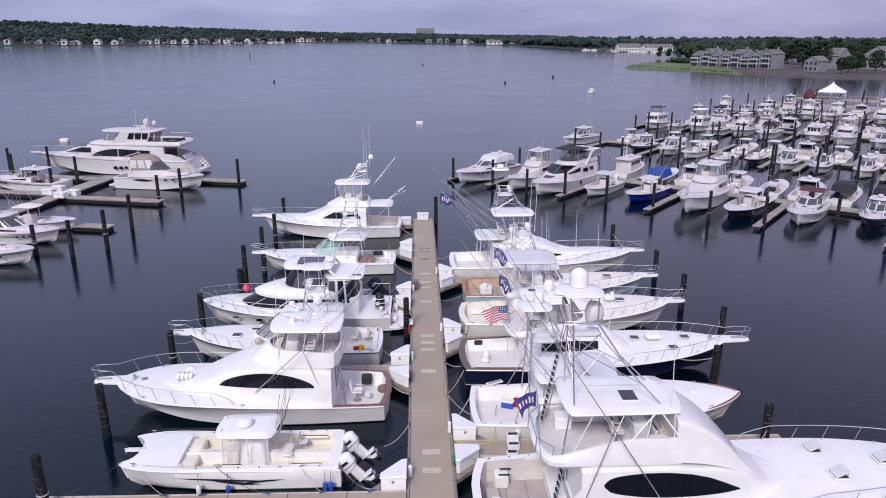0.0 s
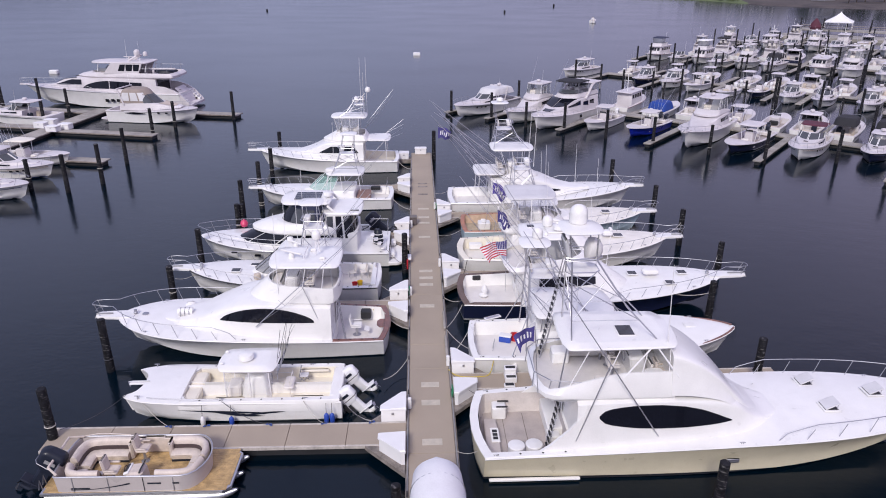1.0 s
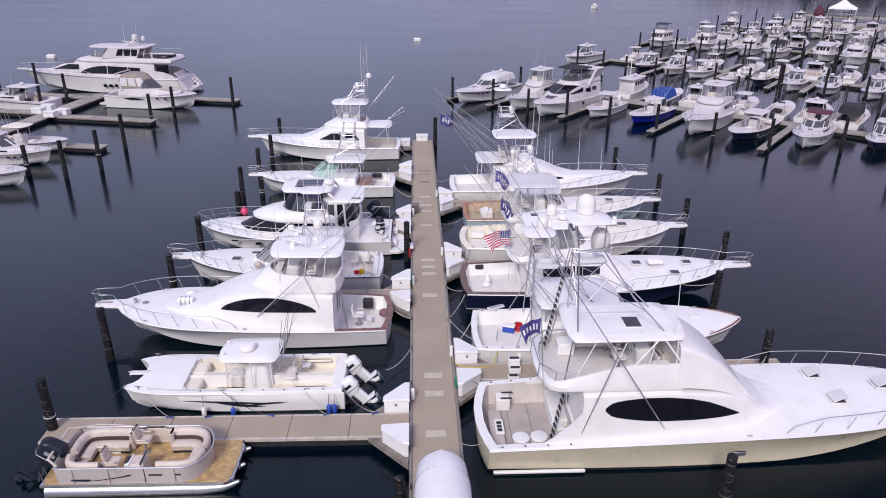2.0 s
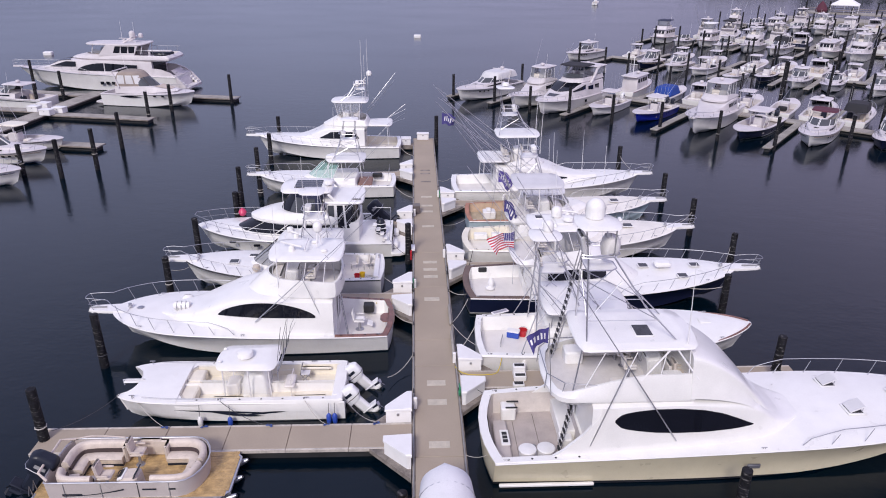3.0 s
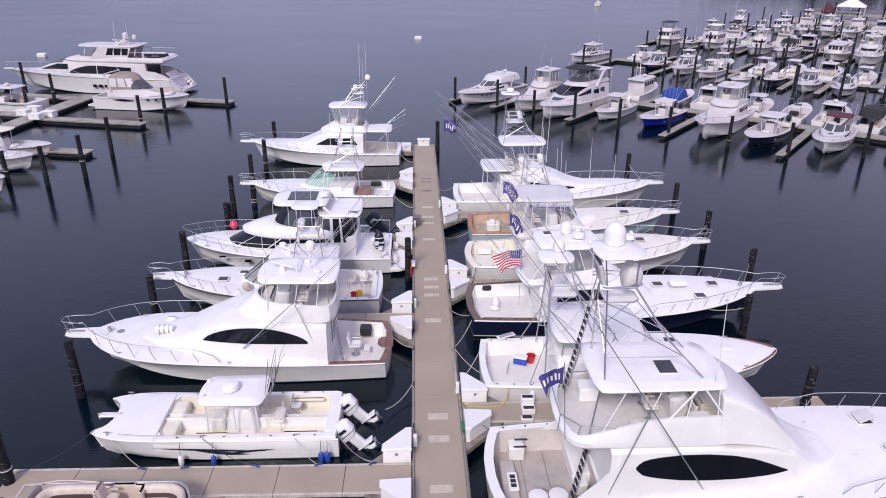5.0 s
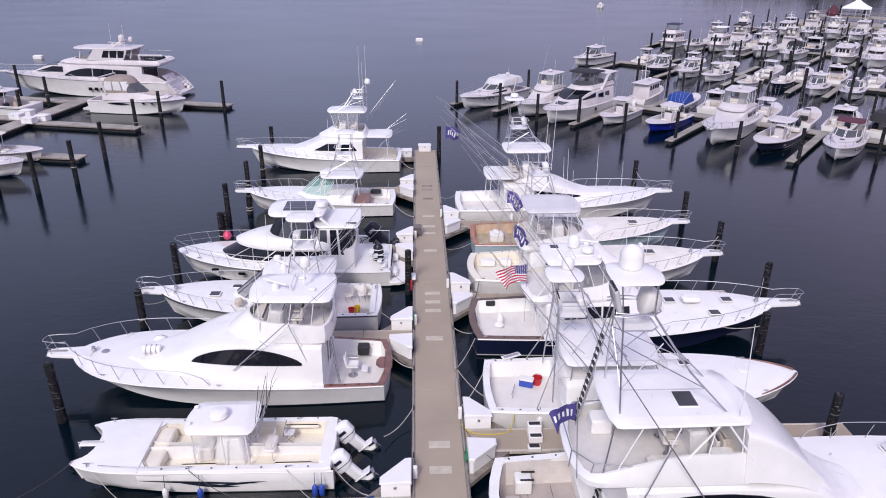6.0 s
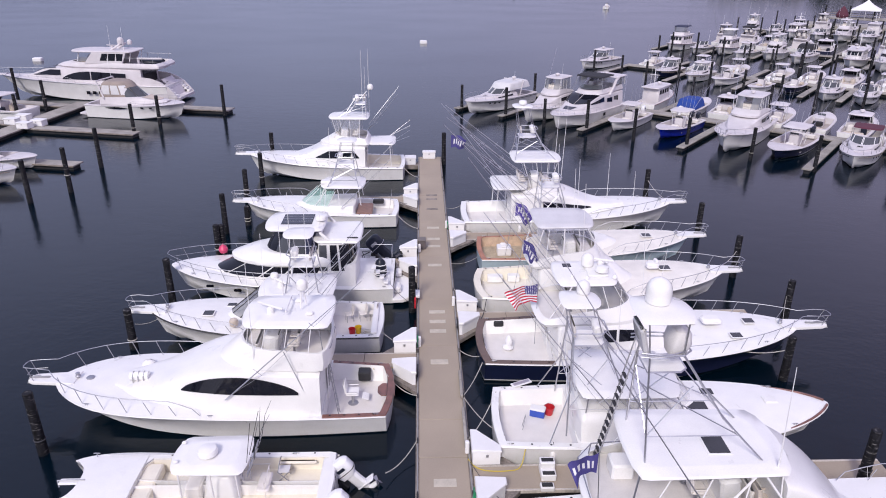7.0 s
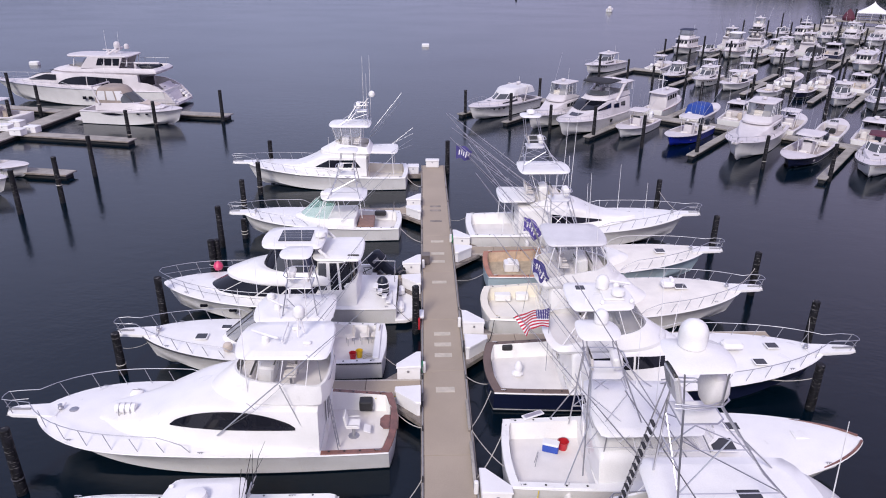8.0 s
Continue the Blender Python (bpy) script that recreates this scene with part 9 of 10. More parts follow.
def motor_yacht(x, y, heading):
    """Mid-size flybridge motor yacht with a dark saloon band."""
    b = thing("motor_yacht", pose(x, y, 0, 0, 0, heading) @ Matrix.Diagonal((1, 1, 0.86, 1)), "white flybridge motor yacht with dark windshield and black bimini", "boat", "boats at the far piers")
    L, B = 14.0, 4.4
    H = Hull(L, B, 2.2, 1.5, stern=0.94)
    H.build(b, H_WHITE)
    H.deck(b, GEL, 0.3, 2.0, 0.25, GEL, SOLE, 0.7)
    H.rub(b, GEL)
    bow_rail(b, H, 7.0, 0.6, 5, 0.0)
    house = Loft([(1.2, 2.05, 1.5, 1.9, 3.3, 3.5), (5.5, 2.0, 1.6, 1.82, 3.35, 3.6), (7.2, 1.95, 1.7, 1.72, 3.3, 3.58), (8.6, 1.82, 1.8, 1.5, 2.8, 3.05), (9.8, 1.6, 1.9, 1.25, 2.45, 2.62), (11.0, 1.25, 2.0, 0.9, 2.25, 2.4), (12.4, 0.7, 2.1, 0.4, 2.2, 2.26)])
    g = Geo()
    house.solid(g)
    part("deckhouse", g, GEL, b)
    for s in (1, -1):
        g = Geo()
        house.cap(g, 7.3, 9.5, 0.03 * s, 0.98 * s, 0.7, 0.06)
        part("windshield_pane", g, GLASS, b)
        g = Geo()
        house.side(g, 5.9, 8.5, lambda t: 2.72 - 0.05 * t, lambda t: 3.3 - 0.5 * t, s, 0.06)
        part("windshield_wing", g, GLASS, b)
        for x0, x1 in ((2.4, 3.5), (3.9, 5.2)):
            g = Geo()
            house.side(g, x0, x1, lambda t: 2.35 + 0.2 * t, lambda t: 3.0, s)
            part("side_window", g, GLASS, b)
        g = Geo()
        g.box((6.0, s * (H.b(6.0) * 0.97), 1.1), (0.45, 0.1, 0.4), 0.12)
        part("hull_port", g, GLASS, b)
        # moulded arch sweeping up from the side deck
        g = Geo()
        g.tube([(4.6, s * 1.85, 3.3), (3.6, s * 1.8, 4.2), (2.8, s * 1.7, 5.0), (1.8, s * 1.6, 5.35)], 0.17, 8)
        part("radar_arch", g, GEL, b)
    g = Geo()
    house.cap(g, 10.2, 11.2, -0.6, 0.6, 0.3)
    part("skylight", g, GLASS, b)
    fly = Shell([(3.5, 1.0, 7.2, 1.7, 1.5, 1.6, 0.3), (3.66, 0.8, 7.2, 1.85, 1.6, 1.6, 0.3), (4.2, 1.0, 6.6, 1.75, 1.45, 1.4, 0.3)])
    g = Geo()
    fly.wall(g, 0.1)
    part("flybridge_coaming", g, GEL, b)
    g = Geo()
    g.box((4.0, 0, 3.66), (5.4, 3.0, 0.1), 0.02)
    part("flybridge_sole", g, DECK, b)
    for x, y in ((4.9, 0.6), (4.9, -0.6)):
        helm_chair(b, x, y, 3.7)
    g = Geo()
    g.box((5.7, 0, 4.1), (0.6, 2.4, 0.8), 0.1)
    part("helm_console", g, GEL, b)
    g = Geo()
    ws = Shell([(4.28, 3.0, 6.9, 1.7, 1.4, 1.6, 0.3), (4.7, 3.0, 6.4, 1.6, 1.3, 1.4, 0.3)])
    ws.band(g, 4.28, 4.7, 0.55, 1.0, 1, 0.0, around=True)
    part("flybridge_windscreen", g, GLASS_GREY, b)
    sh = Shell([(5.75, 3.3, 6.7, 1.75, 1.6, 0.5, 0.4), (5.86, 3.3, 6.7, 1.75, 1.6, 0.5, 0.4), (5.95, 3.7, 6.3, 1.3, 1.2, 0.5, 0.4)])
    g = Geo()
    sh.solid(g, soft=0.0)
    part("bimini_top", g, CANVAS_BLACK, b)
    pipes(b, "bimini_bow", [[(f, s * 1.7, 4.2), (f, s * 1.6, 5.78)] for f in (3.6, 6.2) for s in (1, -1)], 0.03, STEEL)
    hardtop(b, 0.0, 3.1, 1.85, 5.25, name="aft_hardtop")
    pipes(b, "hardtop_post", [[(0.5, s * 1.75, 4.2), (0.5, s * 1.65, 5.3)] for s in (1, -1)], 0.05, PIPE_WHITE)
    for s in (1, -1):
        g = Geo()
        g.grid([[(0.4, s * 1.76, 4.3), (2.6, s * 1.76, 4.3)], [(0.4, s * 1.68, 5.25), (2.4, s * 1.68, 5.25)]])
        part("enclosure_panel", g, VINYL_GREY, b)
    radar(b, 2.0, 0, 5.5, 0.3)


motor_yacht(*on_pier(14.2, 13.0), -130.2)


def pier(s0, s1, d, w=1.9, fingers=(), z=0.5):
    p = thing("far_pier", pose(*on_pier(0, 0), 0, 0, 0, math.degrees(math.atan2(E1.y, E1.x))), "grey timber floating pier with finger slips", "dock", "far piers", "structure")
    n = int((s1 - s0) / 6)
    for i in range(n):
        a, c = lerp(s0, s1, i / n), lerp(s0, s1, (i + 1) / n)
        part("deck_slab", Geo().box(((a + c) / 2, d, z - 0.08), (c - a - 0.04, w, 0.16), 0.02), OLD_DOCK, p)
    part("float_tank", Geo().box(((s0 + s1) / 2, d, 0.05), (s1 - s0, w - 0.5, 0.64), 0.02), FLOAT, p)
    for s, length, side in fingers:
        part("finger_slab", Geo().box((s, d + side * (w / 2 + length / 2), z - 0.1), (0.8, length, 0.14), 0.02), OLD_DOCK, p)
        part("finger_float", Geo().box((s, d + side * (w / 2 + length / 2), 0.04), (0.5, length - 0.3, 0.6), 0.02), FLOAT, p)


pier(-1, 62, 13.9, fingers=[(s, 12.6, -1) for s in (0, 6.4, 16.8, 27.9, 39.5, 51)] + [(s, 9, 1) for s in (19.8, 29.6, 42.3, 51)])
pier(1, 62, 45.8, fingers=[(1.5, 12, -1)] + [(s, 9.5, -1) for s in (11.9, 22, 30.6, 35.3, 46)] + [(s, 9, 1) for s in (8, 21, 31, 41, 51)])
pier(-4, 62, 79.2, fingers=[(s, 11, -1) for s in (-3.5, 6.2, 15.1, 26.5, 33, 44, 56)] + [(s, 9.5, 1) for s in (7, 16.2, 26, 36, 46.5)])
pier(0, 60, 117.0, fingers=[(s, 10, -1) for s in (4.5, 14, 23.5, 34, 44)] + [(s, 9.5, 1) for s in (16.5, 27.5, 38)])

random.seed(4)
for s, d in ((0.2, 1.2), (6.5, 1.4), (12.3, 0.4), (17.0, 1.5), (22.6, 1.2), (28.0, 1.8), (34.3, 1.6), (39.9, 1.6), (45.7, 6.0), (50.8, 1.5), (3.4, 14.4 - 1.6), (9.8, 15.6), (34.6, 24.4), (46.4, 22.5), (20.2, 24.0), (29.6, 24.6), (42.3, 25.2)):
    pile(*on_pier(s, d), random.uniform(3.0, 3.6) if (s, d) != (34.6, 24.4) else 5.4, 0.18)
for d, off in ((34.4, 0.4), (56.2, 2.1), (66.0, 0.7), (91.0, 2.6), (105.2, 1.0), (128.0, 2.2)):
    for i in range(11):
        pile(*on_pier(off + 4.7 * i + random.uniform(-0.5, 0.5), d + random.uniform(-1.2, 1.2)), random.uniform(3.0, 4.2), 0.17)

# ---- wharf and white tent beyond the piers ----
wharf = thing("wharf", pose(0, 0, 0), "long timber wharf on piles with railing posts", "wharf", kind="structure")
w0 = Vector((111.0, 208.0))
wd = Vector((0.835, -0.55))
wn_ = Vector((0.55, 0.835))
for i in range(16):
    c = w0 + wd * (6 * i + 3)
    part("deck_slab", Geo().box((c.x, c.y, 0.9), (5.96, 7.0, 0.3), 0.03, turn=math.degrees(math.atan2(wd.y, wd.x))), OLD_DOCK, wharf)
for i in range(17):
    for k in (-3.3, 3.3):
        c = w0 + wd * (6 * i) + wn_ * k
        part("post", Geo().tube([(c.x, c.y, -0.5), (c.x, c.y, 2.6 + (k > 0) * 1.2)], 0.2, 8), PILE, wharf)
for k in (-3.3, 3.3):
    a, c = w0 + wn_ * k, w0 + wd * 96 + wn_ * k
    part("rail", Geo().tube([(a.x, a.y, 1.9), (c.x, c.y, 1.9)], 0.08, 6), TIMBER, wharf)
spur = thing("wharf_spur", pose(0, 0, 0), "broad grey timber landing float", "wharf", kind="structure")
for i in range(5):
    c = Vector((101.0, 193.0)) + wd * (5 * i)
    part("deck_slab", Geo().box((c.x, c.y, 0.3), (4.96, 9.0, 0.8), 0.03, turn=math.degrees(math.atan2(wd.y, wd.x))), OLD_DOCK, spur)
tent = thing("event_tent", pose(120.0, 203.5, 1.05, 0, 0, -33), "white peaked fabric event tent on a wharf", "tent")
g = Geo()
rows = []
for k in range(9):
    t = k / 8
    r = 3.5 * (1 - t) ** 1.5 + 0.05
    z = 2.2 + 2.7 * t
    rows.append([(r * x, r * y, z) for x, y in ((-1, -1), (0, -1), (1, -1), (1, 0), (1, 1), (0, 1), (-1, 1), (-1, 0))])
g.grid([[(x * 1.0, y * 1.0, 2.0) for x, y, z in rows[0]]] + rows, closed=True)
part("canopy", g, CANVAS_WHITE, tent)
for x in (-3.4, 0, 3.4):
    for y in (-3.4, 3.4):
        part("pole", Geo().tube([(x, y, 0), (x, y, 2.3)], 0.05, 6), PIPE_WHITE, tent)
um = thing("patio_umbrella", pose(106.0, 190.5, 0.7), "large red furled canvas umbrella on a float", "umbrella")
part("canopy", Geo().lathe([(1.3, 1.6), (1.5, 2.2), (1.1, 3.2), (0.3, 4.2), (0.05, 4.4)], n=10), CANVAS_RED, um)
part("pole", Geo().tube([(0, 0, 0), (0, 0, 4.4)], 0.05, 6), STEEL, um)

# ---- western slips with the large yacht ----
SOLE = NEW_SOLE
W = -11.5


def west_pier(name, x0, y0, x1, y1, w, label):
    a, c = Vector((x0, y0)), Vector((x1, y1))
    d = c - a
    n = max(1, round(d.length / 4))
    p = thing(name, pose(x0, y0, 0, 0, 0, math.degrees(math.atan2(d.y, d.x))), label, "dock", "western docks", "structure")
    for i in range(n):
        l = d.length / n
        part("deck_slab", Geo().box((l * (i + 0.5), 0, 0.415), (l - 0.03, w, 0.13), 0.02), OLD_DOCK, p)
        for s in (1, -1):
            part("waler", Geo().box((l * (i + 0.5), s * w / 2, 0.4), (l - 0.02, 0.1, 0.15), 0.015), TIMBER, p)
    part("float_tank", Geo().box((d.length / 2, 0, 0.02), (d.length - 0.4, w - 0.4, 0.68), 0.02), FLOAT, p)


west_pier("dock_spine", -46.6, 63.5, -42.4, 96.0, 2.2, "old grey timber floating dock spine")
for x0, y0, x1, y1, w in ((-23.4, 91.8, -41.4, 95.3, 1.7), (-30.4, 80.4, -43.0, 83.2, 1.5), (-31.5, 69.2, -44.6, 71.6, 1.4), (-43.9, 94.0, -58.0, 98.4, 1.6), (-45.2, 84.9, -60, 88.2, 1.6)):
    west_pier("finger_dock", x0, y0, x1, y1, w, "old grey timber finger dock")
for x, y in ((-45.2, 84.4), (-42.9, 82.5), (-42.0, 83.7), (-44.9, 86.2)):
    plain_box(x, y, W, 1.35, 0.95, 0.48)
for x, y, h in ((-29.7, 69.6, 3.6), (-29.3, 62.7, 3.7), (-31.3, 60.2, 3.4), (-34.9, 61.0, 2.8), (-31.0, 81.2, 3.3), (-30.0, 86.1, 3.2), (-23.9, 90.4, 3.6), (-45.9, 93.2, 3.6), (-53.2, 100.7, 3.8), (-57.1, 98.4, 3.2), (-59.5, 102, 3.4), (-47.5, 89.7, 2.6)):
    pile(x, y, h, 0.2)


def yacht():
    b = thing("motor_yacht", pose(-32.6, 100.4, 0, 0, 0, 174), "large white three-deck motor yacht with dark windows and radar domes", "boat")
    L, B = 23.4, 5.8
    H = Hull(L, B, 2.75, 2.0, stern=0.95, full=0.4, pw=2.0, rake=0.13, flare=0.8, trc=0.0, sheer=1.6)
    H.build(b, H_WHITE)
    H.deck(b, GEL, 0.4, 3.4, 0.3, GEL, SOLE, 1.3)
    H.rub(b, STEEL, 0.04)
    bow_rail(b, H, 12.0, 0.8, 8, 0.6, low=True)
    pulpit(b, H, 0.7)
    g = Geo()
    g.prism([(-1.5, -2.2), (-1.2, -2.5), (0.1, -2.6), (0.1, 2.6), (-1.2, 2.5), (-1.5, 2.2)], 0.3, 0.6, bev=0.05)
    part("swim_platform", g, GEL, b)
    # curved wing walls and stairs down to the platform
    for s in (1, -1):
        wing = [(-1.3, 0.6), (-0.9, 1.1), (-0.2, 1.9), (0.8, 2.55), (2.0, 2.95), (3.4, 3.1), (3.4, 0.6)]
        g = Geo()
        g.grid([[(x, s * 2.6, z) for x, z in wing], [(x, s * 2.4, z) for x, z in wing]], closed=True)
        g.ngon([(x, s * 2.6, z) for x, z in wing])
        g.ngon([(x, s * 2.4, z) for x, z in wing[::-1]])
        part("stern_wing", g, GEL, b)
        for i in range(5):
            part("stair_tread", Geo().box((-0.9 + 0.34 * i, s * 2.0, 0.75 + 0.3 * i), (0.36, 0.8, 0.3), 0.03), DECK, b)
        g = Geo()
        g.lathe([(0.05, 0), (0.16, 0.02), (0.14, 0.05)], (0.4, s * 1.2, 2.4), 10)
        part("stern_light", g, GLASS, b)
    g = Geo()
    g.grid([[(-0.5 + 1.5 * v ** 1.6, 1.6 * f, 0.6 + 2.1 * v) for f in (-1, -0.6, -0.2, 0.2, 0.6, 1)] for v in (0, 0.2, 0.4, 0.6, 0.8, 1)])
    part("transom_panel", g, GEL, b)
    main = Loft([(3.2, 2.4, 1.9, 2.3, 3.8, 4.0), (8.0, 2.45, 2.0, 2.3, 3.85, 4.02), (12.5, 2.25, 2.1, 2.0, 3.85, 4.0), (14.8, 2.1, 2.2, 1.85, 3.82, 4.0), (16.6, 1.8, 2.3, 1.45, 3.55, 3.78), (18.4, 1.35, 2.42, 1.0, 2.92, 3.06), (19.6, 1.0, 2.5, 0.6, 2.7, 2.8), (20.8, 0.5, 2.58, 0.3, 2.64, 2.68)])
    g = Geo()
    main.solid(g)
    part("main_deckhouse", g, GEL, b)
    for s in (1, -1):
        g = Geo()
        main.side(g, 9.9, 13.7, lambda t: 2.62, lambda t: 2.66 + 0.98 * max(0, math.cos(math.pi / 2 * t)) ** 0.6, s, 0.07)
        part("saloon_window", g, GLASS, b)
        g = Geo()
        main.side(g, 5.2, 9.75, lambda t: 2.62, lambda t: 3.45 + 0.19 * t, s, 0.07)
        part("saloon_window", g, GLASS, b)
        g = Geo()
        main.cap(g, 15.3, 18.2, 0.02 * s, 0.99 * s, 0.8, 0.06)
        part("windshield_pane", g, GLASS, b)
        g = Geo()
        main.side(g, 13.9, 18.1, lambda t: 3.12 - 0.16 * t, lambda t: 3.76 - 0.78 * max(0, t - 0.35) / 0.65, s, 0.07)
        part("windshield_wing", g, GLASS, b)
        for i in range(3):
            g = Geo()
            x = 8.6 + 0.8 * i
            g.box((x, s * (H.b(x) * 0.985), 1.1), (0.5, 0.05, 0.38), 0.1)
            part("port_light", g, GLASS, b)
    up = Shell([(3.95, 0.9, 14.6, 2.3, 1.6, 4.6, 0.6), (4.15, 0.4, 15.2, 2.5, 1.7, 4.8, 0.6), (4.4, 0.4, 14.6, 2.5, 1.7, 4.4, 0.6), (4.7, 0.8, 13.2, 2.38, 1.6, 3.8, 0.6)])
    g = Geo()
    up.wall(g, 0.15, n=22)
    part("upper_coaming", g, GEL, b)
    g = Geo()
    Shell([(4.0, 0.8, 14.0, 2.3, 1.6, 4.0, 0.6), (4.15, 0.8, 14.0, 2.3, 1.6, 4.0, 0.6)]).solid(g, soft=0.0)
    part("upper_deck", g, DECK, b)
    # raked side supports of the hardtop with glazing behind them
    for s in (1, -1):
        fin = [(10.5, 4.6), (9.3, 6.0), (4.9, 6.0), (5.6, 4.6)]
        g = Geo()
        g.grid([[(x, s * 2.05, z) for x, z in fin], [(x, s * 1.85, z) for x, z in fin]], closed=True)
        g.ngon([(x, s * 2.05, z) for x, z in fin])
        g.ngon([(x, s * 1.85, z) for x, z in fin[::-1]])
        part("hardtop_fin", g, GEL, b)
        for x0, x1 in ((7.35, 8.3), (6.3, 7.2), (5.35, 6.15)):
            g = Geo()
            g.grid([[(x0 + 0.15, s * 2.065, 4.98), (x1 + 0.1, s * 2.065, 4.98)], [(x0 - 0.1, s * 2.065, 5.85), (x1 - 0.3 * (x0 > 7), s * 2.065, 5.85)]])
            part("lounge_window", g, GLASS, b)
        g = Geo()
        g.grid([[(10.2, s * 1.7, 4.8), (12.0, s * 1.2, 4.8)], [(10.0, s * 1.7, 5.3), (11.6, s * 1.2, 5.3)]])
        part("wind_deflector", g, VINYL_GREY, b)
    g = Geo()
    g.box((10.4, 0, 4.6), (1.8, 2.6, 0.8), 0.1)
    part("flybridge_seat", g, SEAT_TAN, b)
    g = Geo()
    g.box((7.6, 0, 4.9), (1.2, 2.2, 1.3), 0.1)
    part("flybridge_bar", g, SEAT_TAN, b)
    hardtop(b, 4.2, 12.7, 2.1, 5.95, thick=0.16, nose=1.4)
    pipes(b, "hardtop_post", [[(x, s * 1.6, 4.8), (x - 0.3, s * 1.5, 6.0)] for x in (11.6, 4.8) for s in (1, -1)], 0.05, PIPE_WHITE)
    g = Geo()
    g.tube([(7.4, -0.9, 6.1), (6.2, -0.8, 6.8), (6.2, 0.8, 6.8), (7.4, 0.9, 6.1)], 0.14, 8)
    part("radar_mast", g, GEL, b)
    sat_dome(b, 6.2, 0.35, 6.85, 0.4)
    sat_dome(b, 5.4, -0.4, 6.7, 0.3)
    array_radar(b, 7.6, 0, 6.3, 1.6, 80)
    antenna(b, 5.6, 1.0, 6.1, 2.8, 0.02)
    antenna(b, 8.4, -1.0, 6.1, 2.8, 0.02)
    # tender, crane on the upper deck
    g = Geo()
    g.tube([(1.2, 0.5, 4.7), (1.9, 0.9, 4.7), (3.2, 0.9, 4.75), (3.9, 0.2, 4.85), (3.2, -0.6, 4.75), (1.9, -0.6, 4.7), (1.2, -0.3, 4.7)], 0.26, 8)
    part("tender", g, CHARCOAL, b, "grey inflatable tender on deck")
    g = Geo()
    g.tube([(3.7, 1.4, 4.2), (3.7, 1.4, 5.2)], 0.16, 8)
    g.box((2.2, 1.4, 5.25), (3.2, 0.22, 0.22), 0.05, turn=4)
    part("crane", g, GEL, b)
    pipes(b, "deck_rail", [[(lerp(1.0, 5.0, i / 6), s * 2.3, 5.4) for i in range(7)] for s in (1, -1)] + [[(x, s * 2.3, 4.8), (x, s * 2.3, 5.4)] for x in (1.4, 2.8, 4.2) for s in (1, -1)], 0.025, STEEL)
    g = Geo()
    g.box((3.15, 0, 3.0), (0.1, 3.6, 1.8), 0.03)
    part("saloon_door", g, GLASS, b)


yacht()


def camper_cruiser():
    b = thing("cabin_cruiser", pose(-39.2, 91.2, 0, 0, 0, -11), "white express cruiser with taupe camper canvas and clear side windows", "boat")
    L, B = 11.5, 3.9
    H = Hull(L, B, 1.85, 1.5, stern=0.93, full=0.5, pw=2.8)
    H.build(b, H_WHITE)
    H.deck(b, GEL, 0.3, 2.2, 0.3, GEL, SOLE, 0.7)
    H.rub(b, GEL, 0.04)
    bow_rail(b, H, 5.6, 0.55, 5, 0.0)
    g = Geo()
    g.prism([(-1.0, -1.4), (0.05, -1.6), (0.05, 1.6), (-1.0, 1.4)], 0.3, 0.5, bev=0.05)
    part("swim_platform", g, GEL, b)
    trunk = Loft([(2.0, 1.72, 1.6, 1.6, 2.35, 2.5), (5.5, 1.7, 1.65, 1.5, 2.4, 2.55), (6.8, 1.55, 1.72, 1.25, 2.3, 2.45), (8.2, 1.2, 1.82, 0.9, 2.08, 2.2), (9.6, 0.7, 1.92, 0.4, 2.0, 2.06)])
    g = Geo()
    trunk.solid(g)
    part("cabin_trunk", g, GEL, b)
    g = Geo()
    trunk.cap(g, 7.0, 8.8, -0.8, 0.8, 0.2, 0.05)
    part("sun_pad", g, mat("tan_sun_pad", (0.52, 0.44, 0.38), 0.7, var=0.08), b)
    for s in (1, -1):
        g = Geo()
        g.grid([[(lerp(2.6, 5.6, i / 10), s * (H.b(lerp(2.6, 5.6, i / 10)) + 0.012), 1.3 + k * math.sin(math.pi * i / 10)) for i in range(11)] for k in (-0.12, 0.12)])
        part("hull_window", g, GLASS, b)
        for x in (7.2, 8.2):
            part("port_light", Geo().box((x, s * H.b(x) * 0.985, 1.42), (0.36, 0.06, 0.14), 0.05), GLASS, b)
    ws = Shell([(2.45, 2.0, 6.9, 1.6, 1.3, 1.9, 0.3), (3.55, 2.2, 5.6, 1.5, 1.2, 1.6, 0.3)])
    tent_ = Shell([(2.45, 1.7, 6.0, 1.62, 1.4, 1.2, 0.6), (3.5, 1.9, 5.6, 1.55, 1.3, 1.3, 0.7), (4.15, 2.2, 5.0, 1.4, 1.2, 1.2, 0.8)])
    g = Geo()
    tent_.solid(g, soft=0.22)
    part("canvas_top", g, CANVAS_TAN, b)
    for s in (1, -1):
        for s0, s1 in ((0.24, 0.42), (0.45, 0.6), (0.63, 0.78)):
            g = Geo()
            tent_.band(g, 2.75, 3.75, s0, s1, s, 0.025)
            part("canvas_window", g, LIDGREY, b)
        for s0, s1 in ((0.6, 0.78), (0.79, 0.99)):
            g = Geo()
            ws.band(g, 2.45, 3.5, s0, s1, s, 0.02)
            part("windshield_pane", g, GLASS_GREY, b)
    g = Geo()
    g.tube([(2.6, -1.72, 2.3), (1.9, -1.6, 4.2), (1.9, 1.6, 4.2), (2.6, 1.72, 2.3)], 0.1, 8)
    part("radar_arch", g, GEL, b)
    antenna(b, 2.0, 1.2, 4.2, 2.2, 0.1, 0.016)


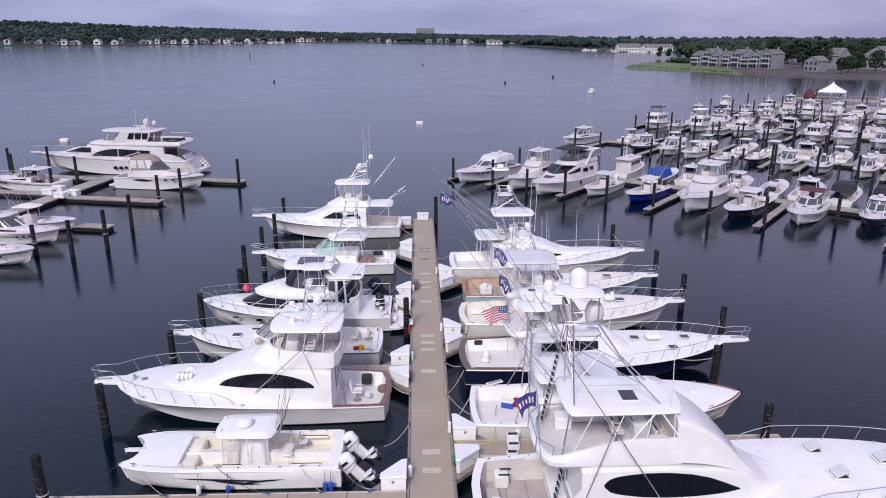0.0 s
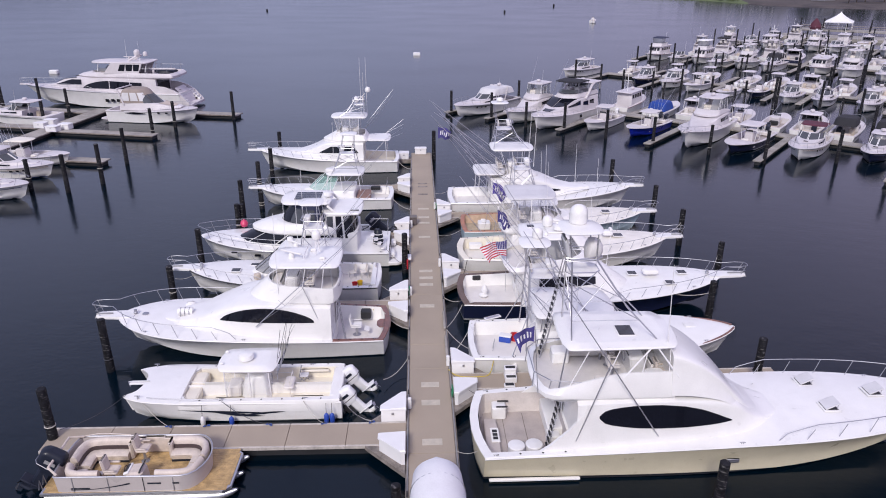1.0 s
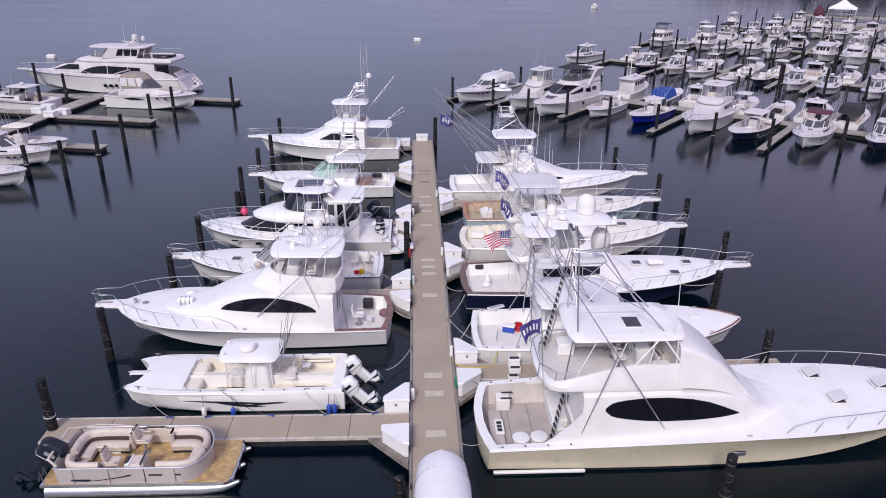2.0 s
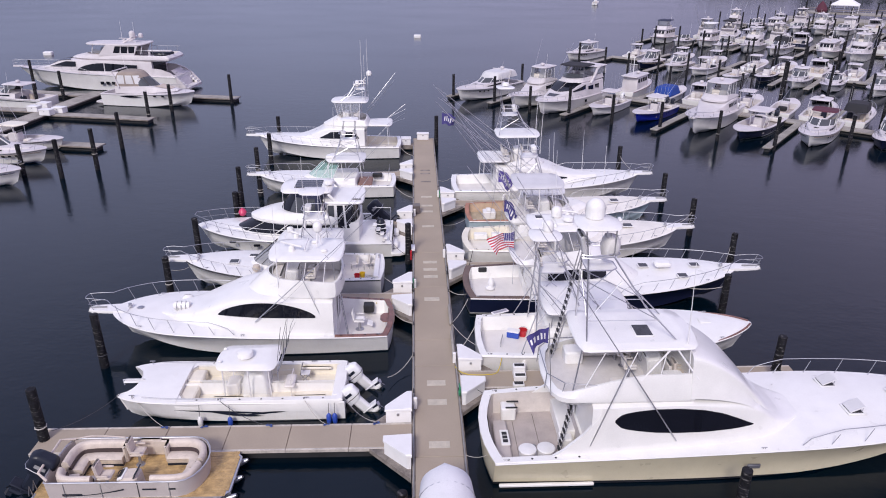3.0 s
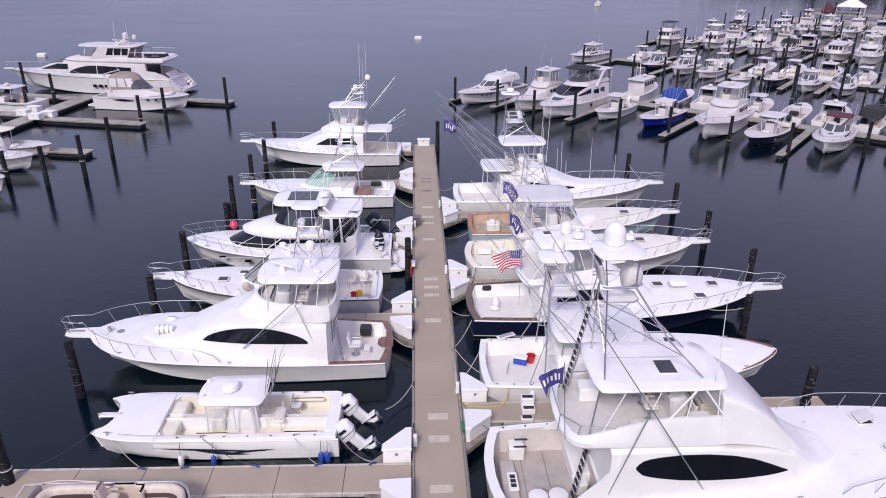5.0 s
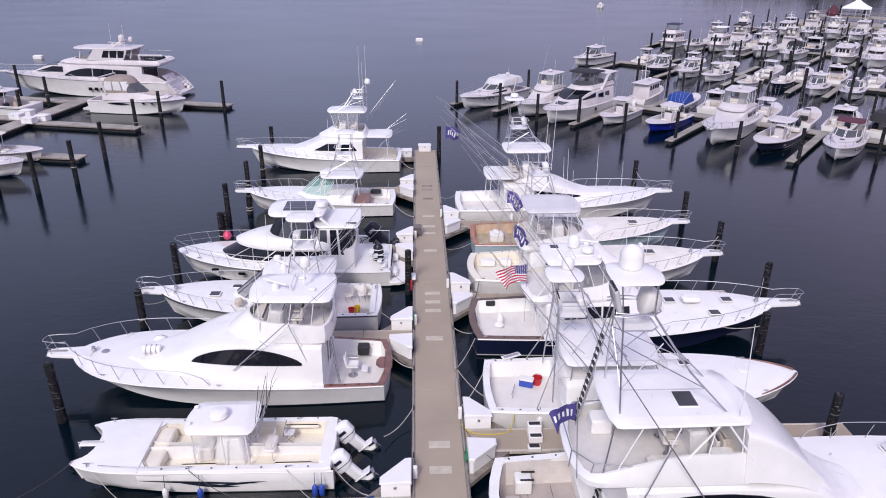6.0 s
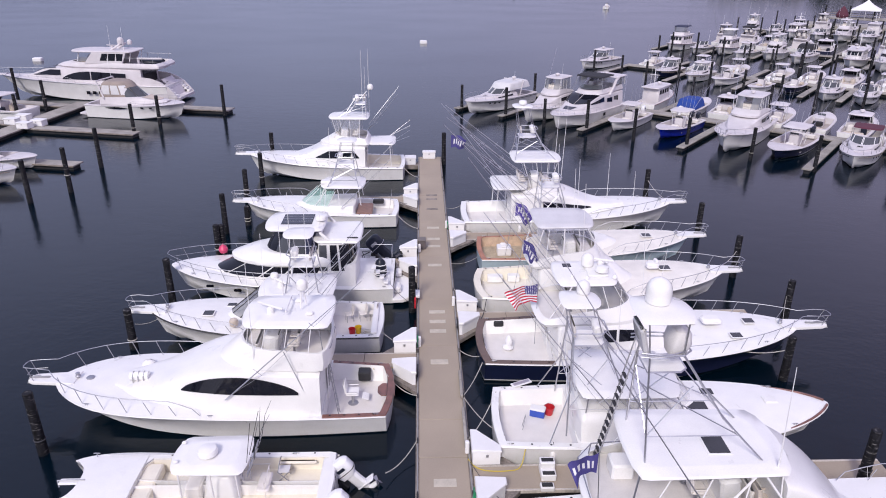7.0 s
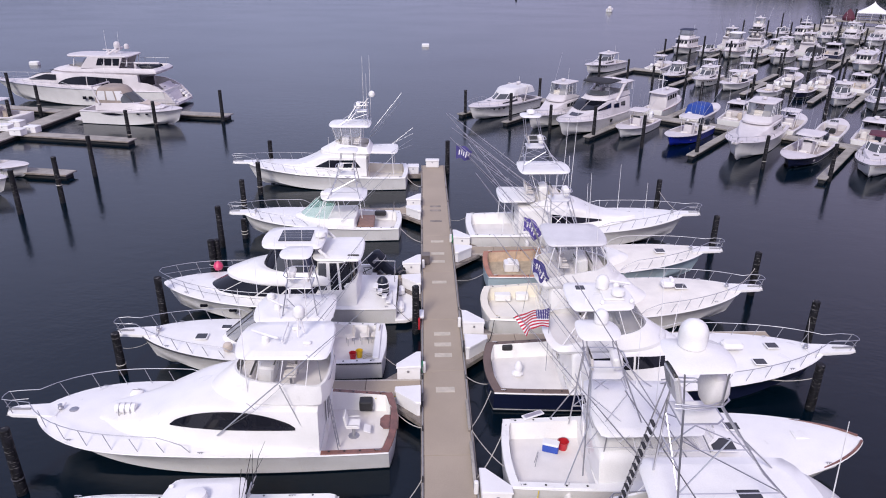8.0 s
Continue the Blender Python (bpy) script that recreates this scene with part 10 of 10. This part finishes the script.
camper_cruiser()
far_boat("ex", -45.6, 89.0, 168.5, 10.6, top="hard", note="beside a grey finger dock")
far_boat("cc", -43.6, 70.9, -11.5, 8.8, note="with a tan T-top", top_mat=GEL_CREAM)
far_boat("ex", -44.0, 66.6, -11.5, 9.8, top="hard", hull=H_WHITE_BLUE, word="white and blue")
far_boat("ex", -43.2, 60.2, -11.5, 9.9, top="arch", hull=H_WHITE)
for x, y in ((-0.15, 156.6), (-66.0, 132.0)):
    t = thing("mooring_float", pose(x, y, 0), "white box-shaped mooring float on the water", "float", "mooring floats")
    part("body", Geo().box((0, 0, 0.2), (1.5, 1.0, 0.75), 0.12), BOXW, t)
cb = thing("bowrider", pose(58.0, 240.0, 0, 0, 0, 70), "small white open boat out on the water", "boat")
open_boat(cb, 5.6, 2.0, H_WHITE, top=False)
for x, y, h in ((-147, 640, 4.5), (3, 470, 1.2), (35, 290, 1.0), (-60, 300, 0.9), (62, 330, 1.2)):
    t = thing("channel_marker", pose(x, y, -0.3), "dark channel marker post standing in the water", "marker", "channel markers")
    part("post", Geo().lathe([(0.4, 0), (0.35, h * 0.8), (0.5, h * 0.82), (0.1, h + 0.3)], n=10), PILE, t)


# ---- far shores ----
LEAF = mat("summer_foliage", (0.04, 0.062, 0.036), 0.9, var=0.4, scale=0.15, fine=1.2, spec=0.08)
# bluer green than LEAF: haze over the bay put into the colour
LEAF_FAR = mat("hazed_distant_woods", (0.042, 0.058, 0.055), 0.9, var=0.35, scale=0.02, fine=0.2, spec=0.08)
BARK = mat("bark", (0.07, 0.055, 0.045), 0.9, var=0.2)
GRASS = mat("salt_marsh_grass", (0.115, 0.15, 0.06), 0.9, var=0.25, scale=0.06, fine=0.8, col2=(0.07, 0.09, 0.045))
MUD = mat("dark_mud_bank", (0.085, 0.07, 0.065), 0.9, var=0.3, scale=0.15, fine=1.5, bump=0.5)
CEDAR = mat("grey_cedar_shingle", (0.235, 0.235, 0.262), 0.85, var=0.15, scale=0.4, fine=4)
ROOF = mat("grey_roof_shingle", (0.17, 0.165, 0.17), 0.85, var=0.2, scale=0.4, fine=4)
HOUSE_W = mat("white_clapboard", (0.66, 0.65, 0.63), 0.7, var=0.08, scale=0.3)
WIN = mat("house_window", (0.03, 0.035, 0.045), 0.15, var=0.2)


def smooth_line(pts, step):
    out = []
    for a, c in zip(pts, pts[1:]):
        a, c = Vector(a), Vector(c)
        n = max(1, int((c - a).length / step))
        out += [a.lerp(c, i / n) for i in range(n)]
    return out + [Vector(pts[-1])]


def blobs(geo, pts):
    """Small uneven leaf clumps: (x, y, z, radius)."""
    base = [(0, 0, 1), (0.89, 0, 0.45), (0.28, 0.85, 0.45), (-0.72, 0.53, 0.45), (-0.72, -0.53, 0.45), (0.28, -0.85, 0.45),
            (0.72, 0.53, -0.45), (-0.28, 0.85, -0.45), (-0.89, 0, -0.45), (-0.28, -0.85, -0.45), (0.72, -0.53, -0.45), (0, 0, -1)]
    tri = [(0, 1, 2), (0, 2, 3), (0, 3, 4), (0, 4, 5), (0, 5, 1), (1, 6, 2), (2, 7, 3), (3, 8, 4), (4, 9, 5), (5, 10, 1), (6, 7, 2), (7, 8, 3), (8, 9, 4), (9, 10, 5), (10, 6, 1), (11, 7, 6), (11, 8, 7), (11, 9, 8), (11, 10, 9), (11, 6, 10)]
    for x, y, z, r in pts:
        o = len(geo.v)
        a = random.uniform(0, 6.28)
        ca, sa = math.cos(a), math.sin(a)
        for p in base:
            k = r * random.uniform(0.7, 1.25)
            geo.v.append((x + k * (p[0] * ca - p[1] * sa), y + k * (p[0] * sa + p[1] * ca), z + k * p[2] * 0.85))
        for t in tri:
            geo.f.append(tuple(o + i for i in t))
            geo.m.append(0)


random.seed(11)
FAR = [(-2600, 900), (-1400, 1050), (-690, 1230), (-480, 1420), (-310, 1790), (-140, 1790), (50, 1570), (131, 1393), (181, 1253), (200, 1080), (209, 935), (224, 845), (270, 795), (430, 760), (560, 640), (800, 520), (2600, 420)]
line = smooth_line(FAR, 60)


def hill(x):
    """Height of the wooded ground behind the shore."""
    if x < -350:
        return lerp(21, 44, min(1, (-350 - x) / 420))
    return lerp(21, 12, min(1, (x + 350) / 350)) if x < 0 else lerp(13, 5, min(1, x / 260))


g = Geo()
rows = []
for p in line:
    h = hill(p.x)
    out = Vector((p.x * 0.25, p.y)).normalized()
    rows.append([(p.x, p.y, -0.5), (p.x + out.x * 6, p.y + out.y * 6, 1.2), (p.x + out.x * 60, p.y + out.y * 60, 2.5), (p.x + out.x * 260, p.y + out.y * 260, 2 + h * 0.8), (p.x + out.x * 700, p.y + out.y * 700, 3 + h), (p.x + out.x * 2300, p.y + out.y * 2300, 0)])
g.grid(rows)
tagged(part("far_shore", g, mat("shore_ground", (0.045, 0.06, 0.045), 0.9, var=0.3, scale=0.02)), "low wooded shore across the bay", "shore", kind="structure")
g = Geo()
pts = []
for p in smooth_line(FAR, 5):
    if p.x < -1500 or p.x > 900:
        continue
    out = Vector((p.x * 0.25, p.y)).normalized()
    h = hill(p.x)
    near = p.y < 900
    for k in range(12):
        d = random.choice((30, 60, 90, 120, 160, 200, 240, 280, 340, 440)) * random.uniform(0.7, 1.3) if not near else random.uniform(40, 260)
        if p.x > 190 and d < 45:
            continue
        gz = 2 + (h * 0.8) * min(1, d / 260)
        r = random.uniform(2.6, 4.6)
        pts.append((p.x + out.x * d + random.uniform(-5, 5), p.y + out.y * d, gz + random.uniform(4, 8.5), r))
        if random.random() < 0.4:
            pts.append((pts[-1][0] + random.uniform(-4, 4), pts[-1][1], gz + random.uniform(2, 6), r * 0.9))
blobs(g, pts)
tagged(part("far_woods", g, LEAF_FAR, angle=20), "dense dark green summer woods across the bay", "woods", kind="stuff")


def house(x, y, z, turn, w, d, h, wall, storeys=2, n=3, name="house", label="", group="houses on the far shore", gable=True):
    b = thing(name, pose(x, y, z, 0, 0, turn), label, "house", group)
    part("wall", Geo().box((0, 0, h / 2), (w, d, h), 0.03), wall, b)
    g = Geo()
    e = 0.4
    if gable:
        rh = w * 0.33
        g.grid([[(-w / 2 - e, -d / 2 - e, h - 0.15), (-w / 2 - e, d / 2 + e, h - 0.15)], [(0, -d / 2 - e, h + rh), (0, d / 2 + e, h + rh)], [(w / 2 + e, -d / 2 - e, h - 0.15), (w / 2 + e, d / 2 + e, h - 0.15)]])
        for s in (-1, 1):
            g.ngon([(-w / 2, s * d / 2, h - 0.02), (w / 2, s * d / 2, h - 0.02), (0, s * d / 2, h + rh - 0.1)], 1)
    else:
        rh = d * 0.3
        g.grid([[(-w / 2 - e, -d / 2 - e, h - 0.15), (w / 2 + e, -d / 2 - e, h - 0.15)], [(-w / 2 - e, 0, h + rh), (w / 2 + e, 0, h + rh)], [(-w / 2 - e, d / 2 + e, h - 0.15), (w / 2 + e, d / 2 + e, h - 0.15)]])
        for s in (-1, 1):
            g.ngon([(s * w / 2, -d / 2, h - 0.02), (s * w / 2, d / 2, h - 0.02), (s * w / 2, 0, h + rh - 0.1)], 1)
    part("roof", g, [ROOF, wall], b)
    for k in range(storeys):
        for i in range(n):
            xx = -w / 2 + w * (i + 0.5) / n
            zz = h * (k + 0.55) / storeys
            part("window", Geo().box((xx, -d / 2 - 0.02, zz), (w / n * 0.5, 0.1, h / storeys * 0.5), 0.02), WIN, b)
    return b


i = 0
for p in smooth_line(FAR[2:9], 13):
    i += 1
    if random.random() < (0.2 if p.x < -250 else 0.85):
        continue
    out = Vector((p.x * 0.25, p.y)).normalized()
    d = random.choice((10, 22, 40))
    w = random.uniform(7, 13)
    house(p.x + out.x * d + random.uniform(-6, 6), p.y + out.y * d, 1.0 + d * 0.05, random.uniform(-15, 35), w, random.uniform(8, 11), random.uniform(4.5, 7.5), HOUSE_W if random.random() < 0.6 else CEDAR,
          1, 1, label="pale clapboard house among trees by the water", gable=random.random() < 0.6)
house(28, 2600, 4, 0, 64, 30, 29, CEDAR, 8, 12, "apartment_block", "tall grey apartment block rising over far woods", "", False)
house(240, 822, 1, 8, 27, 10, 5.4, HOUSE_W, 2, 7, "apartment_block", "long white waterfront building with rows of windows", "white waterfront buildings", False)
house(268, 806, 1, 5, 33, 10, 5.2, HOUSE_W, 2, 9, "apartment_block", "long white waterfront building with rows of windows", "white waterfront buildings", False)
house(160, 1345, 1, 12, 62, 12, 5.5, HOUSE_W, 2, 8, "apartment_block", "long white waterfront building with rows of windows", "white waterfront buildings", False)
for j in range(26):
    s = random.uniform(0, 1)
    t = thing("moored_boat", pose(lerp(206, 262, s), lerp(900, 775, s) - random.uniform(2, 14), 0, 0, 0, random.uniform(0, 360)), "small white boat moored by the far shore", "boat", "far moored boats")
    g = Geo()
    g.prism([(-3, -1.1), (2, -1.1), (4, 0), (2, 1.1), (-3, 1.1)], -0.2, 1.0, bev=0.1)
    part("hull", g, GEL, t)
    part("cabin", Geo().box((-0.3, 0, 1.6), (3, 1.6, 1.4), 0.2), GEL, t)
for j in range(22):
    s = random.uniform(0, 1)
    t = thing("moored_boat", pose(lerp(-430, -300, s), lerp(1560, 1770, s) - random.uniform(8, 30), 0, 0, 0, random.uniform(0, 360)), "small white boat moored by the far shore", "boat", "far moored boats")
    g = Geo()
    g.prism([(-4, -1.4), (2, -1.4), (5, 0), (2, 1.4), (-4, 1.4)], -0.2, 1.4, bev=0.1)
    part("hull", g, GEL, t)
    part("cabin", Geo().box((-0.3, 0, 2.2), (4, 2, 1.8), 0.2), GEL, t)

# ---- point with grey townhouses ----
PT = [(123, 424), (150, 378), (163, 334), (180, 315), (202, 302), (260, 288), (420, 262), (800, 230)]
BK = [(150, 470), (195, 520), (230, 560), (262, 540), (300, 520), (360, 500), (520, 480), (900, 450)]
g = Geo()
rows = []
pl, bl = [], []
for k in range(len(PT) - 1):
    for i in range(6):
        pl.append(Vector(PT[k]).lerp(Vector(PT[k + 1]), i / 6))
        bl.append(Vector(BK[k]).lerp(Vector(BK[k + 1]), i / 6))
for a, c in zip(pl, bl):
    row = []
    for t, z in ((0, -0.4), (0.02, 0.5), (0.05, 1.0), (0.12, 1.3), (0.3, 1.6), (0.7, 1.6), (0.95, 0.8), (1.0, -0.4)):
        q = a.lerp(c, t)
        row.append((q.x + random.uniform(-1, 1), q.y + random.uniform(-1, 1), z))
    rows.append(row)
g.grid(rows[:11], 0)
g.grid(rows[10:], 1)
tagged(part("point_land", g, [GRASS, MUD], angle=60), "low point with green marsh grass and dark mud bank", "ground", kind="structure")
g = Geo()
pts = []
for _ in range(2600):
    t, u = random.random() ** 0.7 * 0.22, random.uniform(0.02, 0.97)
    k = t * len(pl)
    i0 = min(int(k), len(pl) - 2)
    a, c = pl[i0].lerp(pl[i0 + 1], k - i0), bl[i0].lerp(bl[i0 + 1], k - i0)
    q = a.lerp(c, u)
    pts.append((q.x, q.y, 0.95 + random.uniform(0, 0.35), random.uniform(0.25, 0.7)))
blobs(g, pts)
tagged(part("marsh_grass", g, GRASS, angle=20), "tufts of dull green marsh grass", "grass", kind="stuff")
g = Geo()
pts = [(random.gauss(172, 5), random.gauss(462, 6), 1.6 + random.uniform(0, 2.4), random.uniform(0.7, 1.6)) for _ in range(150)]
blobs(g, pts)
tagged(part("shrubs", g, LEAF, angle=20), "dark green shrubs on the marsh edge", "shrub", kind="stuff")

A, C = Vector((161, 419)), Vector((186, 376))
face = math.degrees(math.atan2(C.y - A.y, C.x - A.x))


def townhouse(x, y, w, hgt, k):
    b = thing("townhouse", pose(x, y, 1.4, 0, 0, face), "grey cedar-shingled waterfront townhouse with balconies", "house", "townhouses on the point")
    d = 11.0
    part("wall", Geo().box((0, d / 2, hgt / 2), (w, d, hgt), 0.03), CEDAR, b)
    g = Geo()
    e = 0.3
    rh = 2.2
    g.grid([[(-w / 2 - e, -e, hgt - 0.1), (-w / 2 - e, d + e, hgt - 0.1)], [(-w * 0.1 * k, -e, hgt + rh), (-w * 0.1 * k, d + e, hgt + rh)], [(w / 2 + e, -e, hgt - 0.1), (w / 2 + e, d + e, hgt - 0.1)]])
    for yy in (0, d):
        g.ngon([(-w / 2, yy, hgt - 0.02), (w / 2, yy, hgt - 0.02), (-w * 0.1 * k, yy, hgt + rh - 0.08)], 1)
    r = part("roof", g, [ROOF, CEDAR], b)
    part("chimney", Geo().box((w * 0.25, d * 0.6, hgt + 1.8), (1.0, 1.0, 3.0), 0.05), CEDAR, r)
    for s in range(3):
        z = hgt * (s + 0.5) / 3
        for i in (-0.28, 0.02, 0.3):
            part("window", Geo().box((w * i, -0.03, z), (w * 0.2, 0.12, hgt / 3 * 0.62), 0.02), WIN, b)
        if s:
            ba = part("balcony", Geo().box((0, -0.9, z - hgt / 6 + 0.1), (w * 0.86, 1.8, 0.18), 0.03), HOUSE_W, b)
            part("railing", Geo().box((0, -1.75, z - hgt / 6 + 0.6), (w * 0.86, 0.08, 0.12), 0.02), HOUSE_W, ba)
            for i in range(7):
                part("baluster", Geo().box((w * 0.86 * (i / 6 - 0.5), -1.75, z - hgt / 6 + 0.35), (0.1, 0.08, 0.5), 0.01), HOUSE_W, ba)
    part("entry_post", Geo().box((w * 0.42, -1.7, hgt / 3), (0.2, 0.2, hgt * 0.66), 0.02), HOUSE_W, b)


for k in range(8):
    p = A.lerp(C, (k + 0.5) / 8)
    townhouse(p.x + random.uniform(-1, 1) + 1.2 * (k % 2), p.y, 6.1, 6.5 + 1.3 * (k % 3 == 1) + 0.6 * (k == 6), (-1, 1)[k % 2])
for x, y, w, d, h in ((198, 353, 7, 9, 5.2), (221, 378, 12, 12, 7), (243, 372, 15, 12, 7), (258, 346, 14, 12, 8.5), (276, 340, 14, 12, 8), (232, 330, 10, 10, 5)):
    house(x, y, 1.4, face + 90 * (w == 12), w, d, h, CEDAR, 2, 3, label="grey cedar-shingled house near the shore", group="grey houses on the point")


def tree_meshes(seed, h):
    random.seed(seed)
    g = Geo()
    g.tube([(0, 0, 0), (0.1, 0.1, h * 0.3), (-0.1, 0, h * 0.55), (0, 0, h * 0.8)], h * 0.028, 7, r2=h * 0.008)
    for i in range(6):
        a = i * 1.05
        z = h * (0.3 + 0.06 * i)
        g.tube([(0, 0, z), (h * 0.14 * math.cos(a), h * 0.14 * math.sin(a), z + h * 0.12), (h * 0.25 * math.cos(a), h * 0.25 * math.sin(a), z + h * 0.2)], h * 0.012, 5, r2=h * 0.003)
    trunk = g.mesh("trunk", BARK)
    g = Geo()
    pts = []
    for _ in range(260):
        a, t = random.uniform(0, 6.28), random.uniform(0.26, 1.0)
        rad = h * 0.33 * math.sqrt(max(0.03, 1 - ((t - 0.58) / 0.44) ** 2)) * random.uniform(0.35, 1.08)
        pts.append((rad * math.cos(a), rad * math.sin(a), h * t, h * random.uniform(0.028, 0.062)))
    blobs(g, pts)
    return trunk, g.mesh("crown", LEAF, 20)


g = Geo()
pts = []
for _ in range(2200):
    t = random.random()
    q = Vector((205, 545)).lerp(Vector((560, 420)), t) + Vector((random.uniform(-10, 30), random.uniform(-10, 60)))
    pts.append((q.x, q.y, 1.5 + random.uniform(1.5, 9.5) * random.uniform(0.7, 1.15), random.uniform(1.6, 3.2)))
blobs(g, pts)
tagged(part("point_woods", g, LEAF, angle=20), "belt of green woods behind the townhouses", "woods", kind="stuff")


TREES = [tree_meshes(s, h) for s, h in ((1, 15), (2, 18), (3, 13), (4, 20))]
random.seed(21)
spots = []
for k in range(96):
    t = random.uniform(0.2, 0.98)
    q = Vector((185, 470)).lerp(Vector((330, 330)), t) + Vector((random.uniform(0, 46), random.uniform(-4, 46)))
    spots.append((q.x, q.y, random.randrange(4), random.uniform(0.55, 0.82)))
spots += [(205, 337, 2, 0.62), (199, 333, 0, 0.5), (211, 340, 2, 0.75), (219, 338, 0, 0.7), (226, 333, 2, 0.8), (240, 330, 0, 0.8), (250, 324, 2, 0.9), (262, 318, 1, 0.8), (208, 384, 1, 0.8), (213, 376, 3, 0.75)]
for x, y, k, sc in spots:
    t = thing("tree", Matrix.Translation((x, y, 1.3)) @ Matrix.Rotation(random.uniform(0, 6.28), 4, 'Z') @ Matrix.Scale(sc, 4), "full green deciduous tree behind the townhouses", "tree", "trees on the point")
    part("trunk", TREES[k][0], None, t)
    part("crown", TREES[k][1], None, t)


# ---- flags on halyards ----
FLAG_BLUE = mat("flag_blue_cloth", (0.065, 0.055, 0.215), 0.8, var=0.12)
FLAG_PURPLE = mat("flag_purple_cloth", (0.10, 0.07, 0.32), 0.8, var=0.12)
FLAG_WHITE = mat("flag_white_cloth", (0.75, 0.74, 0.76), 0.8, var=0.05)
FLAG_RED = mat("flag_red_cloth", (0.50, 0.03, 0.06), 0.8, var=0.08)


def cloth(w, h, nx, ny, droop, swing):
    """Rows of points of a waving cloth that hangs from the edge x = 0."""
    rows = []
    for j in range(ny + 1):
        row = []
        for i in range(nx + 1):
            u, v = i / nx, j / ny
            fold = swing * (math.sin(5.5 * u + 1.5 * v) + 0.45 * math.sin(11 * u - 4 * v + 0.7)) * u
            row.append((w * u * (0.86 - 0.16 * v) - 0.25 * w * droop * u * u * v, fold, -h * v * (1 - 0.12 * u) - droop * u * u - 0.05 * h * math.sin(9 * u + 2 * v)))
        rows.append(row)
    return rows


def banner(x, y, z, turn, w, h, material, label, foot, droop=0.4, bars=True):
    b = thing("flag", pose(x, y, z, 0, 0, turn), label, "flag", "flags on the boats")
    rows = cloth(w, h, 12, 7, droop, 0.16)
    g = Geo()
    g.grid(rows)
    part("cloth", g, material, b)
    if bars:
        for j0, j1, i0, i1 in ((2, 5, 2, 3), (2, 5, 4, 5), (3, 5, 6, 7), (2, 5, 8, 9), (2, 4, 10, 11)):
            g = Geo()
            for s in (1, -1):
                g.grid([[(px, py + s * 0.008, pz) for px, py, pz in rows[j][i0:i1 + 1]] for j in range(j0, j1 + 1)])
            part("lettering_bar", g, FLAG_WHITE, b)
    rot = Matrix.Rotation(-radians(turn), 3, 'Z')
    f = rot @ (Vector(foot) - Vector((x, y, z)))
    g = Geo()
    g.tube([f, (0, 0, 0.15)], 0.015, 5)
    part("staff", g, ALU, b)
    return b


def stars_and_stripes(x, y, z, turn, w, h, foot):
    b = thing("flag", pose(x, y, z, 0, 0, turn), "red, white and blue striped national flag waving on a staff", "flag", "flags on the boats")
    rows = cloth(w, h, 14, 13, 0.5, 0.2)
    for j in range(13):
        g = Geo()
        i0 = 6 if j < 7 else 0
        g.grid([rows[j][i0:], rows[j + 1][i0:]])
        part("stripe", g, FLAG_RED if j % 2 == 0 else FLAG_WHITE, b)
    g = Geo()
    g.grid([r[:7] for r in rows[:8]])
    c = part("canton", g, FLAG_BLUE, b)
    g = Geo()
    for j in range(7):
        for i in range(6):
            px, py, pz = [(a + d) / 2 for a, d in zip(rows[j][i], rows[j + 1][i + 1])]
            for s in (1, -1):
                g.box((px, py + s * 0.012, pz), (0.035, 0.006, 0.035), 0.002)
    tagged(part("star_field", g, FLAG_WHITE, c), kind="stuff")
    rot = Matrix.Rotation(-radians(turn), 3, 'Z')
    f = rot @ (Vector(foot) - Vector((x, y, z)))
    g = Geo()
    g.tube([f, (0, 0, 0.15)], 0.015, 5)
    part("staff", g, ALU, b)


banner(1.2, 53.0, 7.2, -20, 1.3, 0.85, FLAG_BLUE, "blue flag with white bars on an outrigger line", (6.8, 53.0, 3.4), 0.2)
banner(4.9, 47.3, 4.5, -15, 1.3, 0.85, FLAG_PURPLE, "purple flag with white bars on a staff", (4.4, 47.3, 1.0), 0.85)
banner(4.7, 42.2, 4.2, -35, 1.2, 0.8, FLAG_BLUE, "navy blue flag with white bars on a staff", (4.3, 42.2, 1.1), 0.8)
stars_and_stripes(4.6, 36.6, 4.35, 185, 1.8, 0.95, (4.6, 36.6, 1.1))
banner(3.66, 21.75, 6.95, 180, 0.85, 0.62, FLAG_BLUE, "blue flag with white bars streaming from a thin staff", (4.0, 22.15, 3.85), 0.5)
